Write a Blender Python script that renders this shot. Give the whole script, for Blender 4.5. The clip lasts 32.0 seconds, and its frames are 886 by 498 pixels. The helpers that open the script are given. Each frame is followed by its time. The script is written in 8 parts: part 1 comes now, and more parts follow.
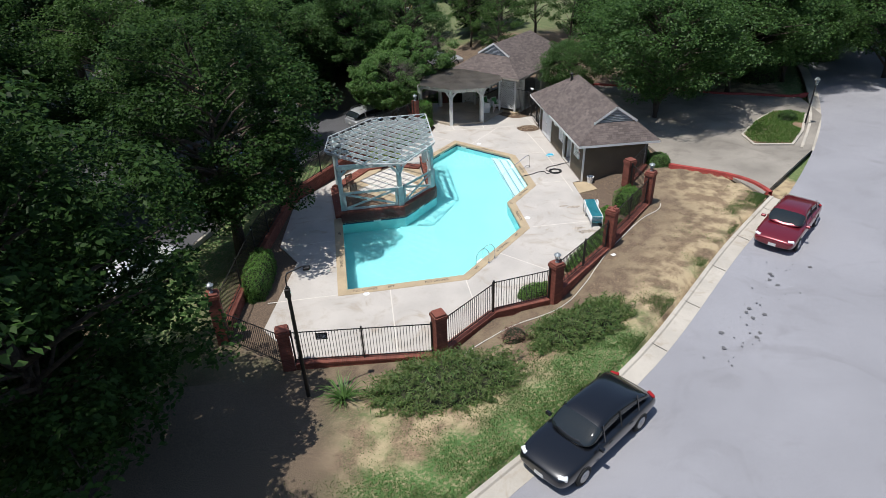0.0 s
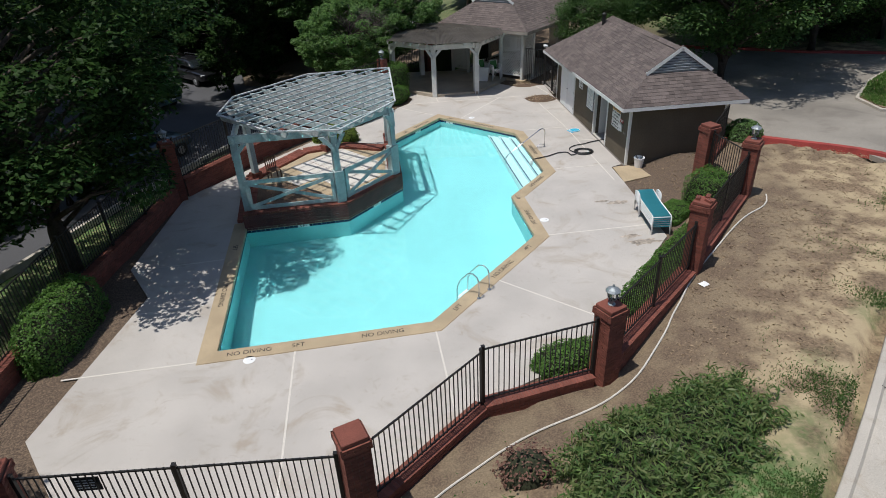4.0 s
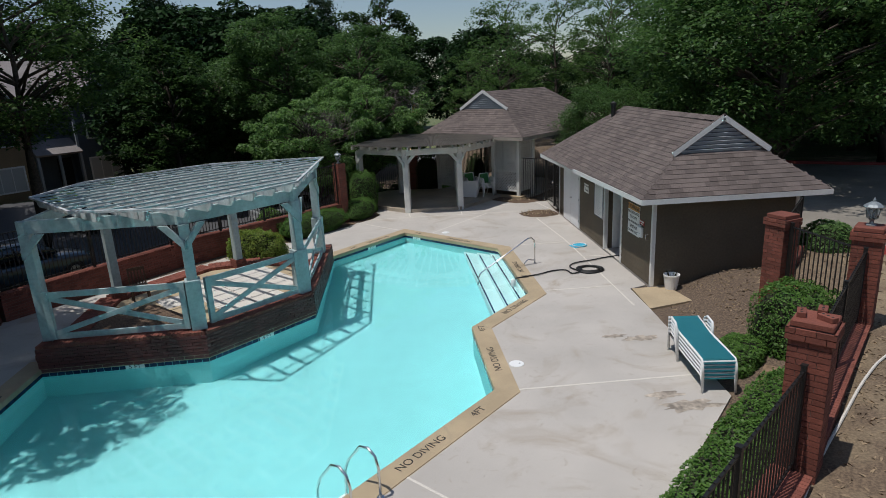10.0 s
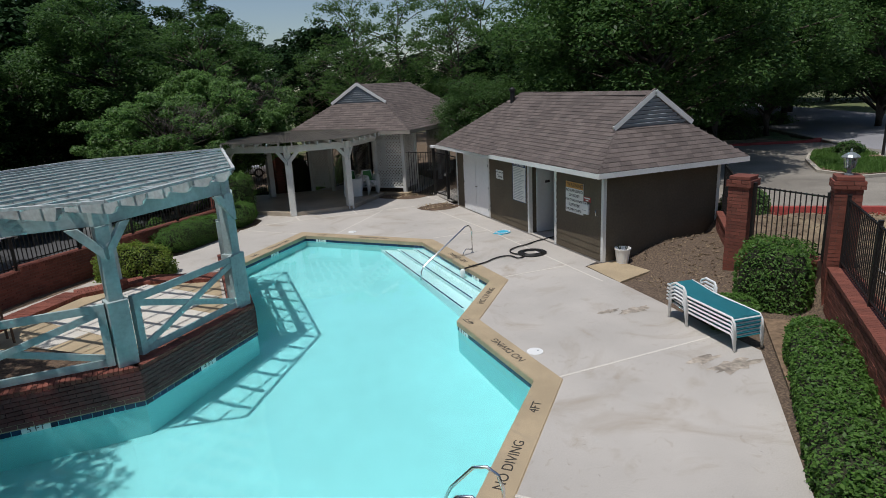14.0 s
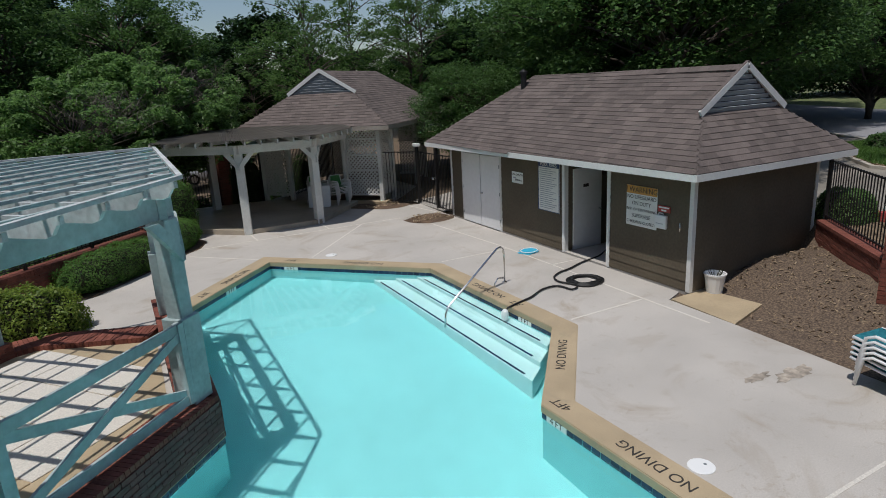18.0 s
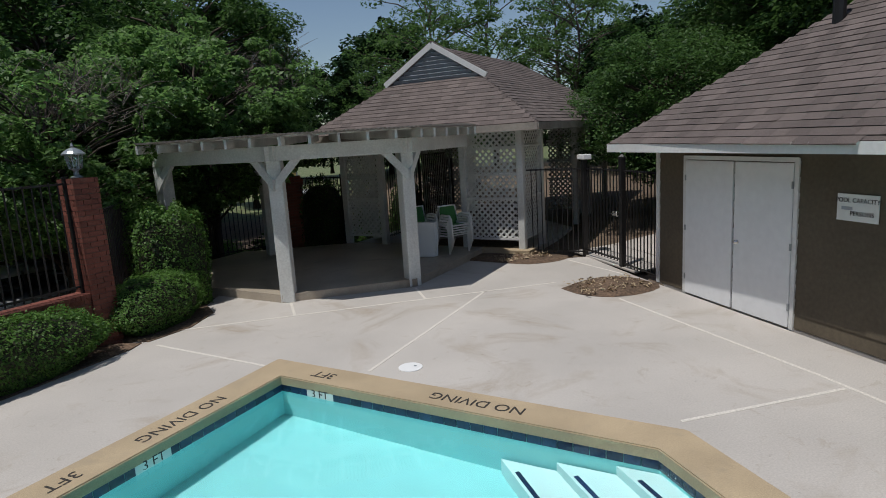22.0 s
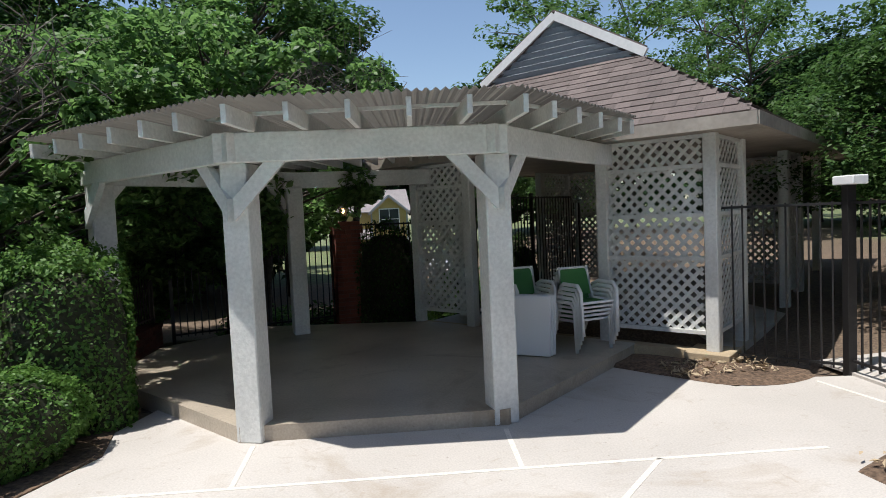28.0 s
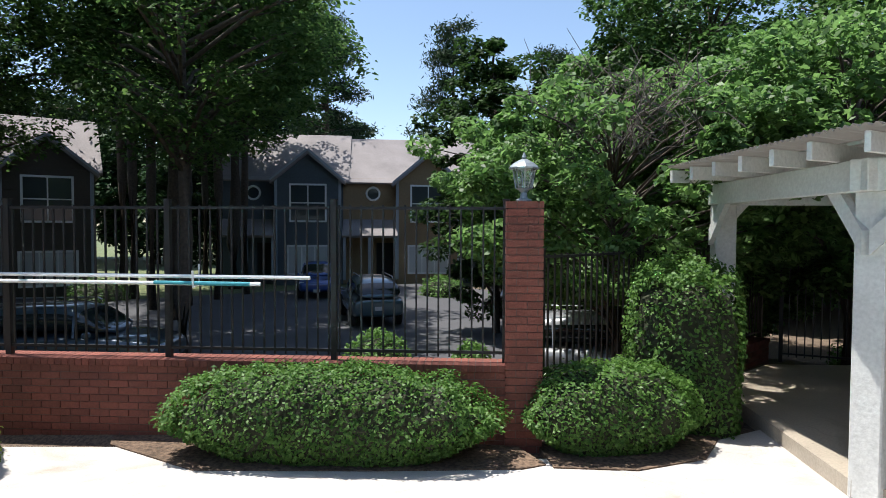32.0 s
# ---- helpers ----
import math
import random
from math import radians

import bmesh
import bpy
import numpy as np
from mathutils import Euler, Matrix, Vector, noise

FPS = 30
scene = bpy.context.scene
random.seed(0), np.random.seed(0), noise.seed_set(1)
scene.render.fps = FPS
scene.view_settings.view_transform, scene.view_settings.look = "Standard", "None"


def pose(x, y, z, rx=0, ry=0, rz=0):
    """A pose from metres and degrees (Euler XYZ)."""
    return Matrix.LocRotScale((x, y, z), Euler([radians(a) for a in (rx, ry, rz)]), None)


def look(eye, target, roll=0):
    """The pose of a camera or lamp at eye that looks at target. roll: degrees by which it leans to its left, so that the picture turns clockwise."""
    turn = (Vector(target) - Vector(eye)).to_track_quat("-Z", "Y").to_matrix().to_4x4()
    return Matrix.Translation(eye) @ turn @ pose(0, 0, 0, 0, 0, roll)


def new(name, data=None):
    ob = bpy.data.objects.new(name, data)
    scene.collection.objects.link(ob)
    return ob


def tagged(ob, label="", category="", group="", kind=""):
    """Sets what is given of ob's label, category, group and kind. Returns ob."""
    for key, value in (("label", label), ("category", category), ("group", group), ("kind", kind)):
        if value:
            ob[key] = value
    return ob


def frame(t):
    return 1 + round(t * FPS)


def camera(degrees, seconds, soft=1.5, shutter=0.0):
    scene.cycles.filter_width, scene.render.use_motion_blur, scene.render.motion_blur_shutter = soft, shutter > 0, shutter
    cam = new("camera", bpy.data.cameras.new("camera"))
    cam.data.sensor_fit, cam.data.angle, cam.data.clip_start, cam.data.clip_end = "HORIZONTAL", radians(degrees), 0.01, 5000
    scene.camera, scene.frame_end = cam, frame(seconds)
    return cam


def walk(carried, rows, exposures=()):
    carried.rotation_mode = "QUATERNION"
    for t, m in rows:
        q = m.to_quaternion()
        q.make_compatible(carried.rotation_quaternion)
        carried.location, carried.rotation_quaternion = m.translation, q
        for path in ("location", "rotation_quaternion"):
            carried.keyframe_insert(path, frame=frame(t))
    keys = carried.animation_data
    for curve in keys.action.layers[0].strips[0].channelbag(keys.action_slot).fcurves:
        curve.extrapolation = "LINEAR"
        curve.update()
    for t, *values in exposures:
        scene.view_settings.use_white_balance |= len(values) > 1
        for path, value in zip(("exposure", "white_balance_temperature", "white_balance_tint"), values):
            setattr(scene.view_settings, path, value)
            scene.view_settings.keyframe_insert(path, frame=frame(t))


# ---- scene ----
cam = camera(72.3, 32.0, soft=0.9)
# seconds, eye x y z, heading, pitch, roll
PATH = [
    (0, 0.379, 0.718, 15.788, -6.30, -31.07, -2.08),
    (0.5, 0.644, 2.427, 15.032, -6.30, -31.06, -2.14),
    (1, 0.859, 4.038, 14.223, -6.44, -30.95, -2.15),
    (1.5, 1.105, 5.586, 13.362, -6.55, -30.75, -2.30),
    (2, 1.440, 6.983, 12.492, -6.60, -30.64, -2.36),
    (2.5, 1.832, 8.157, 11.537, -6.69, -30.37, -2.53),
    (4.5, 3.466, 12.577, 9.057, -4.94, -29.84, -2.79),
    (5, 3.924, 13.495, 8.591, -4.25, -28.81, -2.83),
    (5.5, 4.341, 14.422, 8.138, -3.67, -27.49, -2.74),
    (6, 4.787, 15.336, 7.735, -3.31, -26.18, -2.76),
    (6.5, 5.296, 16.083, 7.338, -3.11, -24.78, -2.73),
    (7, 5.748, 16.634, 6.975, -3.02, -23.40, -2.68),
    (7.5, 6.146, 17.006, 6.710, -2.99, -22.15, -2.69),
    (8, 6.525, 17.277, 6.523, -2.77, -21.00, -2.72),
    (8.5, 6.690, 17.536, 6.294, -2.74, -19.57, -2.75),
    (9, 6.744, 17.859, 5.943, -2.70, -17.99, -2.85),
    (9.5, 6.584, 18.024, 5.742, -2.74, -16.67, -2.79),
    (10, 6.274, 18.170, 5.547, -3.05, -15.43, -2.83),
    (10.5, 5.812, 18.321, 5.294, -3.94, -14.86, -2.86),
    (11, 5.334, 18.444, 5.100, -5.30, -14.65, -2.92),
    (11.5, 4.825, 18.587, 4.964, -7.71, -14.78, -2.92),
    (12, 4.334, 18.822, 4.880, -10.86, -14.87, -2.98),
    (12.5, 3.876, 19.106, 4.786, -14.72, -14.91, -3.03),
    (13, 3.442, 19.354, 4.870, -17.46, -15.21, -3.12),
    (13.5, 3.231, 19.860, 4.778, -19.65, -15.12, -2.98),
    (14, 3.093, 20.328, 4.774, -21.19, -15.17, -3.00),
    (14.5, 2.934, 20.772, 4.807, -22.63, -15.26, -3.09),
    (16.5, 2.433, 22.927, 4.760, -26.72, -15.34, -2.98),
    (17, 2.504, 23.542, 4.641, -27.78, -15.27, -2.99),
    (17.5, 2.731, 24.254, 4.469, -28.22, -15.36, -3.09),
    (18, 3.113, 25.271, 4.276, -27.19, -15.27, -3.13),
    (18.5, 3.667, 26.445, 4.122, -25.99, -15.34, -3.26),
    (19, 4.258, 27.604, 3.890, -23.83, -15.14, -3.33),
    (19.5, 4.738, 28.719, 3.653, -20.92, -15.02, -3.51),
    (20, 5.134, 29.796, 3.365, -18.01, -14.68, -3.49),
    (20.5, 5.536, 30.745, 3.190, -16.17, -14.59, -3.83),
    (21, 5.844, 31.698, 3.019, -15.13, -14.32, -3.86),
    (21.5, 6.037, 32.635, 2.887, -14.86, -12.52, -3.66),
    (22, 6.285, 33.586, 2.747, -14.62, -10.36, -3.54),
    (22.5, 6.388, 34.431, 2.594, -14.77, -8.21, -3.28),
    (23, 6.525, 35.206, 2.411, -14.70, -6.01, -3.32),
    (23.5, 6.674, 35.942, 2.246, -14.81, -4.49, -3.28),
    (24, 6.825, 36.670, 2.117, -15.01, -3.36, -3.31),
    (24.5, 7.011, 37.382, 2.213, -14.98, -3.36, -3.26),
    (26.5, 7.633, 39.370, 2.367, -14.54, -3.89, -2.70),
    (27, 7.711, 39.285, 2.186, -11.83, -3.75, -2.77),
    (27.5, 7.723, 39.171, 2.057, -8.04, -3.56, -2.78),
    (28, 7.694, 39.060, 1.995, -3.71, -3.23, -2.64),
    (28.5, 7.666, 38.997, 2.044, 1.45, -2.90, -2.51),
    (29, 7.674, 38.943, 2.097, 7.46, -2.63, -2.17),
    (29.5, 7.668, 38.914, 2.118, 14.07, -2.34, -1.78),
    (30, 7.677, 38.909, 2.151, 21.57, -2.24, -1.41),
    (30.5, 7.660, 38.879, 2.181, 29.42, -2.07, -0.86),
    (31, 7.645, 38.858, 2.210, 36.36, -1.96, -0.40),
    (31.5, 7.662, 38.826, 2.230, 42.91, -2.05, -0.20),
    (32, 7.687, 38.810, 2.232, 49.51, -2.05, 0.22),
]


def aim(t, x, y, z, yaw, pitch, roll):
    a, b = radians(yaw), radians(pitch)
    return t, look((x, y, z), (x - 9 * math.sin(a) * math.cos(b), y + 9 * math.cos(a) * math.cos(b), z + 9 * math.sin(b)), roll)


EXPOSURES = [(0, 0.3), (2.5, 0.2), (6, -0.27), (13, -0.28), (17, -0.32), (20, -0.42), (23, -0.18), (26.5, 0.5), (28, 0.6), (30, 0.85), (32, 1.05)]
walk(cam, [aim(*row) for row in PATH], EXPOSURES)

# ---- light ----
SUN_FROM = Vector((-0.30, -0.145, 1.0)).normalized()
world = bpy.data.worlds.new("sky")
scene.world = world
world.use_nodes = True
wn = world.node_tree
sky = wn.nodes.new("ShaderNodeTexSky")
sky.sky_type, sky.sun_disc = "NISHITA", False
sky.sun_elevation = math.asin(SUN_FROM.z)
sky.sun_rotation = math.atan2(SUN_FROM.x, SUN_FROM.y)
sky.air_density, sky.dust_density, sky.ozone_density = 1.0, 0.7, 1.3
wn.links.new(sky.outputs[0], wn.nodes["Background"].inputs[0])
wn.nodes["Background"].inputs[1].default_value = 0.098
sun = new("sun", bpy.data.lights.new("sun", "SUN"))
sun.data.energy, sun.data.angle, sun.data.color = 3.75, radians(0.55), (1.0, 0.975, 0.94)
sun.matrix_world = look((0, 0, 60), tuple(Vector((0, 0, 60)) - SUN_FROM))


# ---- helpers of this scene ----
def material(name, color, rough=0.8, metal=0.0, grain=None, spread=0.12, patch=0.0, patch_size=1.5, bump=0.0, coat=0.0, random_tint=0.0, spec=0.5):
    """A surface with two scales of variation: fine grain and large patches."""
    m = bpy.data.materials.new(name)
    m.use_nodes = True
    n, l = m.node_tree.nodes, m.node_tree.links
    b = n["Principled BSDF"]
    b.inputs["Roughness"].default_value, b.inputs["Metallic"].default_value = rough, metal
    b.inputs["Specular IOR Level"].default_value = spec
    b.inputs["Coat Weight"].default_value = coat
    base = n.new("ShaderNodeRGB")
    base.outputs[0].default_value = (*color, 1)
    out = base.outputs[0]
    if grain:
        pos = n.new("ShaderNodeNewGeometry")
        fine = n.new("ShaderNodeTexNoise")
        fine.inputs["Scale"].default_value, fine.inputs["Detail"].default_value = grain, 6
        l.new(pos.outputs["Position"], fine.inputs["Vector"])
        wide = n.new("ShaderNodeTexNoise")
        wide.inputs["Scale"].default_value, wide.inputs["Detail"].default_value = 1 / patch_size, 4
        l.new(pos.outputs["Position"], wide.inputs["Vector"])
        a = n.new("ShaderNodeMapRange")
        a.inputs[1].default_value, a.inputs[2].default_value = 0.3, 0.7
        a.inputs[3].default_value, a.inputs[4].default_value = 1 - spread, 1 + spread
        l.new(fine.outputs[0], a.inputs[0])
        c = n.new("ShaderNodeMapRange")
        c.inputs[1].default_value, c.inputs[2].default_value = 0.35, 0.65
        c.inputs[3].default_value, c.inputs[4].default_value = 1 - patch, 1 + patch * 0.6
        l.new(wide.outputs[0], c.inputs[0])
        both = n.new("ShaderNodeMath")
        both.operation = "MULTIPLY"
        l.new(a.outputs[0], both.inputs[0])
        l.new(c.outputs[0], both.inputs[1])
        fac = both.outputs[0]
        if random_tint:
            info = n.new("ShaderNodeObjectInfo")
            isl = n.new("ShaderNodeNewGeometry")
            add = n.new("ShaderNodeMath")
            add.operation = "ADD"
            l.new(info.outputs["Random"], add.inputs[0])
            l.new(isl.outputs["Random Per Island"], add.inputs[1])
            fr = n.new("ShaderNodeMath")
            fr.operation = "FRACT"
            l.new(add.outputs[0], fr.inputs[0])
            r = n.new("ShaderNodeMapRange")
            r.inputs[3].default_value, r.inputs[4].default_value = 1 - random_tint, 1 + random_tint
            l.new(fr.outputs[0], r.inputs[0])
            k = n.new("ShaderNodeMath")
            k.operation = "MULTIPLY"
            l.new(fac, k.inputs[0])
            l.new(r.outputs[0], k.inputs[1])
            fac = k.outputs[0]
        mul = n.new("ShaderNodeVectorMath")
        mul.operation = "SCALE"
        l.new(base.outputs[0], mul.inputs[0])
        l.new(fac, mul.inputs["Scale"])
        out = mul.outputs[0]
        if bump:
            bp = n.new("ShaderNodeBump")
            bp.inputs["Strength"].default_value, bp.inputs["Distance"].default_value = bump, 0.02
            l.new(fine.outputs[0], bp.inputs["Height"])
            l.new(bp.outputs[0], b.inputs["Normal"])
    l.new(out, b.inputs["Base Color"])
    return m


def finish(name, bm, mat, parent=None, smooth=False):
    me = bpy.data.meshes.new(name)
    bm.normal_update()
    bm.to_mesh(me)
    bm.free()
    for one in mat if isinstance(mat, (list, tuple)) else [mat]:
        me.materials.append(one)
    if smooth:
        me.polygons.foreach_set("use_smooth", [True] * len(me.polygons))
    ob = new(name, me)
    if parent is not None:
        ob.parent = parent
    return ob


def part(name, bm, mat, parent, label="", smooth=False):
    ob = finish(name, bm, mat, parent, smooth)
    return tagged(ob, label) if label else ob


def thing(name, label, category, group="", at=None):
    ob = new(name)
    ob.empty_display_size = 0.2
    if at is not None:
        ob.matrix_world = at
    return tagged(ob, label, category, group)


def share(name, me, parent, m):
    """A piece that shares its mesh with others like it."""
    ob = new(name, me)
    ob.parent = parent
    ob.matrix_basis = m
    return ob


def box(bm, x0, y0, z0, x1, y1, z1, m=None, bevel=0.0):
    t = Matrix.Translation(((x0 + x1) / 2, (y0 + y1) / 2, (z0 + z1) / 2)) @ Matrix.Diagonal((x1 - x0, y1 - y0, z1 - z0, 1))
    if m is not None:
        t = m @ t
    r = bmesh.ops.create_cube(bm, size=1, matrix=t)
    if bevel:
        bmesh.ops.bevel(bm, geom=list({e for v in r["verts"] for e in v.link_edges}), offset=bevel, segments=1, affect="EDGES")
    return bm


def beam(bm, a, b, w, h, up=(0, 0, 1), bevel=0.0):
    """A straight bar from a to b, w wide and h high."""
    a, b = Vector(a), Vector(b)
    d = (b - a).normalized()
    s = d.cross(Vector(up))
    s = s.normalized() if s.length > 1e-4 else Vector((1, 0, 0))
    u = s.cross(d)
    m = Matrix((s, d, u)).transposed().to_4x4()
    m.translation = (a + b) / 2
    return box(bm, -w / 2, -(b - a).length / 2, -h / 2, w / 2, (b - a).length / 2, h / 2, m, bevel)


def tube(bm, points, r, sides=8, cap=True):
    """A round bar along points; r may be a list of radii."""
    pts = [Vector(p) for p in points]
    rs = [float(x) for x in r] if isinstance(r, (list, tuple)) else [r] * len(pts)
    rings = []
    for i, p in enumerate(pts):
        d = (pts[min(i + 1, len(pts) - 1)] - pts[max(i - 1, 0)]).normalized()
        s = d.cross(Vector((0, 0, 1)))
        s = s.normalized() if s.length > 1e-3 else Vector((1, 0, 0))
        u = s.cross(d)
        rings.append([bm.verts.new(p + rs[i] * (math.cos(k * math.tau / sides) * s + math.sin(k * math.tau / sides) * u)) for k in range(sides)])
    for p, q in zip(rings, rings[1:]):
        for k in range(sides):
            bm.faces.new((p[k], p[(k + 1) % sides], q[(k + 1) % sides], q[k]))
    if cap:
        bm.faces.new(rings[0][::-1])
        bm.faces.new(rings[-1])
    return bm


def lathe(bm, profile, sides=12, at=(0, 0, 0)):
    """A turned shape from (radius, height) pairs."""
    o = Vector(at)
    rings = [[bm.verts.new(o + Vector((max(r, 1e-4) * math.cos(k * math.tau / sides), max(r, 1e-4) * math.sin(k * math.tau / sides), z))) for k in range(sides)] for r, z in profile]
    for p, q in zip(rings, rings[1:]):
        for k in range(sides):
            bm.faces.new((p[k], p[(k + 1) % sides], q[(k + 1) % sides], q[k]))
    bm.faces.new(rings[0][::-1])
    bm.faces.new(rings[-1])
    return bm


def prism(bm, outline, z0, z1):
    """A slab over an outline given counter-clockwise."""
    lo = [bm.verts.new((x, y, z0)) for x, y in outline]
    hi = [bm.verts.new((x, y, z1)) for x, y in outline]
    n = len(outline)
    for i in range(n):
        bm.faces.new((lo[i], lo[(i + 1) % n], hi[(i + 1) % n], hi[i]))
    bmesh.ops.triangulate(bm, faces=[bm.faces.new(hi), bm.faces.new(lo[::-1])])
    return bm


def offset(outline, d):
    """The outline moved outwards by d (counter-clockwise)."""
    out = []
    n = len(outline)
    for i in range(n):
        p, a, b = Vector(outline[i]), Vector(outline[i - 1]), Vector(outline[(i + 1) % n])
        e, f = (p - a).normalized(), (b - p).normalized()
        n1, n2 = Vector((e.y, -e.x)), Vector((f.y, -f.x))
        k = (n1 + n2).normalized()
        out.append(tuple(p + k * d / max(0.3, k.dot(n1))))
    return out


def inside(x, y, outline):
    hit = False
    for (ax, ay), (bx, by) in zip(outline, outline[1:] + outline[:1]):
        if (ay > y) != (by > y) and x < (bx - ax) * (y - ay) / (by - ay) + ax:
            hit = not hit
    return hit


def away(x, y, line, closed=False):
    """Distance from a point to a chain of points, and the share of its length where it is nearest."""
    best = 1e9
    pts = line + line[:1] if closed else line
    for (ax, ay), (bx, by) in zip(pts, pts[1:]):
        dx, dy = bx - ax, by - ay
        k = max(0, min(1, ((x - ax) * dx + (y - ay) * dy) / (dx * dx + dy * dy)))
        best = min(best, math.hypot(x - ax - k * dx, y - ay - k * dy))
    return best


# ---- materials ----
def weather(m, stain, size, amount, speck):
    """Adds sharp-edged stains and small dark specks to a surface."""
    n, l = m.node_tree.nodes, m.node_tree.links
    b = n["Principled BSDF"]
    out = b.inputs["Base Color"].links[0].from_socket
    geo = n.new("ShaderNodeNewGeometry")
    for scale, lo, hi, gain, color, warp in ((size, 0.54, 0.70, amount, stain, 1.6), (14.0, 0.66, 0.72, 0.55, speck, 0.4), (3.2, 0.60, 0.66, 0.25, stain, 2.2)):
        t = n.new("ShaderNodeTexNoise")
        t.inputs["Scale"].default_value, t.inputs["Detail"].default_value = scale, 9
        t.inputs["Roughness"].default_value, t.inputs["Distortion"].default_value = 0.62, warp
        l.new(geo.outputs["Position"], t.inputs["Vector"])
        r = n.new("ShaderNodeMapRange")
        r.inputs[1].default_value, r.inputs[2].default_value, r.inputs[4].default_value = lo, hi, gain
        l.new(t.outputs[0], r.inputs[0])
        x = n.new("ShaderNodeMix")
        x.data_type = "RGBA"
        l.new(r.outputs[0], x.inputs["Factor"])
        l.new(out, x.inputs["A"])
        x.inputs["B"].default_value = (*color, 1)
        out = x.outputs["Result"]
    l.new(out, b.inputs["Base Color"])
    return m


CONCRETE = weather(material("concrete", (0.48, 0.445, 0.405), 0.85, grain=60, spread=0.10, patch=0.10, patch_size=1.8, bump=0.08), (0.30, 0.235, 0.165), 0.55, 0.55, (0.20, 0.17, 0.14))
COPING = weather(material("coping", (0.43, 0.335, 0.215), 0.85, grain=90, spread=0.16, patch=0.12, patch_size=0.8, bump=0.12), (0.33, 0.27, 0.19), 1.6, 0.5, (0.2, 0.15, 0.1))
JOINT = material("joint", (0.62, 0.58, 0.52), 0.9, grain=40, spread=0.15)
PLASTER = material("pool_plaster", (0.22, 0.57, 0.585), 0.6, grain=3, spread=0.03, patch=0.05, patch_size=2.5)
TILE = material("blue_tile", (0.012, 0.030, 0.075), 0.15, grain=30, spread=0.2, random_tint=0.35)
LETTER = material("black_lettering", (0.035, 0.03, 0.028), 0.7)
WHITE_TILE = material("white_tile", (0.75, 0.76, 0.74), 0.25, grain=20, spread=0.05)
BRICK = material("red_brick", (0.20, 0.062, 0.042), 0.85, grain=45, spread=0.18, patch=0.15, patch_size=0.5, bump=0.25, random_tint=0.2)
MORTAR = material("mortar", (0.16, 0.105, 0.085), 0.95, grain=70, spread=0.15, bump=0.2)
IRON = material("black_iron", (0.012, 0.011, 0.011), 0.5, grain=50, spread=0.2)
WOOD_TEAL = material("weathered_teal_paint", (0.38, 0.46, 0.46), 0.75, grain=14, spread=0.12, patch=0.15, patch_size=0.6, bump=0.2)
WOOD_WHITE = material("weathered_white_paint", (0.63, 0.63, 0.60), 0.8, grain=30, spread=0.10, patch=0.12, patch_size=0.8, bump=0.2)
TRIM_WHITE = material("white_trim", (0.72, 0.72, 0.70), 0.6, grain=20, spread=0.05, patch=0.06)
DOOR_WHITE = material("white_door_paint", (0.80, 0.81, 0.82), 0.5, grain=8, spread=0.03, patch=0.04)
SIDING = material("brown_siding", (0.115, 0.092, 0.062), 0.8, grain=18, spread=0.12, patch=0.12, patch_size=0.9, bump=0.15)
SHINGLE = material("brown_shingle", (0.135, 0.108, 0.098), 0.95, grain=120, spread=0.3, patch=0.12, patch_size=1.2, bump=0.35, random_tint=0.22)
SOIL = material("bare_soil", (0.20, 0.135, 0.085), 0.95, grain=9, spread=0.35, patch=0.3, patch_size=1.5, bump=0.6)
MULCH = material("mulch", (0.13, 0.085, 0.055), 0.95, grain=25, spread=0.6, patch=0.25, patch_size=0.7, bump=0.9)
ASPHALT = weather(material("asphalt", (0.28, 0.277, 0.295), 0.9, grain=90, spread=0.26, patch=0.08, patch_size=4, bump=0.2), (0.21, 0.205, 0.215), 0.35, 0.6, (0.12, 0.12, 0.125))
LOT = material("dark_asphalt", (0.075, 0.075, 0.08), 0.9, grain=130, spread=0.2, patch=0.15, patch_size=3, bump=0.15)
KERB = weather(material("kerb_concrete", (0.46, 0.42, 0.36), 0.9, grain=50, spread=0.14, patch=0.12, bump=0.15), (0.30, 0.24, 0.17), 1.1, 0.6, (0.2, 0.16, 0.12))
RED_PAINT = material("red_kerb_paint", (0.35, 0.055, 0.045), 0.8, grain=30, spread=0.2, patch=0.25, patch_size=0.6)
BARK = material("bark", (0.075, 0.058, 0.045), 0.95, grain=12, spread=0.4, bump=0.8)
CHROME = material("stainless_steel", (0.75, 0.75, 0.74), 0.22, 1.0)
WHITE_PLASTIC = material("white_plastic", (0.80, 0.80, 0.79), 0.4)
TEAL_MESH = material("teal_mesh", (0.035, 0.28, 0.34), 0.7, grain=200, spread=0.12)
GREEN_MESH = material("green_mesh", (0.05, 0.19, 0.05), 0.7, grain=200, spread=0.15)
BLACK_RUBBER = material("black_rubber", (0.012, 0.012, 0.012), 0.55)
DARK = material("dark_opening", (0.02, 0.018, 0.016), 0.9)


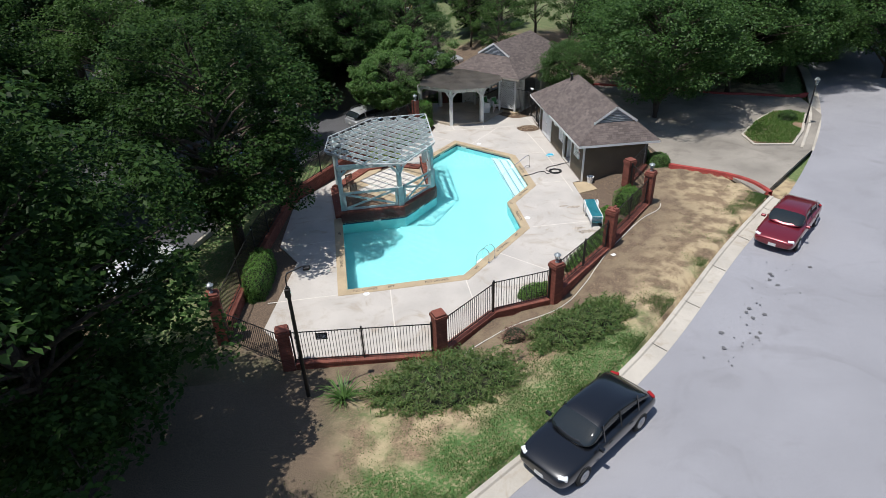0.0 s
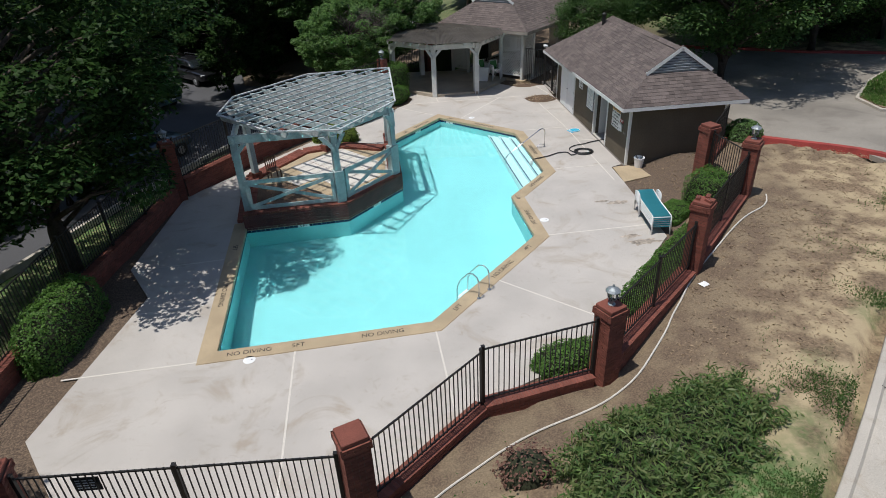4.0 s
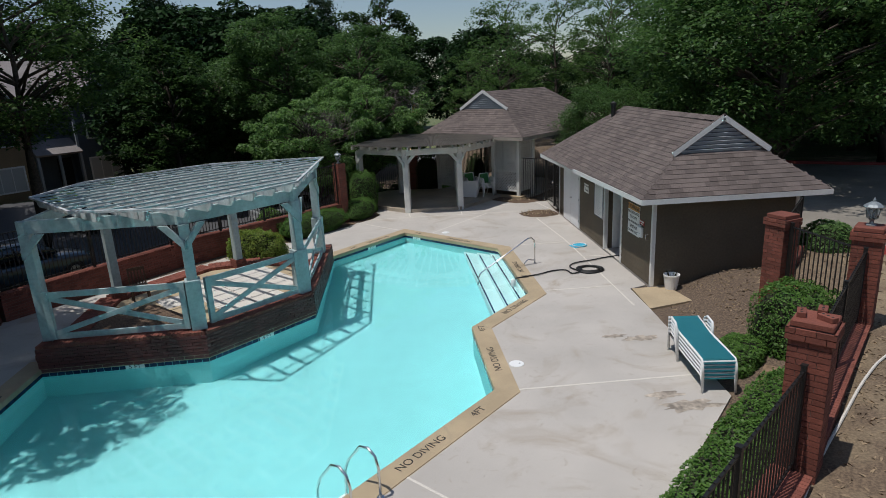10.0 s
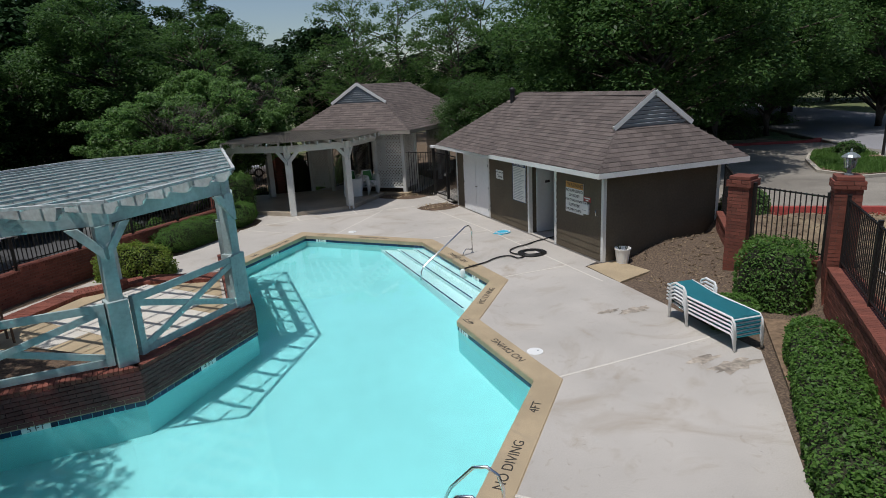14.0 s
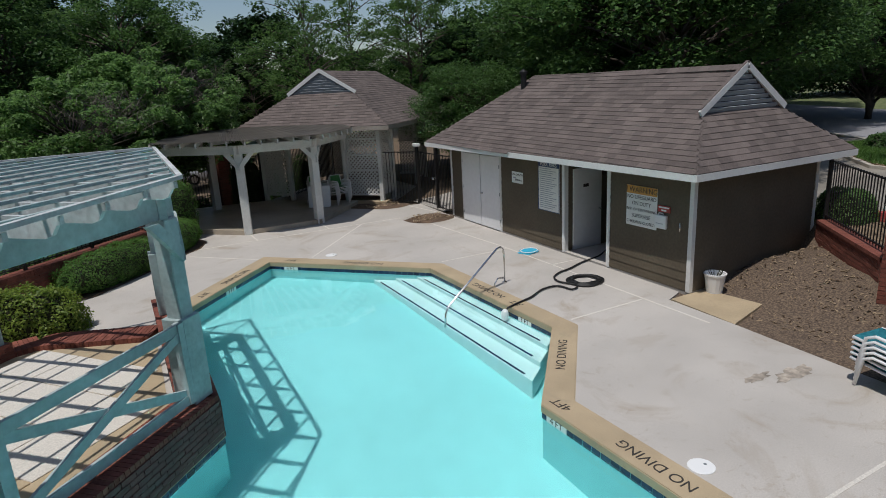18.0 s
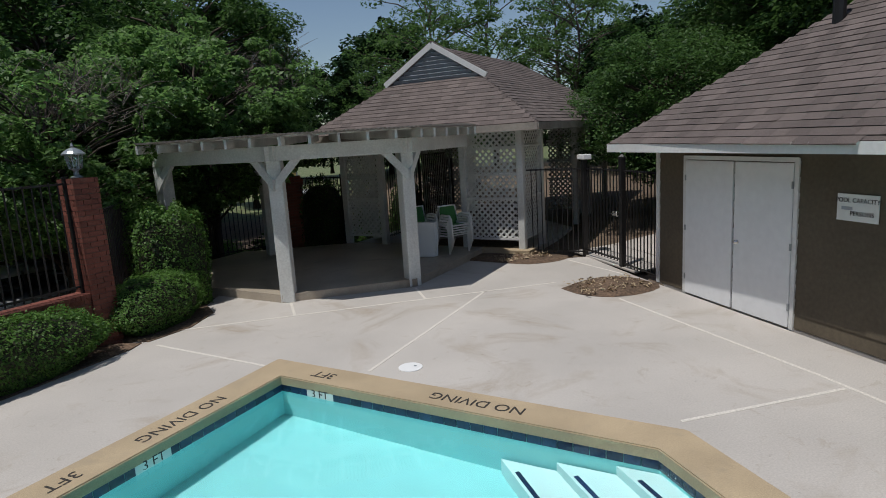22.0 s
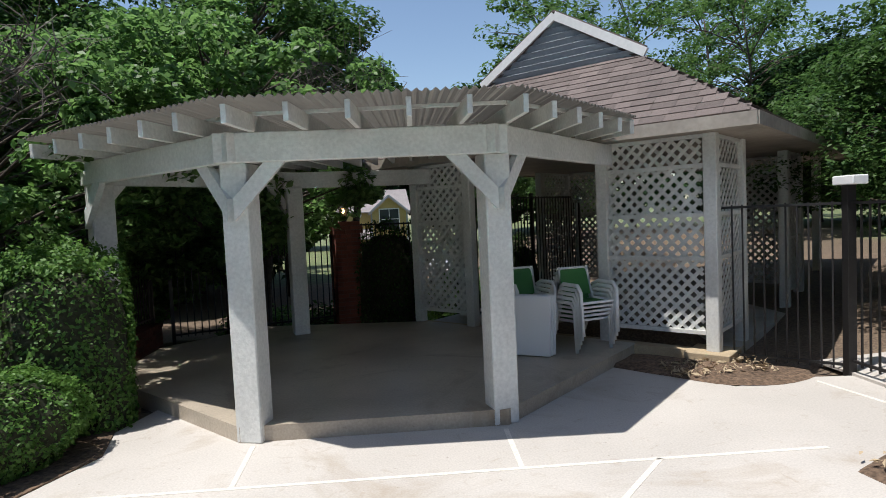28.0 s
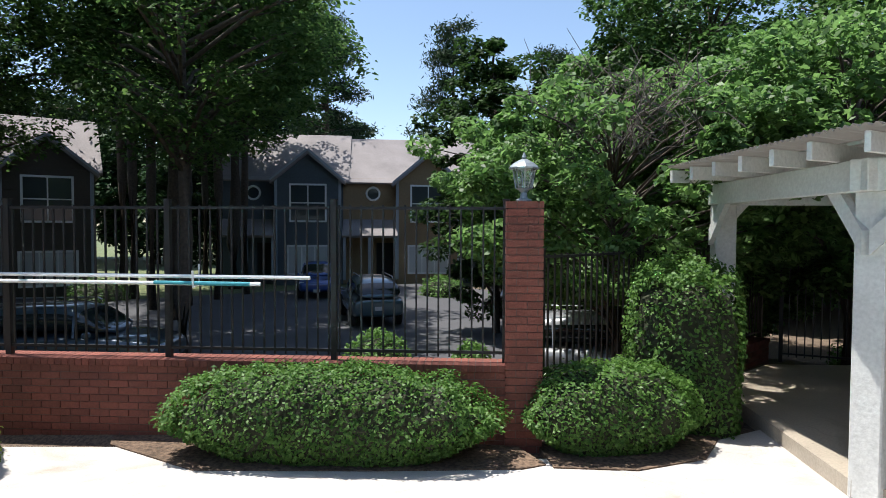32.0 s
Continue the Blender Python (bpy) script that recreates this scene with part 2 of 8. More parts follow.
def leaf_material(name, color, dry=(0.12, 0.16, 0.03), light=0.45, gloss=0.35):
    m = bpy.data.materials.new(name)
    m.use_nodes = True
    n, l = m.node_tree.nodes, m.node_tree.links
    b = n["Principled BSDF"]
    b.inputs["Roughness"].default_value = 0.5
    b.inputs["Specular IOR Level"].default_value = gloss
    geo = n.new("ShaderNodeNewGeometry")
    ramp = n.new("ShaderNodeValToRGB")
    c = color
    ramp.color_ramp.elements[0].color = (c[0] * 0.6, c[1] * 0.65, c[2] * 0.6, 1)
    ramp.color_ramp.elements[1].color = (c[0] * 1.35, c[1] * 1.3, c[2] * 1.1, 1)
    e = ramp.color_ramp.elements.new(0.93)
    e.color = (dry[0], dry[1], dry[2], 1)
    l.new(geo.outputs["Random Per Island"], ramp.inputs[0])
    l.new(ramp.outputs[0], b.inputs["Base Color"])
    t = n.new("ShaderNodeBsdfTranslucent")
    l.new(ramp.outputs[0], t.inputs[0])
    mix = n.new("ShaderNodeMixShader")
    mix.inputs[0].default_value = light
    l.new(b.outputs[0], mix.inputs[1])
    l.new(t.outputs[0], mix.inputs[2])
    l.new(mix.outputs[0], n["Material Output"].inputs[0])
    return m


# these two greens are darkened to carry the shade of the crowns
LEAF_DARK = leaf_material("dark_leaves", (0.021, 0.052, 0.013), (0.055, 0.11, 0.028), 0.42, 0.12)
LEAF_WOOD = leaf_material("far_wood_leaves", (0.014, 0.034, 0.012), (0.03, 0.07, 0.022), 0.15, 0.06)
LEAF_MID = leaf_material("green_leaves", (0.046, 0.112, 0.028), (0.10, 0.19, 0.05), 0.45, 0.32)
LEAF_LIGHT = leaf_material("light_leaves", (0.095, 0.20, 0.05), (0.21, 0.36, 0.11), 0.58, 0.5)
LEAF_TALL = leaf_material("tall_tree_leaves", (0.055, 0.125, 0.03), (0.12, 0.21, 0.06), 0.62, 0.3)
LEAF_PINE = leaf_material("pine_needles", (0.024, 0.052, 0.022), (0.04, 0.07, 0.03), 0.25, 0.15)
LEAF_HEDGE = leaf_material("hedge_leaves", (0.09, 0.205, 0.038), (0.15, 0.28, 0.06))
LEAF_YELLOW = leaf_material("yellow_green_leaves", (0.16, 0.27, 0.035), (0.28, 0.36, 0.06), 0.45, 0.4)
LEAF_JUNIPER = leaf_material("juniper", (0.13, 0.25, 0.07), (0.20, 0.24, 0.09))
GRASS = leaf_material("grass_blades", (0.085, 0.17, 0.045), (0.13, 0.20, 0.06))

# ---- plan ----
POOL = [(-1.53, 23.96), (3.9, 24.24), (7.66, 28.24), (7.57, 31.25), (9.33, 33.28), (9.2, 37.8), (6.05, 40.95), (3.6, 38.2), (3.68, 33.03), (1.65, 30.82), (-1.85, 30.62)]
WATER = -0.17
KERB_LINE = [(-9.0, 3.5), (-3.0, 8.2), (2.62, 11.9), (9.12, 16.5), (16.13, 23.1), (21.2, 27.5)]
KERB_FAR = [(26.9, 33.4), (31.5, 39.2), (37.1, 48.4), (46.0, 66.0), (58.0, 90.0)]
STREET = [(-30, -14), (-18, -4)] + KERB_LINE + KERB_FAR
DRIVE = [(20.9, 27.9), (27.2, 33.0), (32.0, 38.8), (33.0, 42.6), (28.5, 44.6), (24.0, 47.0), (19.0, 49.5), (18.0, 44.0), (17.8, 36.0), (18.0, 32.5), (20.4, 30.5)]
LOT_LINE = [(-12.8, 26.0), (-10.2, 32.0), (-7.3, 38.6), (-3.6, 44.6), (0.5, 47.6), (3.2, 50.6), (1.6, 53.2), (-6.0, 55.2), (-8.0, 64.0), (-22.0, 62.0), (-24.0, 46.0), (-34.0, 36.0), (-34.0, 22.0)]
FENCE_SOUTH = [(-3.7, 19.0), (2.1, 18.6), (4.6, 20.75), (7.4, 21.3), (10.98, 24.55), (14.38, 28.08)]
FENCE_EAST = [(14.38, 28.08), (14.2, 30.3), (16.2, 32.6)]
FENCE_WEST = [(-3.7, 19.0), (-6.5, 21.1), (-5.9, 27.0), (-4.75, 33.6), (-1.66, 38.2), (3.47, 43.5), (3.3, 49.8)]
GARDEN = FENCE_SOUTH + FENCE_EAST[1:] + [(16.4, 33.2), (16.4, 42.7), (12.7, 42.8), (12.65, 45.5), (11.7, 46.4), (8.1, 49.9), (3.3, 49.8)] + FENCE_WEST[-2:0:-1]


def smooth_step(v, a, b):
    k = max(0.0, min(1.0, (v - a) / (b - a)))
    return k * k * (3 - 2 * k)


def fence_base(x):
    return 0.15 + 0.7 * smooth_step(x, 6, 14.5)


def ground_height(x, y):
    """The lie of the land: the garden is level, the street lies higher to the east, the car park lower to the west."""
    if inside(x, y, GARDEN):
        rise = 0.55 * smooth_step(x, 12.9, 14.6) * smooth_step(y, 26.5, 30.5) * (1 - smooth_step(y, 32.5, 34))
        return -0.05 + rise
    d = away(x, y, GARDEN, True)
    west = smooth_step(-(x - (0.9 * (y - 20)) * 0.32 + 4.2), 0.0, 4.0) if y > 18 else smooth_step(-x - 6, 0, 7)
    if y > 42:
        west = max(west, 1 - smooth_step(x, 5.5, 17))
    east = fence_base(x) + (0.86 - fence_base(x)) * smooth_step(d, 0.3, 4.5)
    low = -1.3 * smooth_step(d, 0.6, 3.2) - 0.1
    if y < 24:
        low *= smooth_step(y, 12, 24)
    if x > 0:
        east = min(east, 0.86)
    h = east * (1 - west) + low * west
    if -25 < x < 60 and y < 92:
        for (ax, ay), (bx, by) in zip(STREET, STREET[1:]):
            side = ((x - ax) * (by - ay) - (y - ay) * (bx - ax)) / math.hypot(bx - ax, by - ay)
            k = ((x - ax) * (bx - ax) + (y - ay) * (by - ay)) / ((bx - ax) ** 2 + (by - ay) ** 2)
            if -0.08 <= k <= 1.08 and -0.3 < side < 13.2:
                return 0.45
    if inside(x, y, DRIVE):
        return 0.6
    if 11.9 < x < 26 and 43.1 < y < 60.0:
        return -0.06 + 0.6 * smooth_step(x, 12.5, 18.5)
    if inside(x, y, LOT_LINE):
        return min(h, -1.5)
    return h + 0.03 * noise.noise((x * 0.5, y * 0.5, 0)) * smooth_step(d, 0.5, 3)


def axis(lo, hi, step, far):
    fine = list(np.arange(lo, hi + 1e-6, step))
    out, s = [], step
    v = hi
    while v < far:
        s *= 1.35
        v += s
        out.append(v)
    neg, s, v = [], step, lo
    while v > -far:
        s *= 1.35
        v -= s
        neg.append(v)
    return neg[::-1] + fine + out


def ground():
    xs, ys = axis(-16, 40, 0.5, 900), axis(3, 60, 0.5, 900)
    hole = offset(POOL, 0.38)
    verts = [(x, y, ground_height(x, y)) for y in ys for x in xs]
    faces = []
    w = len(xs)
    for j in range(len(ys) - 1):
        for i in range(w - 1):
            cx, cy = (xs[i] + xs[i + 1]) / 2, (ys[j] + ys[j + 1]) / 2
            if -3 < cx < 11 and 23 < cy < 42 and inside(cx, cy, hole):
                continue
            a = j * w + i
            faces.append((a, a + 1, a + w + 1, a + w))
    me = bpy.data.meshes.new("ground")
    me.from_pydata(verts, [], faces)
    me.polygons.foreach_set("use_smooth", [True] * len(faces))
    return me


def ground_material():
    """Bare soil with straw, worn grass towards the kerb, mulch inside the fence; its dark colour also paints shade
    behind the gate.
    """
    m = material("lawn_and_soil", (0.205, 0.145, 0.09), 0.95, grain=16, spread=0.42, patch=0.2, patch_size=2.2, bump=0.5)
    n, l = m.node_tree.nodes, m.node_tree.links
    b = n["Principled BSDF"]
    old = b.inputs["Base Color"].links[0].from_socket
    geo = n.new("ShaderNodeNewGeometry")

    def scale(size, detail=5):
        t = n.new("ShaderNodeTexNoise")
        t.inputs["Scale"].default_value, t.inputs["Detail"].default_value = size, detail
        l.new(geo.outputs["Position"], t.inputs["Vector"])
        return t.outputs[0]

    def mix(fac, a, c):
        x = n.new("ShaderNodeMix")
        x.data_type = "RGBA"
        l.new(fac, x.inputs["Factor"])
        l.new(a, x.inputs["A"])
        if isinstance(c, tuple):
            x.inputs["B"].default_value = (*c, 1)
        else:
            l.new(c, x.inputs["B"])
        return x.outputs["Result"]

    def between(v, lo, hi, gain=1.0):
        r = n.new("ShaderNodeMapRange")
        r.inputs[1].default_value, r.inputs[2].default_value, r.inputs[4].default_value = lo, hi, gain
        l.new(v, r.inputs[0])
        return r.outputs[0]

    straw = mix(between(scale(1.3, 9), 0.42, 0.58), old, (0.42, 0.33, 0.20))
    green = mix(between(scale(9), 0.2, 0.56), straw, (0.075, 0.145, 0.04))
    att = n.new("ShaderNodeAttribute")
    att.attribute_name = "grass"
    add = n.new("ShaderNodeMath")
    add.operation = "ADD"
    l.new(att.outputs["Fac"], add.inputs[0])
    l.new(between(scale(0.8), 0.2, 0.8, 0.7), add.inputs[1])
    out = mix(between(add.outputs[0], 0.6, 0.98), straw, green)
    att2 = n.new("ShaderNodeAttribute")
    att2.attribute_name = "mulch"
    litter = n.new("ShaderNodeRGB")
    litter.outputs[0].default_value = (0.075, 0.052, 0.038, 1)
    out2 = mix(att2.outputs["Fac"], out, mix(between(scale(30), 0.4, 0.65), litter.outputs[0], (0.19, 0.135, 0.09)))
    l.new(out2, b.inputs["Base Color"])
    return m


gme = ground()
gob = tagged(new("ground", gme), "sloping ground of bare soil, straw and worn grass", "ground", kind="structure")
gme.materials.append(ground_material())
g_att, mulch_shade_att = gme.attributes.new("grass", "FLOAT", "POINT"), gme.attributes.new("mulch", "FLOAT", "POINT")
street = KERB_LINE + KERB_FAR
g_val, mulch_shade_val = [], []
for v in gme.vertices:
    x, y, _ = v.co
    if -20 < x < 45 and 0 < y < 70:
        d = away(x, y, street)
        g_val.append(max(1 - smooth_step(d, 0.5, 3.4) * smooth_step(x, -8, 3) - 0.75 * smooth_step(x, 7, 12) * (1 - smooth_step(x, 24, 25)), smooth_step(y, 44, 52) * smooth_step(x, 16, 24), 0.9 * smooth_step(-x, 7, 9)))
        ins = inside(x, y, GARDEN)
        # beyond y 42.5 the mulch colour stands in for tree shade behind the gate
        mulch_shade_val.append(1.0 if ins else max(0.95 * smooth_step(-x, 0.3, 2.6) * (1 - smooth_step(y, 17, 24)) * smooth_step(y, 8, 12), 0.75 * (1 - smooth_step(away(x, y, GARDEN, True), 0.5, 4.0)), 0.95 * smooth_step(y, 42.5, 44) * (1 - smooth_step(x, 22, 26)), 0.9 * smooth_step(-x, 11, 14)))
    else:
        g_val.append(1.1)
        mulch_shade_val.append(0.25)
g_att.data.foreach_set("value", g_val)
mulch_shade_att.data.foreach_set("value", mulch_shade_val)


def along(line, step):
    """Points every step metres along a chain, smoothed at its corners."""
    pts = [Vector((*p, 0)) for p in line]
    out = []
    for i in range(len(pts) - 1):
        p0, p1, p2, p3 = pts[max(i - 1, 0)], pts[i], pts[i + 1], pts[min(i + 2, len(pts) - 1)]
        k = max(1, int((p2 - p1).length / step))
        for j in range(k):
            t = j / k
            out.append(0.5 * (2 * p1 + (p2 - p0) * t + (2 * p0 - 5 * p1 + 4 * p2 - p3) * t * t + (3 * p1 - p0 - 3 * p2 + p3) * t**3))
    return out + [pts[-1]]


def strip(bm, line, sections, mat=0):
    """A profile of (sideways, z) swept along a line; sideways is to the right of the way."""
    rows = []
    for i, p in enumerate(line):
        d = (line[min(i + 1, len(line) - 1)] - line[max(i - 1, 0)]).normalized()
        r = Vector((d.y, -d.x, 0))
        rows.append([bm.verts.new(p + r * s + Vector((0, 0, z))) for s, z in sections])
    for a, b in zip(rows, rows[1:]):
        for k in range(len(sections) - 1):
            bm.faces.new((a[k], b[k], b[k + 1], a[k + 1])).material_index = mat
    return bm


ROAD_Z = 0.80
line = along([(-30, -14), (-18, -4)] + KERB_LINE + KERB_FAR, 1.0)
bm = bmesh.new()
strip(bm, line, [(0.55, ROAD_Z + 0.01), (3.0, ROAD_Z + 0.06), (6.0, ROAD_Z + 0.1), (12.5, ROAD_Z)])
tagged(finish("road", bm, ASPHALT), "pale grey worn asphalt street", "road", kind="structure")
bm = bmesh.new()
near = along([(-30, -14), (-18, -4)] + KERB_LINE, 1.0)
strip(bm, near, [(-0.16, 0.70), (-0.16, 0.905), (-0.14, 0.92), (0.0, 0.92), (0.05, 0.86), (0.62, ROAD_Z + 0.02), (0.62, 0.6)])
tagged(finish("kerb", bm, KERB), "sun-bleached concrete kerb and gutter", "kerb", kind="structure")
bm = bmesh.new()
strip(bm, along(KERB_FAR, 1.0), [(-0.16, 0.70), (-0.16, 0.905), (-0.14, 0.92), (0.0, 0.92), (0.05, 0.86), (0.62, ROAD_Z + 0.02), (0.62, 0.6)])
tagged(finish("kerb", bm, KERB), "sun-bleached concrete kerb beyond the entrance", "kerb", kind="structure")
bm = bmesh.new()
for i in range(2, len(near) - 1, 3):
    p, q = near[i], near[i + 1]
    d = (q - p).normalized()
    r = Vector((d.y, -d.x, 0))
    beam(bm, p + r * -0.165 + Vector((0, 0, 0.8)), p + r * 0.0 + Vector((0, 0, 0.926)), 0.012, 0.01)
    beam(bm, p + r * 0.02 + Vector((0, 0, 0.905)), p + r * 0.6 + Vector((0, 0, ROAD_Z + 0.029)), 0.014, 0.01)
tagged(finish("kerb_joint", bm, DARK), "dark joints across the kerb", "kerb joint", kind="structure")

# the entrance drive with its island, and the red kerbs
bm = bmesh.new()
prism(bm, DRIVE, 0.70, 0.885)
tagged(finish("drive", bm, weather(material("drive_concrete", (0.26, 0.235, 0.2), 0.9, grain=50, spread=0.18, patch=0.25, patch_size=2.5, bump=0.15), (0.15, 0.13, 0.11), 0.5, 0.6, (0.12, 0.1, 0.08))), "stained pale concrete entrance drive", "drive", kind="structure")
for pts in ([(16.9, 33.2), (18.03, 32.3), (20.3, 30.6), (21.2, 29.2), (21.3, 27.9)], [(24.5, 47.2), (27.6, 45.0), (30.0, 44.2), (32.4, 43.1), (34.0, 43.4)], [(18.0, 50.0), (24.5, 47.2)]):
    bm = bmesh.new()
    strip(bm, along(pts, 0.5), [(-0.1, 0.7), (-0.1, 1.0), (0.12, 1.0), (0.16, 0.72)])
    tagged(finish("red_kerb", bm, RED_PAINT), "concrete kerb painted faded red", "kerb", kind="structure")

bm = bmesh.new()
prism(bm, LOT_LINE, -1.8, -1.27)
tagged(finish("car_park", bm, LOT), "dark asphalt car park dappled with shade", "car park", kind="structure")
bm = bmesh.new()
strip(bm, along(LOT_LINE[:6], 1.0), [(-0.02, -1.5), (-0.02, -1.13), (0.14, -1.13), (0.16, -1.4)])
tagged(finish("kerb", bm, KERB), "pale concrete kerb of the car park", "kerb", kind="structure")
# the planted island in the entrance
ISLAND = [(24.2, 34.4), (26.6, 33.9), (28.6, 35.9), (30.9, 38.9), (30.4, 39.9), (28.9, 40.0), (26.6, 38.4), (24.4, 36.2)]
bm = bmesh.new()
prism(bm, ISLAND, 0.7, 0.99)
island = tagged(finish("island", bm, [KERB]), "kerbed traffic island", "island", kind="structure")
bm = bmesh.new()
prism(bm, offset(ISLAND, -0.16), 0.9, 1.02)
tagged(finish("island_soil", bm, SOIL), "bare soil on the traffic island", "soil", kind="structure")

# ---- deck and pool ----
DECK = [(-5.0, 21.6), (-3.4, 19.4), (2.0, 18.9), (4.5, 21.1), (7.2, 22.2), (9.0, 24.3), (11.7, 27.4), (11.95, 31.65), (12.0, 33.1), (12.5, 33.3), (12.5, 43.2),
        (12.62, 45.4), (12.2, 45.45), (11.2, 45.3), (10.2, 46.5), (5.0, 46.2), (4.5, 43.9), (1.25, 40.6), (-0.6, 38.4), (-4.6, 33.7), (-5.0, 28.5), (-4.0, 26.8)]


def ring(bm, inner, outer, z0, z1):
    a0 = [bm.verts.new((x, y, z0)) for x, y in inner]
    a1 = [bm.verts.new((x, y, z1)) for x, y in inner]
    b0 = [bm.verts.new((x, y, z0)) for x, y in outer]
    b1 = [bm.verts.new((x, y, z1)) for x, y in outer]
    n = len(inner)
    for i in range(n):
        j = (i + 1) % n
        bm.faces.new((a1[i], a1[j], b1[j], b1[i]))
        bm.faces.new((b0[i], b0[j], a0[j], a0[i]))
        bm.faces.new((a0[i], a0[j], a1[j], a1[i]))
        bm.faces.new((b0[j], b0[i], b1[i], b1[j]))
    return bm


def slab_with_hole(bm, outline, hole, z):
    a = [bm.verts.new((x, y, z)) for x, y in outline]
    b = [bm.verts.new((x, y, z)) for x, y in hole]
    edges = [bm.edges.new((c[i], c[(i + 1) % len(c)])) for c in (a, b) for i in range(len(c))]
    bmesh.ops.triangle_fill(bm, edges=edges, use_beauty=True, normal=(0, 0, 1))
    low = [bm.verts.new((x, y, z - 0.12)) for x, y in outline]
    n = len(outline)
    for i in range(n):
        bm.faces.new((low[i], low[(i + 1) % n], a[(i + 1) % n], a[i]))
    return bm


RIM = offset(POOL, 0.43)
bm = bmesh.new()
slab_with_hole(bm, DECK, RIM, 0.0)
deck = tagged(finish("deck", bm, CONCRETE), "pale cast concrete pool deck with stains", "deck", kind="structure")
bm = bmesh.new()
ring(bm, offset(POOL, -0.02), RIM, -0.10, 0.012)
bmesh.ops.bevel(bm, geom=[e for e in bm.edges if all(v.co.z > 0 for v in e.verts)], offset=0.012, segments=2, affect="EDGES")
coping = tagged(finish("coping", bm, COPING), "tan cast concrete coping round the pool", "coping", kind="structure")


def depth(x, y):
    return -1.55 + 0.6 * smooth_step(y, 27, 39)


bm = bmesh.new()
walls = [[bm.verts.new((x, y, 0.0 if k == 0 else depth(x, y))) for x, y in POOL] for k in (0, 1)]
n = len(POOL)
for i in range(n):
    j = (i + 1) % n
    bm.faces.new((walls[0][i], walls[0][j], walls[1][j], walls[1][i]))
floor_faces = bm.faces.new(walls[1])
bmesh.ops.triangulate(bm, faces=[floor_faces])
tagged(finish("pool_basin", bm, PLASTER), "pale turquoise plaster pool basin", "pool", kind="structure")
wm = bpy.data.materials.new("pool_water")
wm.use_nodes = True
nn, ll = wm.node_tree.nodes, wm.node_tree.links
wb = nn["Principled BSDF"]
wb.inputs["Base Color"].default_value = (0.78, 0.97, 0.98, 1)
wb.inputs["Roughness"].default_value, wb.inputs["IOR"].default_value, wb.inputs["Transmission Weight"].default_value = 0.0, 1.33, 1.0
wt = nn.new("ShaderNodeTexNoise")
wt.inputs["Scale"].default_value, wt.inputs["Detail"].default_value = 2.2, 3
wg = nn.new("ShaderNodeNewGeometry")
ll.new(wg.outputs["Position"], wt.inputs["Vector"])
wbp = nn.new("ShaderNodeBump")
wbp.inputs["Strength"].default_value, wbp.inputs["Distance"].default_value = 0.05, 0.05
ll.new(wt.outputs[0], wbp.inputs["Height"])
ll.new(wbp.outputs[0], wb.inputs["Normal"])
bm = bmesh.new()
f = bm.faces.new([bm.verts.new((x, y, WATER)) for x, y in offset(POOL, 0.005)])
bmesh.ops.triangulate(bm, faces=[f])
water = tagged(finish("water", bm, wm), "clear still turquoise pool water", "water", kind="structure")
water.visible_shadow = False


# ---- brick walls, pillars, fences ----
def brick_band(bm, a, b, z0, z1, thick, base=None):
    """A brick wall with recessed mortar courses: stacked courses of single bricks in running bond."""
    a, b = Vector((*a, 0)), Vector((*b, 0))
    length = (b - a).length
    d = (b - a) / length
    s = Vector((d.y, -d.x, 0))
    m = Matrix((d, s, Vector((0, 0, 1)))).transposed().to_4x4()
    m.translation = a
    verts, faces = [], []
    course, unit = 0.078, 0.215
    rows = max(1, round((z1 - z0) / course))
    ch = (z1 - z0) / rows
    for r in range(rows):
        x = -unit / 2 if r % 2 else 0.0
        while x < length - 0.01:
            x0, x1 = max(x, 0) + 0.004, min(x + unit, length) - 0.005
            if x1 - x0 > 0.02:
                j = random.uniform(-0.003, 0.003)
                zz0, zz1 = z0 + r * ch + 0.005, z0 + (r + 1) * ch - 0.005
                k = len(verts)
                for y in (-thick / 2 - j, thick / 2 + j):
                    for px, pz in ((x0, zz0), (x1, zz0), (x1, zz1), (x0, zz1)):
                        verts.append(m @ Vector((px, y, pz)))
                faces += [(k, k + 3, k + 2, k + 1), (k + 4, k + 5, k + 6, k + 7), (k + 3, k + 7, k + 6, k + 2), (k, k + 4, k + 7, k + 3), (k + 1, k + 2, k + 6, k + 5)]
            x += unit
    return verts, faces


def raw(name, verts, faces, mat, parent=None, kind=""):
    me = bpy.data.meshes.new(name)
    me.from_pydata([tuple(v) for v in verts], [], faces)
    me.materials.append(mat)
    ob = new(name, me)
    if parent is not None:
        ob.parent = parent
    if kind:
        ob["kind"] = kind
    return ob


def pieces(name, v, f, nv, nf, mat, parent, limit):
    """The first pieces as objects of their own, the rest joined."""
    total = len(v) // nv
    limit = min(limit, total)
    for i in range(limit):
        raw(name, v[i * nv : (i + 1) * nv], [tuple(k - i * nv for k in g) for g in f[i * nf : (i + 1) * nf]], mat, parent)
    if total > limit:
        raw(name, v[limit * nv :], [tuple(k - limit * nv for k in g) for g in f[limit * nf :]], mat, parent, "stuff")


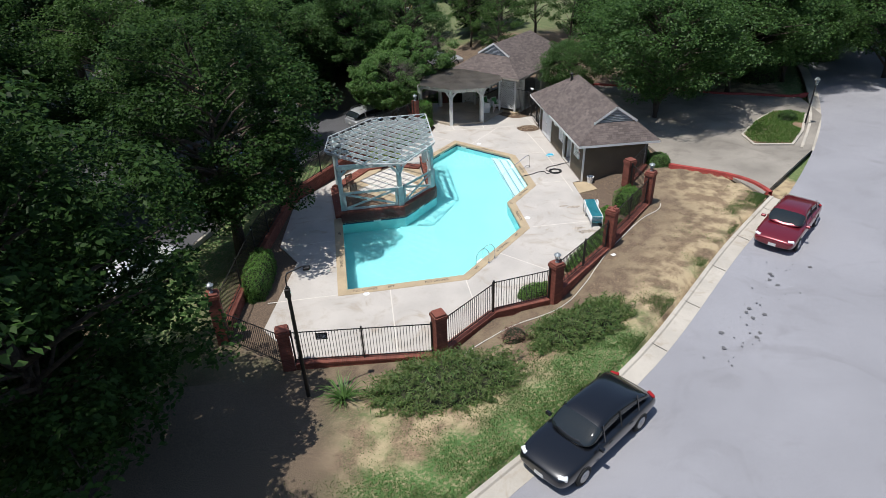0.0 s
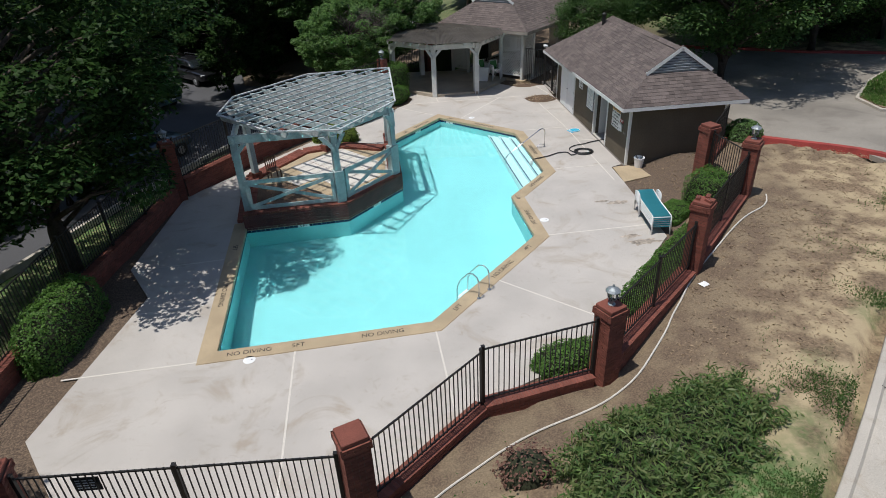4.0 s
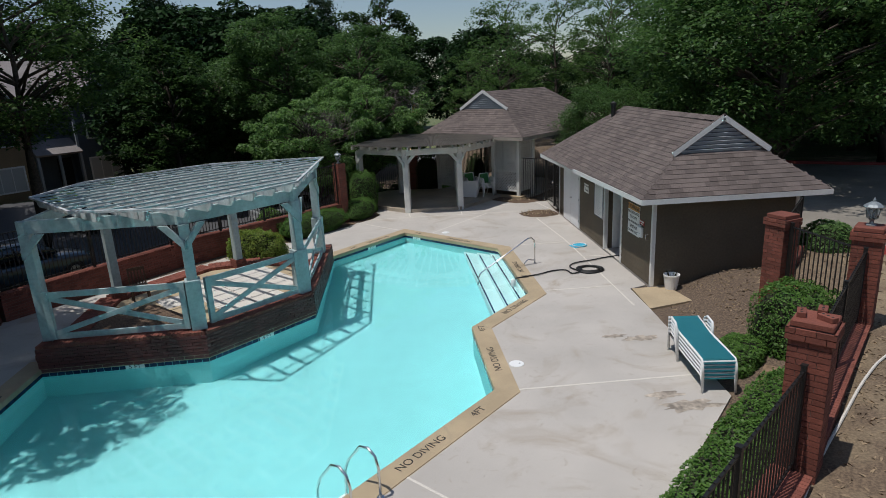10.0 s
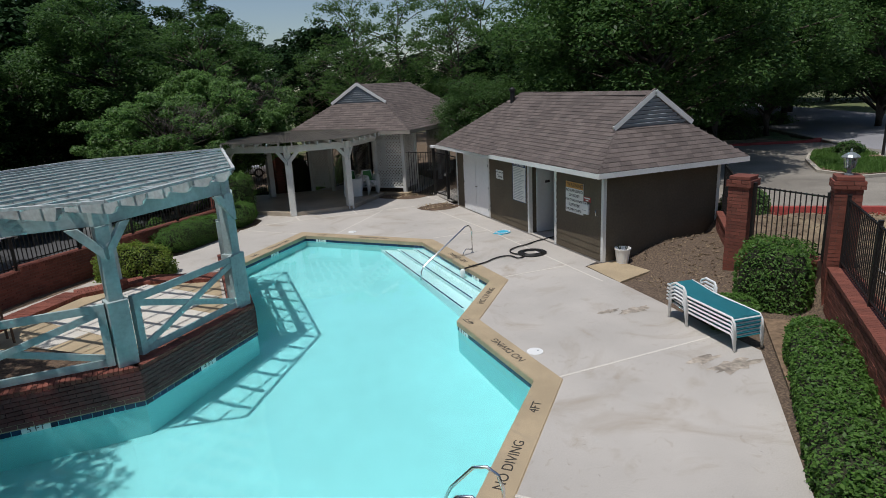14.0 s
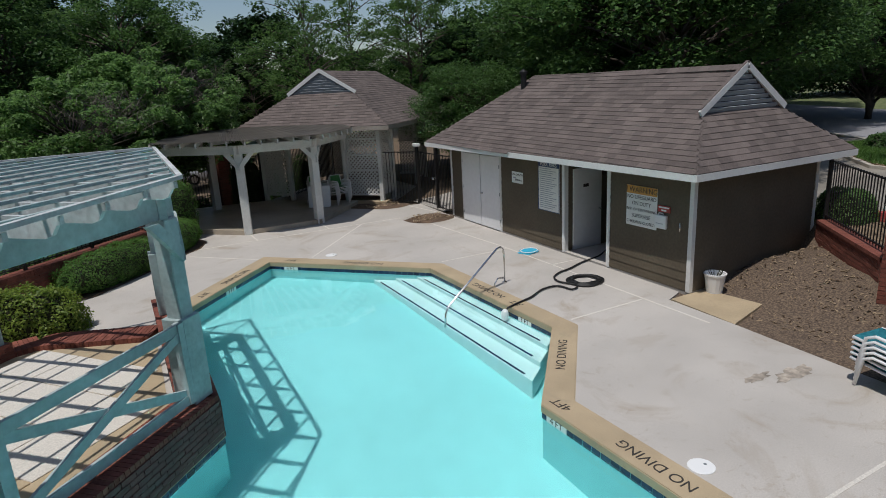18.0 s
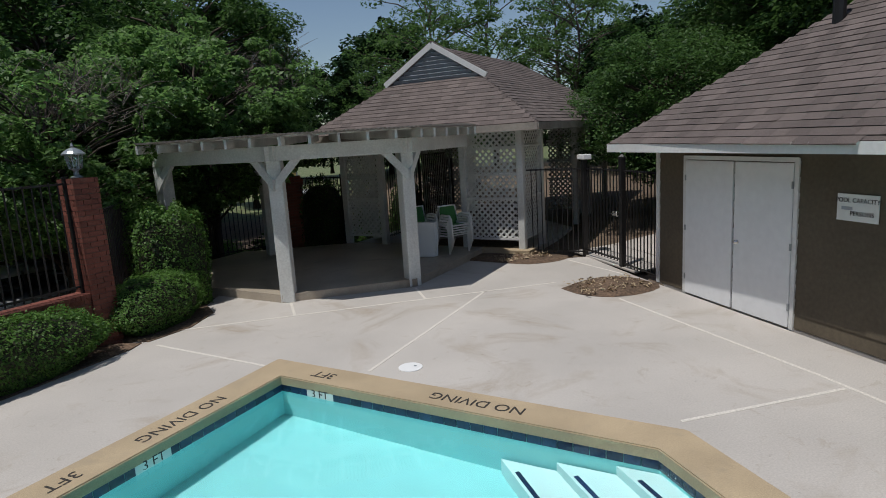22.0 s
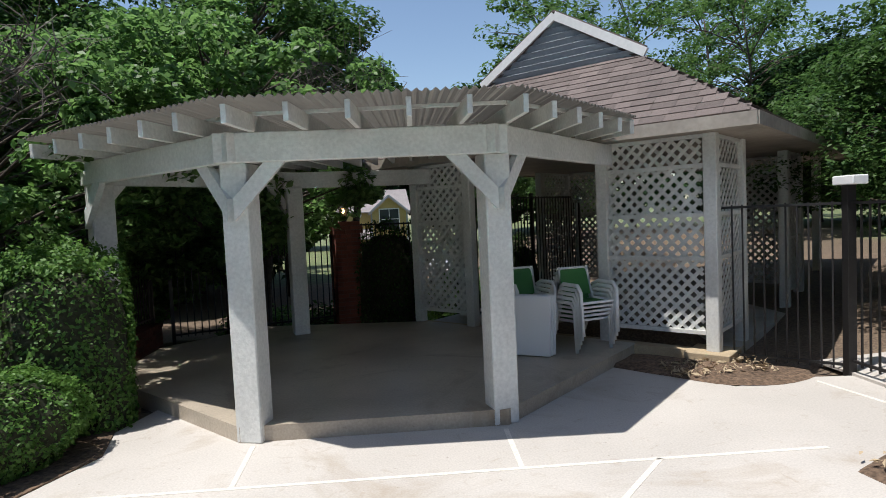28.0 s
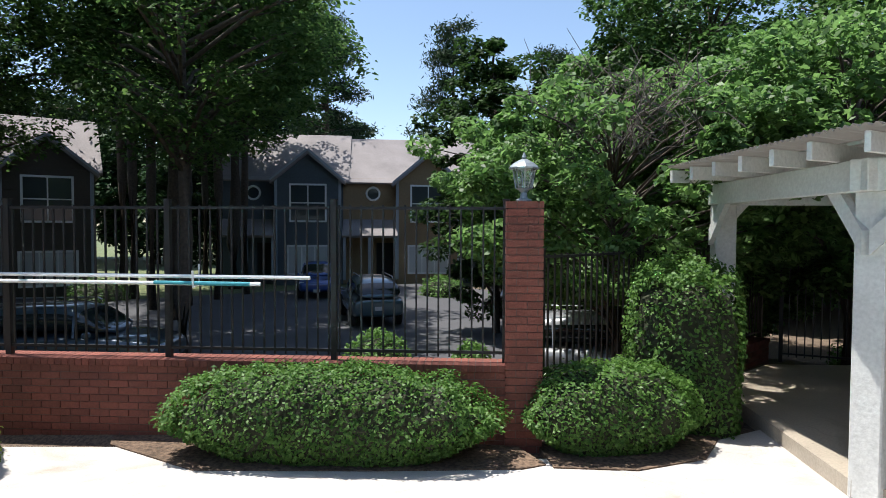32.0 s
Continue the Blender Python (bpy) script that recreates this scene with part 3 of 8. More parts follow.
def brick_wall(a, b, z0, z1, thick, label):
    bm = bmesh.new()
    va, vb = Vector((*a, 0)), Vector((*b, 0))
    beam(bm, va + Vector((0, 0, (z0 + z1) / 2)), vb + Vector((0, 0, (z0 + z1) / 2)), thick - 0.016, z1 - z0 - 0.01)
    wall = tagged(finish("garden_wall", bm, MORTAR), label, "wall", kind="structure")
    v, f = brick_band(None, a, b, z0, z1 - 0.07, thick)
    pieces("brick", v, f, 8, 5, BRICK, wall, 300 if a[1] > 38.9 and z1 > 0.6 else 0)
    # header course on top
    d = (vb - va).normalized()
    s = Vector((d.y, -d.x, 0))
    v, f = [], []
    count = max(1, int((vb - va).length / 0.075))
    step = (vb - va).length / count
    for i in range(count):
        p0, p1 = va + d * (i * step + 0.004), va + d * ((i + 1) * step - 0.004)
        k = len(v)
        w = thick / 2 + 0.02
        for p in (p0, p1):
            for side, z in ((-w, z1 - 0.068), (w, z1 - 0.068), (w, z1), (-w, z1)):
                v.append(p + s * side + Vector((0, 0, z)))
        f += [(k + 3, k + 2, k + 6, k + 7), (k, k + 3, k + 7, k + 4), (k + 1, k + 5, k + 6, k + 2), (k, k + 1, k + 2, k + 3), (k + 4, k + 7, k + 6, k + 5)]
    raw("coping_brick", v, f, BRICK, wall, "stuff")
    return wall


def ring_bricks(size, z0, z1, v, f, jit=0.003):
    h = size / 2
    corners = [(-h, -h), (h, -h), (h, h), (-h, h)]
    rows = max(1, round((z1 - z0) / 0.078))
    ch = (z1 - z0) / rows
    for r in range(rows):
        for i in range(4):
            a, b = Vector((*corners[i], 0)), Vector((*corners[(i + 1) % 4], 0))
            d = (b - a).normalized()
            s = Vector((d.y, -d.x, 0))
            cuts = [0.0, 0.215, 0.43, size] if r % 2 == 0 else [0.0, 0.105, 0.32, size]
            cuts = [c for c in cuts if c < size - 0.04] + [size]
            for c0, c1 in zip(cuts, cuts[1:]):
                j = random.uniform(0, jit)
                k = len(v)
                lo, hi = z0 + r * ch + 0.005, z0 + (r + 1) * ch - 0.005
                for depth_in in (j, -0.03):
                    for c, z in ((c0 + (0.004 if c0 > 0 else -j), lo), (c1 - (0.005 if c1 < size else -j), lo), (c1 - (0.005 if c1 < size else -j), hi), (c0 + (0.004 if c0 > 0 else -j), hi)):
                        v.append(a + d * c + s * depth_in + Vector((0, 0, z)))
                f += [(k, k + 1, k + 2, k + 3), (k + 3, k + 2, k + 6, k + 7), (k + 1, k, k + 4, k + 5), (k, k + 3, k + 7, k + 4), (k + 2, k + 1, k + 5, k + 6)]
    return v, f


def pillar(x, y, z0, z1, yaw=0.0, size=0.45, lamp=False, cap=True):
    p = thing("brick_pillar", "square red brick fence pillar with corbelled cap", "pillar", "fence pillars", pose(x, y, z0, 0, 0, yaw))
    h = z1 - z0
    bm = bmesh.new()
    box(bm, -size / 2 + 0.008, -size / 2 + 0.008, -0.3, size / 2 - 0.008, size / 2 - 0.008, h - 0.02)
    part("mortar_core", bm, MORTAR, p)
    v, f = ring_bricks(size, 0, h - 0.24 if cap else h, [], [])
    raw("brick", v, f, BRICK, p, "stuff")
    if cap:
        v, f = ring_bricks(size + 0.07, h - 0.24, h - 0.085, [], [])
        raw("cap_brick", v, f, BRICK, p, "stuff")
        bm = bmesh.new()
        box(bm, -size / 2 + 0.0, -size / 2 + 0.0, h - 0.085, size / 2, size / 2, h, bevel=0.012)
        part("cap_slab", bm, BRICK, p)
    if lamp:
        post_lamp(x, y, z1, yaw)
    return p


GLASS = material("lamp_glass", (0.85, 0.88, 0.88), 0.08)
GLASS.node_tree.nodes["Principled BSDF"].inputs["Transmission Weight"].default_value = 0.85
GLASS.node_tree.nodes["Principled BSDF"].inputs["IOR"].default_value = 1.15
LAMP_GREY = material("lamp_grey_metal", (0.30, 0.33, 0.34), 0.38, 0.45, grain=30, spread=0.15)


def post_lamp(x, y, z, yaw=0):
    p = thing("pillar_lantern", "grey metal lantern with domed top on a brick pillar", "lantern", "pillar lanterns", pose(x, y, z, 0, 0, yaw) @ Matrix.Scale(0.9, 4))
    bm = bmesh.new()
    lathe(bm, [(0.09, 0), (0.09, 0.02), (0.045, 0.04), (0.035, 0.1), (0.06, 0.13), (0.095, 0.15)], 10)
    part("base", bm, LAMP_GREY, p)
    bm = bmesh.new()
    lathe(bm, [(0.09, 0.15), (0.125, 0.36), (0.12, 0.37)], 8)
    part("glass", bm, GLASS, p, "clear glass panes")
    for k in range(8):
        a = k * math.tau / 8
        bm = bmesh.new()
        beam(bm, (0.093 * math.cos(a), 0.093 * math.sin(a), 0.15), (0.128 * math.cos(a), 0.128 * math.sin(a), 0.37), 0.012, 0.012)
        part("rib", bm, LAMP_GREY, p)
    bm = bmesh.new()
    lathe(bm, [(0.17, 0.365), (0.175, 0.385), (0.13, 0.43), (0.06, 0.47), (0.02, 0.485), (0.028, 0.505), (0.02, 0.525), (0.006, 0.56)], 12)
    part("domed_top", bm, LAMP_GREY, p)
    return p


def fence(a, b, z0, z1, za=None, label="black iron picket fence panel", gate=False, posts=True, span=2.4):
    """Iron fence: two rails low and high, square pickets, a post at each end; z0 may differ at the two ends."""
    za = za if za is not None else z0
    va, vb = Vector((*a, z0)), Vector((*b, za))
    p = thing("iron_fence", label, "fence", "iron fence")
    d = vb - va
    count = max(2, int(d.xy.length / 0.115))
    H = z1 - z0
    for z, nm in ((0.1, "bottom_rail"), (H - 0.03, "top_rail")):
        bm = bmesh.new()
        beam(bm, va + Vector((0, 0, z)), vb + Vector((0, 0, z)), 0.03, 0.03)
        part(nm, bm, IRON, p)
    bm = bmesh.new()
    me = bpy.data.meshes.new("picket")
    box(bm, -0.009, -0.009, 0.05, 0.009, 0.009, H)
    bm.to_mesh(me)
    bm.free()
    me.materials.append(IRON)
    ang = math.atan2(d.y, d.x)
    if posts:
        n_post = max(1, round(d.xy.length / span))
        for i in range(n_post + 1):
            q = va + d * (i / n_post)
            bm = bmesh.new()
            box(bm, -0.03, -0.03, -0.05, 0.03, 0.03, H + 0.05, Matrix.Translation(q) @ Matrix.Rotation(ang, 4, "Z"))
            box(bm, -0.036, -0.036, H + 0.05, 0.036, 0.036, H + 0.065, Matrix.Translation(q) @ Matrix.Rotation(ang, 4, "Z"))
            part("post", bm, IRON, p)
    for i in range(1, count):
        share("picket", me, p, Matrix.Translation(va + d * (i / count)) @ Matrix.Rotation(ang, 4, "Z"))
    return p


def lerp(a, b, k):
    return (a[0] + (b[0] - a[0]) * k, a[1] + (b[1] - a[1]) * k)


def shorten(a, b, ka, kb):
    L = math.hypot(b[0] - a[0], b[1] - a[1])
    return lerp(a, b, ka / L), lerp(a, b, 1 - kb / L)


def wall_and_fence(a, b, w0, w1, top, thick=0.3, ga=0.3, gb=0.3, foot=-0.3, span=2.4):
    p, q = shorten(a, b, ga, gb)
    wa = brick_wall(p, q, foot, w0, thick, "low red brick wall under an iron fence")
    fence(p, q, w0, top, span=span)
    return wa


S = FENCE_SOUTH
wall_and_fence(S[0], S[1], 0.32, 0, 1.75)
wall_and_fence(S[1], S[2], 0.38, 0, 1.8, ga=0.3, gb=0.02)
wall_and_fence(S[2], S[3], 0.42, 0, 1.85, ga=0.02)
wall_and_fence(S[3], S[4], 0.75, 0, 2.1, 0.42)
wall_and_fence(S[4], S[5], 1.0, 0, 2.35, 0.42)
wall_and_fence((14.38, 28.08), (14.2, 30.3), 1.0, 0, 2.3)
wall_and_fence((14.2, 30.3), (16.3, 32.8), 1.0, 0, 2.3, gb=0.0)
W = FENCE_WEST
fence(*shorten(W[0], W[1], 0.3, 0.3), 0.1, 1.6)
wall_and_fence(W[1], W[2], 0.55, 0, 2.0, gb=0.0, foot=-1.2)
wall_and_fence(W[2], W[3], 0.6, 0, 2.05, ga=0.0, foot=-1.2)
wall_and_fence(W[3], W[4], 0.74, 0, 2.3, gb=0.0, foot=-1.2)
wall_and_fence(W[4], W[5], 0.83, 0, 2.46, ga=0.0, gb=0.18, foot=-1.2, span=1.78)
wall_and_fence(W[5], W[6], 0.35, 0, 1.95, gb=0.0, foot=-1.2)
pillar(S[0][0], S[0][1], -0.1, 1.95, 10)
pillar(S[1][0], S[1][1], 0.0, 2.25, 20)
pillar(S[3][0], S[3][1], 0.0, 2.17, 25, lamp=True)
pillar(S[4][0], S[4][1], 0.0, 2.66, 45)
pillar(S[5][0], S[5][1], 0.0, 2.74, 45, lamp=True)
pillar(14.2, 30.3, 0.0, 2.5, 20)
pillar(W[1][0], W[1][1], -0.6, 2.45, 10, lamp=True)
pillar(W[3][0], W[3][1], -0.6, 2.3, 30, lamp=True)
pillar(W[5][0], W[5][1], -0.6, 2.50, 47, 0.37, lamp=True, cap=False)

# ---- pool hut ----
def roof_plane(bm, pts, thick=0.05):
    pts = [Vector(p) for p in pts]
    n = (pts[1] - pts[0]).cross(pts[2] - pts[0]).normalized()
    if n.z < 0:
        n = -n
    a = [bm.verts.new(p) for p in pts]
    b = [bm.verts.new(p - n * thick) for p in pts]
    k = len(pts)
    bm.faces.new(a)
    bm.faces.new(b[::-1])
    for i in range(k):
        bm.faces.new((a[i], b[i], b[(i + 1) % k], a[(i + 1) % k]))


def shingles(pts, down, exposure=0.145, width=0.30, lift=0.014):
    """Tabs laid in courses on a flat polygon; pts in order, down is the way of the slope. Returns verts and faces."""
    pts = [Vector(p) for p in pts]
    n = (pts[1] - pts[0]).cross(pts[2] - pts[0]).normalized()
    if n.z < 0:
        n = -n
    down = Vector(down)
    down = (down - n * down.dot(n)).normalized()
    side = n.cross(down).normalized()
    o = pts[0]
    flat = [((p - o).dot(side), (p - o).dot(down)) for p in pts]
    v0, v1 = min(q[1] for q in flat), max(q[1] for q in flat)
    verts, faces = [], []
    row = 0
    v = v1
    while v > v0 + 0.02:
        top = max(v - exposure, v0)
        mid = (v + top) / 2
        xs = []
        for (ax, ay), (bx, by) in zip(flat, flat[1:] + flat[:1]):
            if (ay > mid) != (by > mid):
                xs.append(ax + (bx - ax) * (mid - ay) / (by - ay))
        if len(xs) >= 2:
            lo, hi = min(xs), max(xs)
            x = lo - width * ((row * 0.37) % 1)
            while x < hi:
                w = width * random.choice((0.75, 1.0, 1.0, 1.2))
                x0, x1 = max(x, lo) + 0.003, min(x + w, hi) - 0.003
                if x1 - x0 > 0.03:
                    up = lift + random.uniform(-0.003, 0.004)
                    k = len(verts)
                    for sx, sv, hh in ((x0, v, up), (x1, v, up), (x1, top, 0.004), (x0, top, 0.004), (x0, v, 0.0), (x1, v, 0.0)):
                        verts.append(o + side * sx + down * sv + n * hh)
                    faces += [(k, k + 1, k + 2, k + 3), (k + 4, k + 5, k + 1, k)]
                x += w
        v -= exposure
        row += 1
    return verts, faces


def louvre(parent, p0, p1, peak, facing, count=8, slat_mat=None):
    """A gable vent: slats between two raking boards."""
    p0, p1, peak, f = Vector(p0), Vector(p1), Vector(peak), Vector(facing)
    bm = bmesh.new()
    back = [q - f * 0.05 for q in (p0, p1, peak)]
    bm.faces.new([bm.verts.new(q) for q in back])
    part("vent_backing", bm, DARK, parent)
    for i in range(count):
        k = (i + 0.5) / (count + 0.6)
        a, b = p0.lerp(peak, k), p1.lerp(peak, k)
        bm = bmesh.new()
        s = f * 0.02
        beam(bm, a + s, b + s, 0.02, (peak.z - p0.z) / count * 0.85, up=Vector((0, 0, 1)) + f * 0.5)
        part("vent_slat", bm, slat_mat or TRIM_GREY, parent)
    d = (p1 - p0).normalized()
    for a, b in ((p0 - d * 0.12, peak), (p1 + d * 0.12, peak)):
        bm = bmesh.new()
        e = f * 0.06
        beam(bm, a + e, b + e + Vector((0, 0, 0.01)), 0.05, 0.13, up=(0, 0, 1))
        part("rake_board", bm, TRIM_WHITE, parent)
        bm = bmesh.new()
        up = Vector((0, 0, 0.085))
        beam(bm, a + e * 0.7 + up, b + e * 0.7 + up, 0.07, 0.03, up=(0, 0, 1))
        part("rake_edge", bm, SHINGLE, parent, "dark shingle edge over the rake")


TRIM_GREY = material("grey_trim", (0.30, 0.33, 0.36), 0.7, grain=15, spread=0.1)
HX0, HX1, HY0, HY1, HZ = 12.56, 16.40, 33.12, 42.72, 2.34
hut = thing("pool_hut", "brown sided pool hut with a shingled Dutch gable roof", "hut")
OPEN0, OPEN1 = 35.44, 36.94


def hut_wall(name, a, b, z0, z1, thick, inward):
    """Wall core with lapped siding boards on its outer face."""
    va, vb = Vector((*a, 0)), Vector((*b, 0))
    d = (vb - va).normalized()
    i = Vector((*inward, 0))
    bm = bmesh.new()
    beam(bm, va + i * thick / 2 + Vector((0, 0, (z0 + z1) / 2)), vb + i * thick / 2 + Vector((0, 0, (z0 + z1) / 2)), thick, z1 - z0)
    w = part(name, bm, SIDING, hut)
    rows = max(1, round((z1 - z0) / 0.2))
    for r in range(rows):
        lo, hi = z0 + (z1 - z0) * r / rows, z0 + (z1 - z0) * (r + 1) / rows
        bm = bmesh.new()
        q = [va - i * 0.016 + Vector((0, 0, lo)), vb - i * 0.016 + Vector((0, 0, lo)), vb - i * 0.004 + Vector((0, 0, hi - 0.003)), va - i * 0.004 + Vector((0, 0, hi - 0.003)), va + Vector((0, 0, lo)), vb + Vector((0, 0, lo))]
        v = [bm.verts.new(p) for p in q]
        bm.faces.new(v[:4])
        bm.faces.new((v[4], v[5], v[1], v[0]))
        bmesh.ops.recalc_face_normals(bm, faces=bm.faces)
        part("siding_board", bm, SIDING, w)
    return w


hut_wall("wall", (HX0, HY0), (HX0, OPEN0), 0.03, HZ + 0.05, 0.12, (1, 0))
hut_wall("wall", (HX0, OPEN1), (HX0, HY1), 0.03, HZ + 0.05, 0.12, (1, 0))
hut_wall("wall", (HX0 + 0.02, HY0), (HX1, HY0), 0.03, HZ + 0.05, 0.12, (0, 1))
hut_wall("wall", (HX1, HY0), (HX1, HY1), 0.03, HZ + 0.05, 0.12, (-1, 0))
hut_wall("wall", (HX0 + 0.02, HY1), (HX1, HY1), 0.03, HZ + 0.05, 0.12, (0, -1))
bm = bmesh.new()
box(bm, HX0 + 0.1, HY0 + 0.1, -0.2, HX1 - 0.1, HY1 - 0.1, 0.03)
box(bm, HX0 - 0.01, HY0 - 0.01, -0.2, HX1 + 0.01, HY1 + 0.01, 0.025)
part("floor_slab", bm, CONCRETE, hut)
for y in (OPEN0 - 0.04, OPEN1 + 0.04):
    bm = bmesh.new()
    box(bm, HX0 - 0.03, y - 0.05, 0.0, HX0 + 0.1, y + 0.05, HZ, bevel=0.006)
    part("door_post", bm, TRIM_WHITE, hut, "white opening post")
for x, y in ((HX0, HY0), (HX0, HY1), (HX1, HY0), (HX1, HY1)):
    bm = bmesh.new()
    sx, sy = (-1 if x == HX0 else 1), (-1 if y == HY0 else 1)
    box(bm, min(x + sx * 0.025, x - sx * 0.07), min(y + sy * 0.025, y - sy * 0.07), 0.02, max(x + sx * 0.025, x - sx * 0.07), max(y + sy * 0.025, y - sy * 0.07), HZ)
    part("corner_board", bm, TRIM_WHITE, hut, "white corner board")
# lobby behind the opening, with an inner white door
for y0, y1, x0, x1 in ((OPEN0 - 0.1, OPEN0 - 0.02, HX0 + 0.12, HX0 + 2.0), (OPEN1 + 0.02, OPEN1 + 0.1, HX0 + 0.12, HX0 + 2.0)):
    bm = bmesh.new()
    box(bm, x0, y0, 0.03, x1, y1, HZ + 0.04)
    part("lobby_wall", bm, SIDING, hut)
bm = bmesh.new()
box(bm, HX0 + 2.0, OPEN0 - 0.1, 0.03, HX0 + 2.1, OPEN1 + 0.1, HZ + 0.04)
part("lobby_back", bm, SIDING, hut)
bm = bmesh.new()
box(bm, HX0 + 0.25, OPEN1 - 0.03, 0.04, HX0 + 1.15, OPEN1 + 0.02, 2.08, bevel=0.006)
part("inner_door", bm, DOOR_WHITE, hut, "white inner door")
bm = bmesh.new()
box(bm, HX0 + 0.55, OPEN1 - 0.036, 1.60, HX0 + 0.72, OPEN1 - 0.031, 1.68)
part("door_sign", bm, LETTER, hut, "small dark door sign")
bm = bmesh.new()
lathe(bm, [(0.03, 0), (0.03, 0.03), (0.015, 0.06)], 8)
bmesh.ops.transform(bm, matrix=pose(HX0 + 1.07, OPEN1 - 0.03, 1.0, 90), verts=bm.verts)
part("door_knob", bm, CHROME, hut)
# white double door
for y0, y1 in ((39.82, 40.86), (40.88, 41.94)):
    bm = bmesh.new()
    box(bm, HX0 - 0.045, y0 + 0.01, 0.02, HX0 - 0.0, y1 - 0.01, 2.17, bevel=0.005)
    leaf = part("door_leaf", bm, DOOR_WHITE, hut, "plain white door leaf")
    for z in (0.25, 1.05, 1.85):
        bm = bmesh.new()
        yy = y1 - 0.01 if y0 > 40.5 else y0 + 0.01
        box(bm, HX0 - 0.052, yy - 0.015, z, HX0 - 0.04, yy + 0.015, z + 0.09)
        part("hinge", bm, LAMP_GREY, leaf)
bm = bmesh.new()
lathe(bm, [(0.032, 0), (0.032, 0.01), (0.014, 0.02), (0.03, 0.05), (0.02, 0.065)], 10)
bmesh.ops.transform(bm, matrix=pose(HX0 - 0.045, 40.77, 1.03, 0, -90), verts=bm.verts)
part("door_knob", bm, CHROME, hut)
for y in (39.79, 41.97):
    bm = bmesh.new()
    box(bm, HX0 - 0.035, y - 0.035, 0.0, HX0, y + 0.03, 2.23)
    part("door_frame", bm, TRIM_WHITE, hut)
bm = bmesh.new()
box(bm, HX0 - 0.036, 39.77, 2.18, HX0, 41.99, 2.24)
part("door_frame", bm, TRIM_WHITE, hut)
# roof
EX0, EX1, EY0, EY1, EZ = HX0 - 0.5, HX1 + 0.6, HY0 - 0.44, HY1 + 0.46, 2.47
EXN = EX0 - 0.2
RX, RZ, GZ = (EX0 + EX1) / 2, 4.3, 3.42
slope = (RZ - EZ) / (RX - EX0)
gx = (RZ - GZ) / slope
GY0, GY1 = EY0 + 1.0, EY1 - 2.45
PLANES = [
    ([(EXN, EY1, EZ), (EX0, EY0, EZ), (RX - gx, GY0, GZ), (RX, GY0 - 0.05, RZ), (RX, GY1, RZ)], (-1, 0, -slope)),
    ([(EX1, EY0, EZ), (EX1, EY1, EZ), (RX, GY1, RZ), (RX, GY0 - 0.05, RZ), (RX + gx, GY0, GZ)], (1, 0, -slope)),
    ([(EX0, EY0, EZ), (EX1, EY0, EZ), (RX + gx, GY0, GZ), (RX - gx, GY0, GZ)], (0, -1, -1.0)),
    ([(EX1, EY1, EZ), (EXN, EY1, EZ), (RX, GY1, RZ)], (0, 1, -1.0)),
]
for k, (pts, down) in enumerate(PLANES):
    bm = bmesh.new()
    roof_plane(bm, pts)
    roof = part("roof", bm, SHINGLE, hut, "brown asphalt shingle roof slope")
    v, f = shingles(pts, down)
    pieces("shingle", v, f, 6, 2, SHINGLE, roof, 300 if k == 0 else 0)
louvre(hut, (RX - gx, GY0 + 0.02, GZ), (RX + gx, GY0 + 0.02, GZ), (RX, GY0 + 0.02, RZ), (0, -1, 0))
for a, b in (((EX0, EY0), (EXN, EY1)), ((EX0, EY0), (EX1, EY0)), ((EX1, EY0), (EX1, EY1)), ((EXN, EY1), (EX1, EY1))):
    bm = bmesh.new()
    beam(bm, (*a, EZ - 0.075), (*b, EZ - 0.075), 0.03, 0.13)
    part("fascia", bm, TRIM_WHITE, hut, "white fascia board")
bm = bmesh.new()
ring(bm, [(HX0 + 0.02, HY0 + 0.02), (HX1 - 0.02, HY0 + 0.02), (HX1 - 0.02, HY1 - 0.02), (HX0 + 0.02, HY1 - 0.02)], [(EX0 + 0.015, EY0 + 0.015), (EX1 - 0.015, EY0 + 0.015), (EX1 - 0.015, EY1 - 0.015), (EXN + 0.015, EY1 - 0.015)], EZ - 0.1, EZ - 0.075)
part("soffit", bm, SIDING, hut)
count = int((GY1 - GY0) / 0.28)
for i in range(count):
    y = GY0 - 0.05 + i * 0.28
    bm = bmesh.new()
    for s in (-1, 1):
        beam(bm, (RX, y + 0.15, RZ + 0.03), (RX + s * 0.16, y + 0.15, RZ + 0.03 - 0.16 * slope + 0.012), 0.275, 0.016, up=(0, 0, 1))
    part("ridge_shingle", bm, SHINGLE, hut)
bm = bmesh.new()
lathe(bm, [(0.085, -0.3), (0.085, 0.36), (0.12, 0.37), (0.12, 0.43), (0.02, 0.5)], 10, (RX - 0.5, GY1 - 0.05, 4.05))
part("vent_pipe", bm, IRON, hut, "black metal roof vent pipe")


# ---- open pavilion behind the pergola, turned by an eighth ----
def timber_post(parent, x, y, z0, z1, s, yaw, mat):
    bm = bmesh.new()
    box(bm, -s / 2, -s / 2, z0, s / 2, s / 2, z1, pose(x, y, 0, 0, 0, yaw), bevel=0.012)
    return part("post", bm, mat, parent)


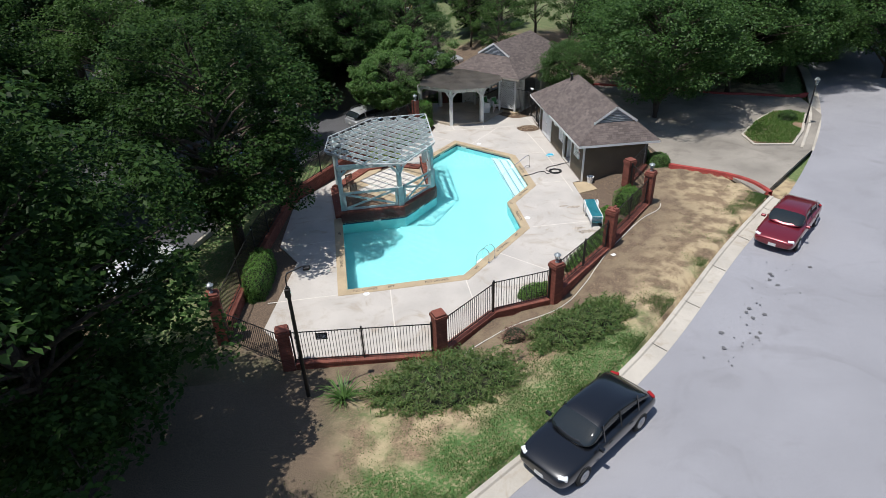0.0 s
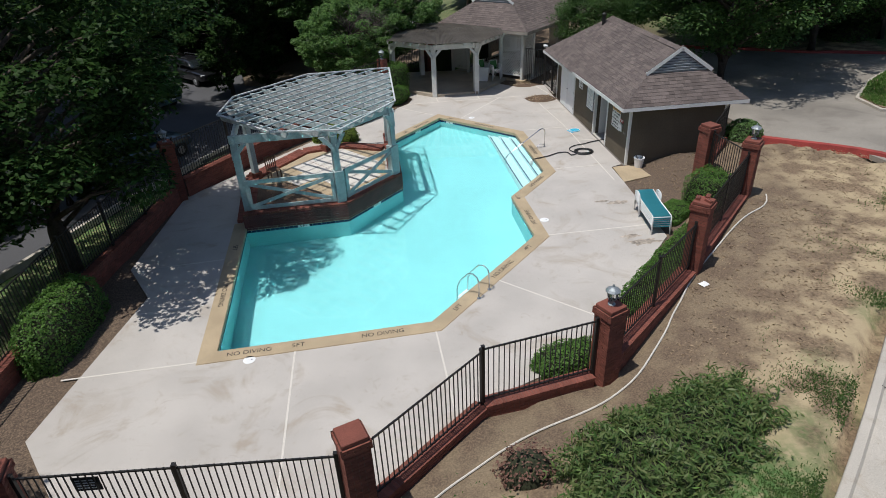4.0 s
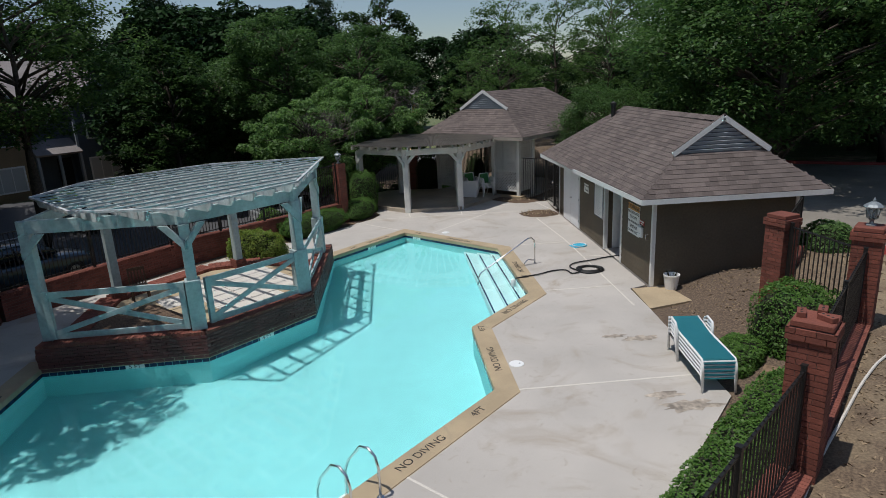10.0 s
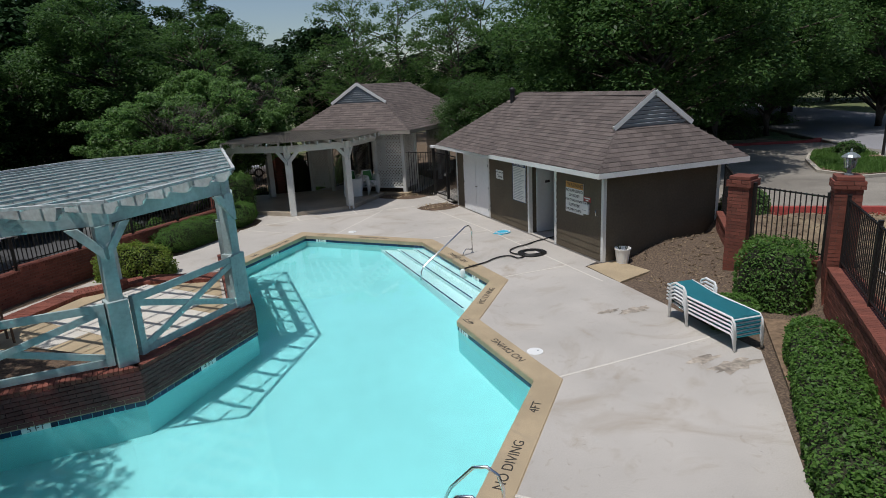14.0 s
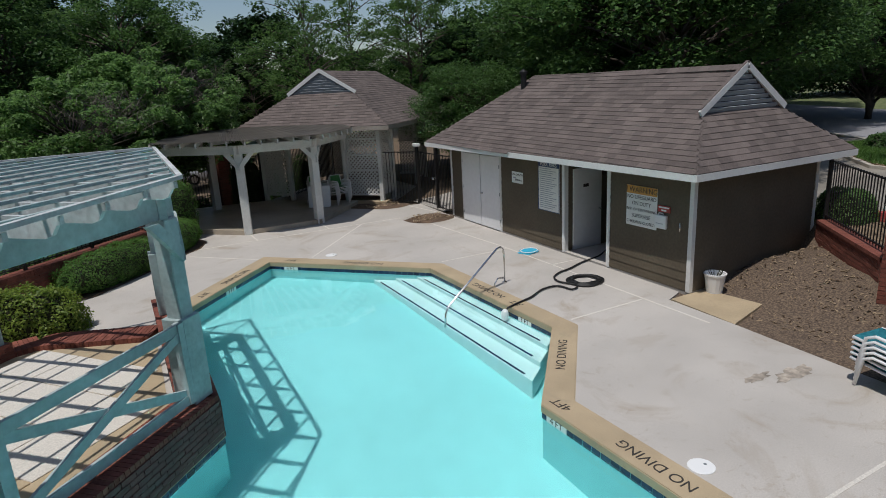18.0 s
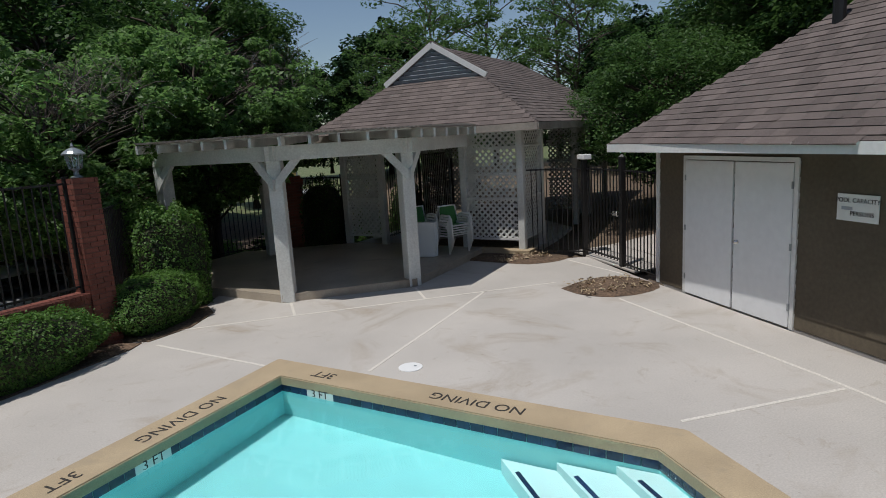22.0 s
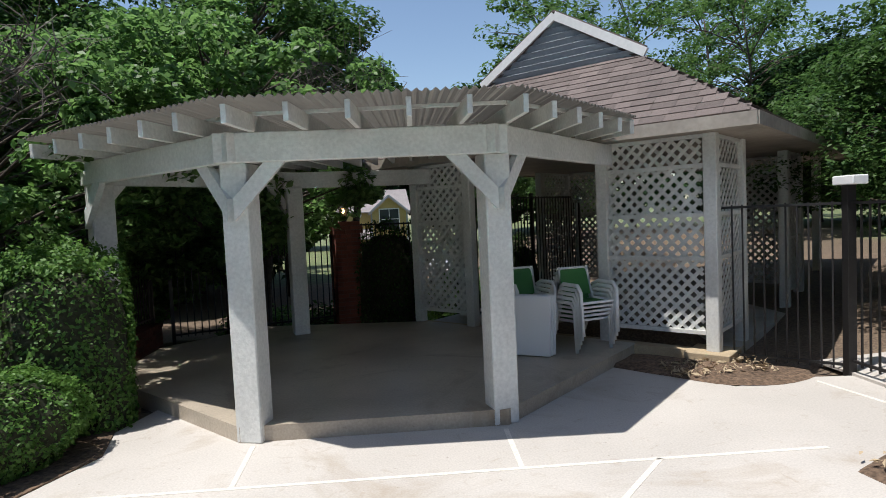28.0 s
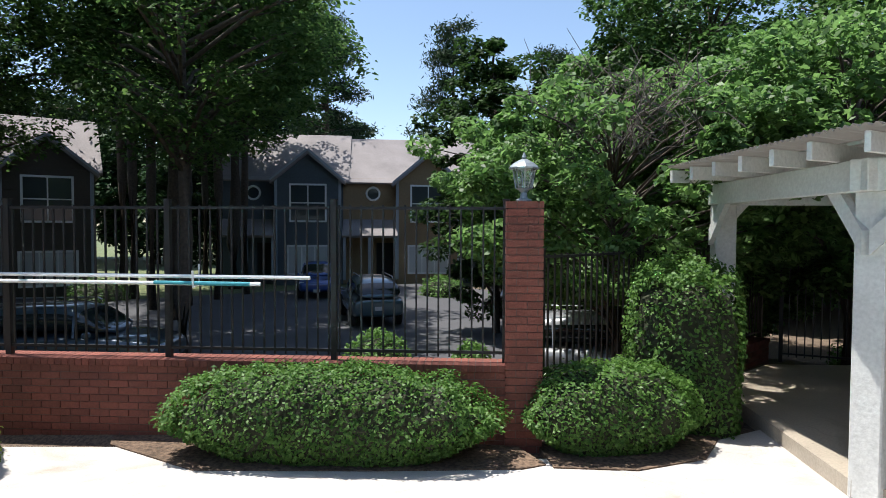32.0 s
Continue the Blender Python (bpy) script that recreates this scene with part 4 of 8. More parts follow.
def flat_brace(parent, o, d, low, high, reach, mat):
    """A flat board that rises from a point on the post to the beam."""
    tip, head = Vector((*(o + d * 0.02), low)), Vector((*(o + d * reach), high))
    side = (head - tip).cross(Vector((*d, 0))).normalized()
    lower = Vector((d.x, d.y, 0)) * 0.16
    bm = bmesh.new()
    corners = [tip, tip + Vector((0, 0, 0.2)), head - lower * 0.6, head + lower * 0.55]
    for z in (-0.035, 0.035):
        bm.faces.new([bm.verts.new(c + side * z) for c in corners])
    bm.verts.ensure_lookup_table()
    for q in range(4):
        r = (q + 1) % 4
        bm.faces.new((bm.verts[q], bm.verts[r], bm.verts[4 + r], bm.verts[4 + q]))
    bmesh.ops.recalc_face_normals(bm, faces=bm.faces)
    part("brace", bm, mat, parent)


PF0, PF1 = Vector((7.95, 49.7, 0)), Vector((11.5, 46.3, 0))
PU = (PF1 - PF0).normalized()
PN = Vector((-PU.y, PU.x, 0))
if PN.y < 0:
    PN = -PN
PL, PD = (PF1 - PF0).length, 5.45
FASCIA = material("taupe_paint", (0.30, 0.265, 0.225), 0.7, grain=14, spread=0.12, patch=0.15, patch_size=0.6)
pavilion = thing("pavilion", "open timber pavilion with lattice walls and shingled roof", "pavilion")


def pv(u, n, z):
    return PF0 + PU * u + PN * n + Vector((0, 0, z))


PEZ, PRZ, PGZ = 2.96, 4.98, 4.14
ov = 0.68
eu0, eu1, en0, en1 = -ov, PL + ov, -ov, PD + ov + 2.2
ru = PL / 2
psl = (PRZ - PEZ) / (ru - eu0)
pg = (PRZ - PGZ) / psl
gn = 0.72
PP = [
    ([pv(eu0, en0, PEZ), pv(eu1, en0, PEZ), pv(ru + pg, gn, PGZ), pv(ru - pg, gn, PGZ)], -PN - Vector((0, 0, 1))),
    ([pv(eu1, en0, PEZ), pv(eu1, en1, PEZ), pv(ru, en1 - 1.9, PRZ), pv(ru, gn - 0.05, PRZ), pv(ru + pg, gn, PGZ)], PU - Vector((0, 0, psl))),
    ([pv(eu0, en1, PEZ), pv(eu0, en0, PEZ), pv(ru - pg, gn, PGZ), pv(ru, gn - 0.05, PRZ), pv(ru, en1 - 1.9, PRZ)], -PU - Vector((0, 0, psl))),
    ([pv(eu1, en1, PEZ), pv(eu0, en1, PEZ), pv(ru, en1 - 1.9, PRZ)], PN - Vector((0, 0, 1))),
]
for pts, down in PP:
    bm = bmesh.new()
    roof_plane(bm, pts)
    roof = part("roof", bm, SHINGLE, pavilion, "brown asphalt shingle roof slope")
    v, f = shingles(pts, down)
    raw("shingle", v, f, SHINGLE, roof, "stuff")
louvre(pavilion, pv(ru - pg, gn + 0.02, PGZ), pv(ru + pg, gn + 0.02, PGZ), pv(ru, gn + 0.02, PRZ), -PN)
for a, b in ((pv(eu0, en0, PEZ - 0.08), pv(eu1, en0, PEZ - 0.08)), (pv(eu1, en0, PEZ - 0.08), pv(eu1, en1, PEZ - 0.08)), (pv(eu0, en0, PEZ - 0.08), pv(eu0, en1, PEZ - 0.08)), (pv(eu0, en1, PEZ - 0.08), pv(eu1, en1, PEZ - 0.08))):
    bm = bmesh.new()
    beam(bm, a, b, 0.04, 0.15)
    part("fascia", bm, FASCIA, pavilion, "taupe fascia board")
bm = bmesh.new()
c = [pv(eu0 + 0.03, en0 + 0.03, 0), pv(eu1 - 0.03, en0 + 0.03, 0), pv(eu1 - 0.03, en1 - 0.03, 0), pv(eu0 + 0.03, en1 - 0.03, 0)]
prism(bm, [(q.x, q.y) for q in c], PEZ - 0.12, PEZ - 0.10)
part("soffit", bm, FASCIA, pavilion)
ang = math.degrees(math.atan2(PU.y, PU.x))


def lattice(parent, a, b, z0, z1, rows, mat, join=None):
    """A framed lattice panel: crossed diagonal laths in bays between rails."""
    a, b = Vector(a), Vector(b)
    d = (b - a).normalized()
    n = Vector((d.y, -d.x, 0))
    L = (b - a).length
    for z in rows:
        bm = bmesh.new()
        beam(bm, a + Vector((0, 0, z)) - d * 0.05, b + Vector((0, 0, z)) + d * 0.05, 0.09, 0.05)
        part("lattice_rail", bm, mat, parent)
    for z_lo, z_hi in zip(rows, rows[1:]):
        H = z_hi - z_lo
        for sign, off in ((1, 0.008), (-1, -0.008)):
            t = -H
            while t < L:
                # a lath rising at 45 degrees, clipped to the bay
                x0, x1 = t, t + H
                lo, hi = max(x0, 0.0), min(x1, L)
                if hi - lo > 0.03:
                    za, zb = z_lo + (lo - x0), z_lo + (hi - x0)
                    if sign < 0:
                        za, zb = z_hi - (lo - x0), z_hi - (hi - x0)
                    one = bmesh.new() if join is None else join
                    beam(one, a + d * lo + n * off + Vector((0, 0, za)), a + d * hi + n * off + Vector((0, 0, zb)), 0.008, 0.048)
                    if join is None:
                        part("lath", one, mat, parent)
                t += 0.15


ROWS_Z = [0.37, 1.3, 1.85, 2.46, 2.82]
for u0, u1 in ((0.05, 1.1), (PL - 1.35, PL - 0.12)):
    lattice(pavilion, pv(u0, 0, 0), pv(u1, 0, 0), 0.3, 2.8, ROWS_Z, WOOD_WHITE)
for u in (0.0, 1.15, PL - 1.42, PL):
    timber_post(pavilion, *pv(u, 0, 0).xy, 0.14, PEZ - 0.1, 0.16, ang, WOOD_WHITE)
far_laths = bmesh.new()
for u in (0.0, PL):
    timber_post(pavilion, *pv(u, PD + 2.1, 0).xy, 0.0, PEZ - 0.1, 0.16, ang, WOOD_WHITE)
for n0, n1 in ((0.1, 1.2), (PD - 1.2, PD - 0.1)):
    for u in (0.0, PL):
        lattice(pavilion, pv(u, n0, 0), pv(u, n1, 0), 0.3, 2.8, ROWS_Z, WOOD_WHITE, far_laths)
for u in (0.0, PL):
    for nn_ in (1.25, PD - 1.25, PD):
        timber_post(pavilion, *pv(u, nn_, 0).xy, 0.0, PEZ - 0.1, 0.16, ang, WOOD_WHITE)
for u0, u1 in ((0.1, 1.2), (PL - 1.2, PL - 0.1)):
    lattice(pavilion, pv(u0, PD, 0), pv(u1, PD, 0), 0.3, 2.8, ROWS_Z, WOOD_WHITE, far_laths)
tagged(part("lath", far_laths, WOOD_WHITE, pavilion), kind="stuff")
bm = bmesh.new()
for u in (PL,):
    box(bm, -0.27, -0.27, -0.1, 0.27, 0.27, 0.15, pose(*pv(u - 0.04, 0.05, 0), 0, 0, ang), bevel=0.01)
part("pier_block", bm, COPING, pavilion, "tan concrete footing under the corner post")
bm = bmesh.new()
beam(bm, pv(-0.05, 0.02, 0.06), pv(PL, 0.02, 0.06), 0.2, 0.16)
part("foot_wall", bm, COPING, pavilion)
c = [pv(-0.2, 0, 0), pv(PL + 0.1, 0, 0), pv(PL + 0.1, PD + 0.2, 0), pv(-0.2, PD + 0.2, 0)]
bm = bmesh.new()
prism(bm, [(q.x, q.y) for q in c], -0.3, 0.05)
tagged(finish("pavilion_floor", bm, CONCRETE), "shaded concrete floor of the pavilion", "floor", kind="structure")

# ---- corrugated roof pergola on its raised slab ----
PSLAB = [(4.78, 45.95), (6.12, 44.6), (8.6, 44.6), (10.58, 46.75), (10.75, 46.98), (8.05, 49.6), (5.2, 50.0), (3.9, 48.6), (3.9, 46.8)]
bm = bmesh.new()
prism(bm, PSLAB, -0.2, 0.15)
SLAB = weather(material("stained_slab", (0.42, 0.36, 0.285), 0.36, grain=40, spread=0.12, patch=0.2, patch_size=1.2, bump=0.1), (0.20, 0.15, 0.10), 0.7, 0.7, (0.15, 0.12, 0.1))
tagged(finish("pergola_slab", bm, SLAB), "raised concrete slab with a rough exposed edge", "slab", kind="structure")
shelter = thing("shelter", "weathered white timber pergola with corrugated plastic roof", "pergola")
POSTS = [(4.1, 46.6), (6.24, 44.7), (8.56, 44.74), (10.4, 47.0), (5.95, 49.1)]
BEAMS = [((4.05, 46.45), (6.18, 44.52)), ((6.18, 44.52), (8.58, 44.56)), ((8.58, 44.56), (10.35, 46.75)), ((5.95, 49.1), (4.1, 46.6)), ((5.95, 49.1), (8.1, 49.5))]
for i, (x, y) in enumerate(POSTS):
    if i == 3:
        continue
    yaw = (42, -14, 14, 0, 20)[i]
    timber_post(shelter, x, y, 0.0 if i in (1, 2) else 0.15, 2.54, 0.25, yaw, WOOD_WHITE)
    # a pair of flat braces on the outer face, meeting in a point below
    out = (Vector((-0.7, -0.7)), Vector((-0.24, -0.97)), Vector((0.24, -0.97)), None, Vector((-0.5, 0.86)))[i]
    for k in ((4, 1), (0, 2), (1, 3), (), (0,))[i]:
        d = (Vector(POSTS[k]) - Vector((x, y))).normalized()
        o = Vector((x, y)) + out * 0.16
        flat_brace(shelter, o, d, 2.02, 2.535, 0.40, WOOD_WHITE)
for a, b in BEAMS:
    bm = bmesh.new()
    u = (Vector(b) - Vector(a)).normalized() * 0.1
    beam(bm, (a[0] - u.x, a[1] - u.y, 2.66), (b[0] + u.x, b[1] + u.y, 2.66), 0.09, 0.26, bevel=0.008)
    part("beam", bm, WOOD_WHITE, shelter)
ROOF_PTS = [(3.85, 45.65), (6.27, 43.85), (8.68, 43.78), (10.3, 45.6)]
roof_edge = [Vector((*p, 2.97)) for p in ROOF_PTS]
back_edge = [Vector((5.3, 50.0, 3.03)), Vector((7.0, 49.4, 3.05)), Vector((8.4, 48.7, 3.07)), Vector((10.3, 46.9, 3.05))]
bm = bmesh.new()
PLASTIC = material("corrugated_plastic", (0.135, 0.12, 0.105), 0.5, grain=5, spread=0.15, patch=0.35, patch_size=0.8)
pn, pl_ = PLASTIC.node_tree.nodes, PLASTIC.node_tree.links
glow_through = pn.new("ShaderNodeBsdfTranslucent")
glow_through.inputs[0].default_value = (0.58, 0.56, 0.52, 1)
blend = pn.new("ShaderNodeMixShader")
blend.inputs[0].default_value = 0.42
pl_.new(pn["Principled BSDF"].outputs[0], blend.inputs[1])
pl_.new(glow_through.outputs[0], blend.inputs[2])
pl_.new(blend.outputs[0], pn["Material Output"].inputs[0])
for s in range(3):
    a0, a1, b0, b1 = roof_edge[s], roof_edge[s + 1], back_edge[s], back_edge[s + 1]
    steps = int((a1 - a0).length / 0.02)
    prev = None
    for i in range(steps + 1):
        k = i / steps
        z = 0.016 * math.cos(i * math.tau * 0.02 / 0.075)
        p, q = a0.lerp(a1, k) + Vector((0, 0, z)), b0.lerp(b1, k) + Vector((0, 0, z))
        cur = [bm.verts.new(p), bm.verts.new(q), bm.verts.new(q - Vector((0, 0, 0.004))), bm.verts.new(p - Vector((0, 0, 0.004)))]
        if prev:
            for m_ in range(4):
                bm.faces.new((prev[m_], cur[m_], cur[(m_ + 1) % 4], prev[(m_ + 1) % 4]))
        prev = cur
part("corrugated_sheet", bm, PLASTIC, shelter, "greyed corrugated plastic sheet")
for s, cnt in ((0, 6), (1, 5), (2, 5)):
    for i in range(cnt + (1 if s == 2 else 0)):
        k = (i + 0.15) / cnt if s else i / cnt
        k = min(k, 0.97)
        p, q = roof_edge[s].lerp(roof_edge[s + 1], k), back_edge[s].lerp(back_edge[s + 1], k)
        bm = bmesh.new()
        e = (q - p).normalized()
        beam(bm, p + e * 0.06 - Vector((0, 0, 0.115)), q - Vector((0, 0, 0.115)), 0.045, 0.15, bevel=0.004)
        part("rafter", bm, WOOD_WHITE, shelter)
for s in range(3):
    for k in (0.12, 0.4, 0.7):
        p, q = roof_edge[s].lerp(back_edge[s], k), roof_edge[s + 1].lerp(back_edge[s + 1], k)
        bm = bmesh.new()
        beam(bm, p - Vector((0, 0, 0.032)), q - Vector((0, 0, 0.032)), 0.04, 0.03)
        part("batten", bm, WOOD_WHITE, shelter)

# paler than the teal paint, for rafters and edge slats
WOOD_TOP = material("pale_grey_paint", (0.52, 0.54, 0.54), 0.8, grain=14, spread=0.15, patch=0.2, patch_size=0.5, bump=0.2)
# face bricks and mortar of the pier, darker than its cap bricks
BRICK_DARK = material("dark_red_brick", (0.12, 0.030, 0.027), 0.6, grain=45, spread=0.2, patch=0.2, patch_size=0.4, bump=0.2, random_tint=0.15)
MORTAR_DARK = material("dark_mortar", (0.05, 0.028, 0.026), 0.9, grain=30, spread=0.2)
# ---- pool pergola on its brick pier ----
PT = 0.52
PIER = [(3.62, 37.85), (3.68, 33.03), (1.65, 30.82), (-1.85, 30.62), (-2.3, 31.2), (-2.5, 35.0), (-0.2, 38.0), (1.6, 38.4)]
pier = thing("pool_pier", "red brick kerb wall that juts into the pool", "pier")
EDGE = [PIER[3], PIER[2], PIER[1], PIER[0]]
for a, b_ in zip(EDGE, EDGE[1:]):
    d = (Vector(b_) - Vector(a)).normalized()
    s_ = Vector((-d.y, d.x))
    bm = bmesh.new()
    p, q = Vector(a) + s_ * 0.235, Vector(b_) + s_ * 0.235
    beam(bm, (*p, (PT - 0.15) / 2), (*q, (PT - 0.15) / 2), 0.47, PT + 0.02)
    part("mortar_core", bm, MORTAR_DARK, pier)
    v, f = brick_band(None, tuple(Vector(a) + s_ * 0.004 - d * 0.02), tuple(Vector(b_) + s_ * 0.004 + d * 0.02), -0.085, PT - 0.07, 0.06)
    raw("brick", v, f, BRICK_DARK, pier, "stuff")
    v, f = [], []
    count = int((q - p).length / 0.075)
    for k_ in range(count):
        c0, c1 = p + d * ((q - p).length * k_ / count + 0.004), p + d * ((q - p).length * (k_ + 1) / count - 0.004)
        k = len(v)
        for c in (c0, c1):
            for side, z in ((-0.25, PT - 0.068), (0.25, PT - 0.068), (0.25, PT), (-0.25, PT)):
                v.append(Vector((*(c + s_ * side), z)))
        f += [(k + 3, k + 2, k + 6, k + 7), (k, k + 3, k + 7, k + 4), (k + 1, k + 5, k + 6, k + 2), (k, k + 1, k + 2, k + 3), (k + 4, k + 7, k + 6, k + 5)]
    raw("cap_brick", v, f, BRICK, pier, "stuff")
# floor of slabs between brick borders, with a planted corner
INNER = [(-1.9, 31.1), (1.3, 31.4), (3.1, 33.2), (3.1, 37.2), (1.2, 38.0), (-0.4, 37.6), (-2.3, 35.0)]
bm = bmesh.new()
prism(bm, INNER, -0.05, 0.012)
tagged(finish("pergola_floor", bm, COPING), "tan concrete floor under the pergola", "floor", kind="structure")
slabs = thing("paving", "tan and pale paving slabs under the pergola", "paving")
ux, uy = Vector((math.cos(radians(40)), math.sin(radians(40)))), Vector((-math.sin(radians(40)), math.cos(radians(40))))
for i_ in range(-5, 6):
    for j_ in range(-5, 6):
        c = Vector((1.0, 34.4)) + ux * i_ * 0.92 + uy * j_ * 0.92
        if all(inside(c.x + dx, c.y + dy, INNER) for dx in (-0.5, 0.5) for dy in (-0.5, 0.5)) and c.x > -0.6 + (34.5 - c.y) * 0.2:
            bm = bmesh.new()
            box(bm, -0.45, -0.45, 0.0, 0.45, 0.45, 0.03, pose(c.x, c.y, 0, 0, 0, 40), bevel=0.006)
            part("slab", bm, JOINT if i_ + 0.5 * j_ > -0.6 else COPING, slabs)
bm = bmesh.new()
prism(bm, [(-1.9, 31.1), (0.9, 31.4), (0.6, 33.0), (-0.8, 34.2), (-2.2, 34.2)], 0.0, 0.06)
tagged(finish("planting_bed", bm, MULCH), "dry mulch bed under the pergola", "bed", kind="structure")
# brick border on the side of the wall, bricks laid on end
border = thing("brick_border", "red brick border along the pergola floor", "border")
for a, b_ in (((-2.3, 35.0), (-0.4, 37.6)), ((-0.4, 37.6), (1.2, 38.0)), ((1.2, 38.0), (3.1, 37.2)), ((-1.9, 31.1), (-2.3, 35.0))):
    a, b_ = Vector(a), Vector(b_)
    d = (b_ - a).normalized()
    s_ = Vector((-d.y, d.x)) * 0.3
    v, f = [], []
    count = int((b_ - a).length / 0.075)
    for k_ in range(count):
        c0, c1 = a.lerp(b_, k_ / count) + d * 0.004, a.lerp(b_, (k_ + 1) / count) - d * 0.004
        up = random.uniform(0.105, 0.112)
        for lo, hi in ((-1.0, -0.36), (-0.34, 0.34), (0.36, 1.0)):
            k = len(v)
            for c in (c0, c1):
                for side, z in ((lo, 0.0), (hi, 0.0), (hi, up), (lo, up)):
                    v.append(Vector((*(c + s_ * side), z)))
            f += [(k + 3, k + 2, k + 6, k + 7), (k, k + 3, k + 7, k + 4), (k + 1, k + 5, k + 6, k + 2), (k, k + 1, k + 2, k + 3), (k + 4, k + 7, k + 6, k + 5)]
    raw("brick", v, f, BRICK, border, "stuff")
for x, y in ((0.6, 37.6), (-2.1, 35.0)):
    p = thing("brick_footing", "square brick footing under a pergola post", "footing", "post footings", pose(x, y, 0.0, 0, 0, 45))
    v, f = ring_bricks(0.36, 0.0, 0.30, [], [])
    raw("brick", v, f, BRICK, p, "stuff")
    bm = bmesh.new()
    box(bm, -0.17, -0.17, 0.0, 0.17, 0.17, 0.285)
    part("mortar_core", bm, MORTAR, p)
# wooden chair left under the pergola
WOOD_BROWN = material("brown_wood", (0.12, 0.065, 0.035), 0.6, grain=18, spread=0.3, bump=0.2)
pc = thing("wooden_chair", "brown wooden chair with a slatted back under the pergola", "chair", at=pose(-1.3, 34.6, 0.06, 0, 0, 30))
bm = bmesh.new()
box(bm, -0.22, -0.22, 0.42, 0.22, 0.22, 0.46, bevel=0.01)
part("seat", bm, WOOD_BROWN, pc)
for x in (-0.2, 0.2):
    for y, top in ((-0.2, 0.42), (0.2, 0.92)):
        bm = bmesh.new()
        beam(bm, (x, y, 0), (x, y + (0.06 if top > 0.5 else 0), top), 0.04, 0.04)
        part("leg", bm, WOOD_BROWN, pc)
for x in (-0.12, -0.04, 0.04, 0.12):
    bm = bmesh.new()
    beam(bm, (x, 0.22, 0.46), (x, 0.255, 0.86), 0.035, 0.015)
    part("back_slat", bm, WOOD_BROWN, pc)
bm = bmesh.new()
beam(bm, (-0.22, 0.255, 0.88), (0.22, 0.255, 0.88), 0.03, 0.09, bevel=0.008)
part("top_rail", bm, WOOD_BROWN, pc)
perg = thing("pool_pergola", "weathered pale teal timber pergola with slatted top", "pergola")
PP_ = [(-1.72, 30.98), (1.46, 31.08), (3.42, 33.12), (3.38, 36.9), (0.6, 37.6), (-2.1, 35.0)]
BT = 3.1
for i, (x, y) in enumerate(PP_):
    timber_post(perg, x, y, PT if i < 4 else 0.28, BT - 0.2, 0.22, (0, 20, 45, 0, 45, 45)[i], WOOD_TEAL)
    out = (Vector((x, y)) - Vector((0.6, 34.3))).normalized()
    for k in (i - 1, (i + 1) % 6):
        flat_brace(perg, Vector((x, y)) + out * 0.15, (Vector(PP_[k]) - Vector((x, y))).normalized(), 2.36, 2.9, 0.42, WOOD_TEAL)
    if i in (1, 2, 3):
        # the foot is boxed in with boards up to the rail
        bm = bmesh.new()
        box(bm, -0.16, -0.16, PT, 0.16, 0.16, 1.66, pose(x, y, 0, 0, 0, (0, 20, 45, 0)[i]), bevel=0.01)
        part("post_boxing", bm, WOOD_TEAL, perg)
for a, b in zip(PP_, PP_[1:] + PP_[:1]):
    bm = bmesh.new()
    u = (Vector(b) - Vector(a)).normalized() * 0.14
    beam(bm, (a[0] - u.x, a[1] - u.y, BT - 0.06), (b[0] + u.x, b[1] + u.y, BT - 0.06), 0.1, 0.28, bevel=0.008)
    part("beam", bm, WOOD_TEAL, perg)
TOP = [(-2.45, 32.6), (-0.4, 30.35), (1.75, 30.0), (3.65, 32.7), (3.65, 37.65), (0.25, 37.5), (-2.3, 34.8)]


def chord(poly, px, py, dx, dy):
    """Where a line crosses an outline: the two end parameters."""
    ts = []
    for (ax, ay), (bx, by) in zip(poly, poly[1:] + poly[:1]):
        ex, ey = bx - ax, by - ay
        den = dx * ey - dy * ex
        if abs(den) < 1e-9:
            continue
        t = ((ax - px) * ey - (ay - py) * ex) / den
        s = ((ax - px) * dy - (ay - py) * dx) / den
        if 0 <= s < 1:
            ts.append(t)
    return (min(ts), max(ts)) if len(ts) >= 2 else None


def shaped_rafter(bm, p, q, z0, z1):
    """A deep board on edge, its tails cut in a step and a slope."""
    d = (q - p).normalized()
    L = (q - p).length
    w = Vector((-d.y, d.x)) * 0.021
    h = z1 - z0
    prof = [(0, z1), (0, z1 - 0.35 * h), (0.05, z1 - 0.4 * h), (0.12, z1 - 0.85 * h), (0.2, z0), (L - 0.2, z0), (L - 0.12, z1 - 0.85 * h), (L - 0.05, z1 - 0.4 * h), (L, z1 - 0.35 * h), (L, z1)]
    rows = [[bm.verts.new((*(p + d * x + w * k), z)) for x, z in prof] for k in (-1, 1)]
    n = len(prof)
    for r in rows:
        bm.faces.new(r)
    for k in range(n):
        j = (k + 1) % n
        bm.faces.new((rows[0][k], rows[0][j], rows[1][j], rows[1][k]))
    bmesh.ops.recalc_face_normals(bm, faces=bm.faces)


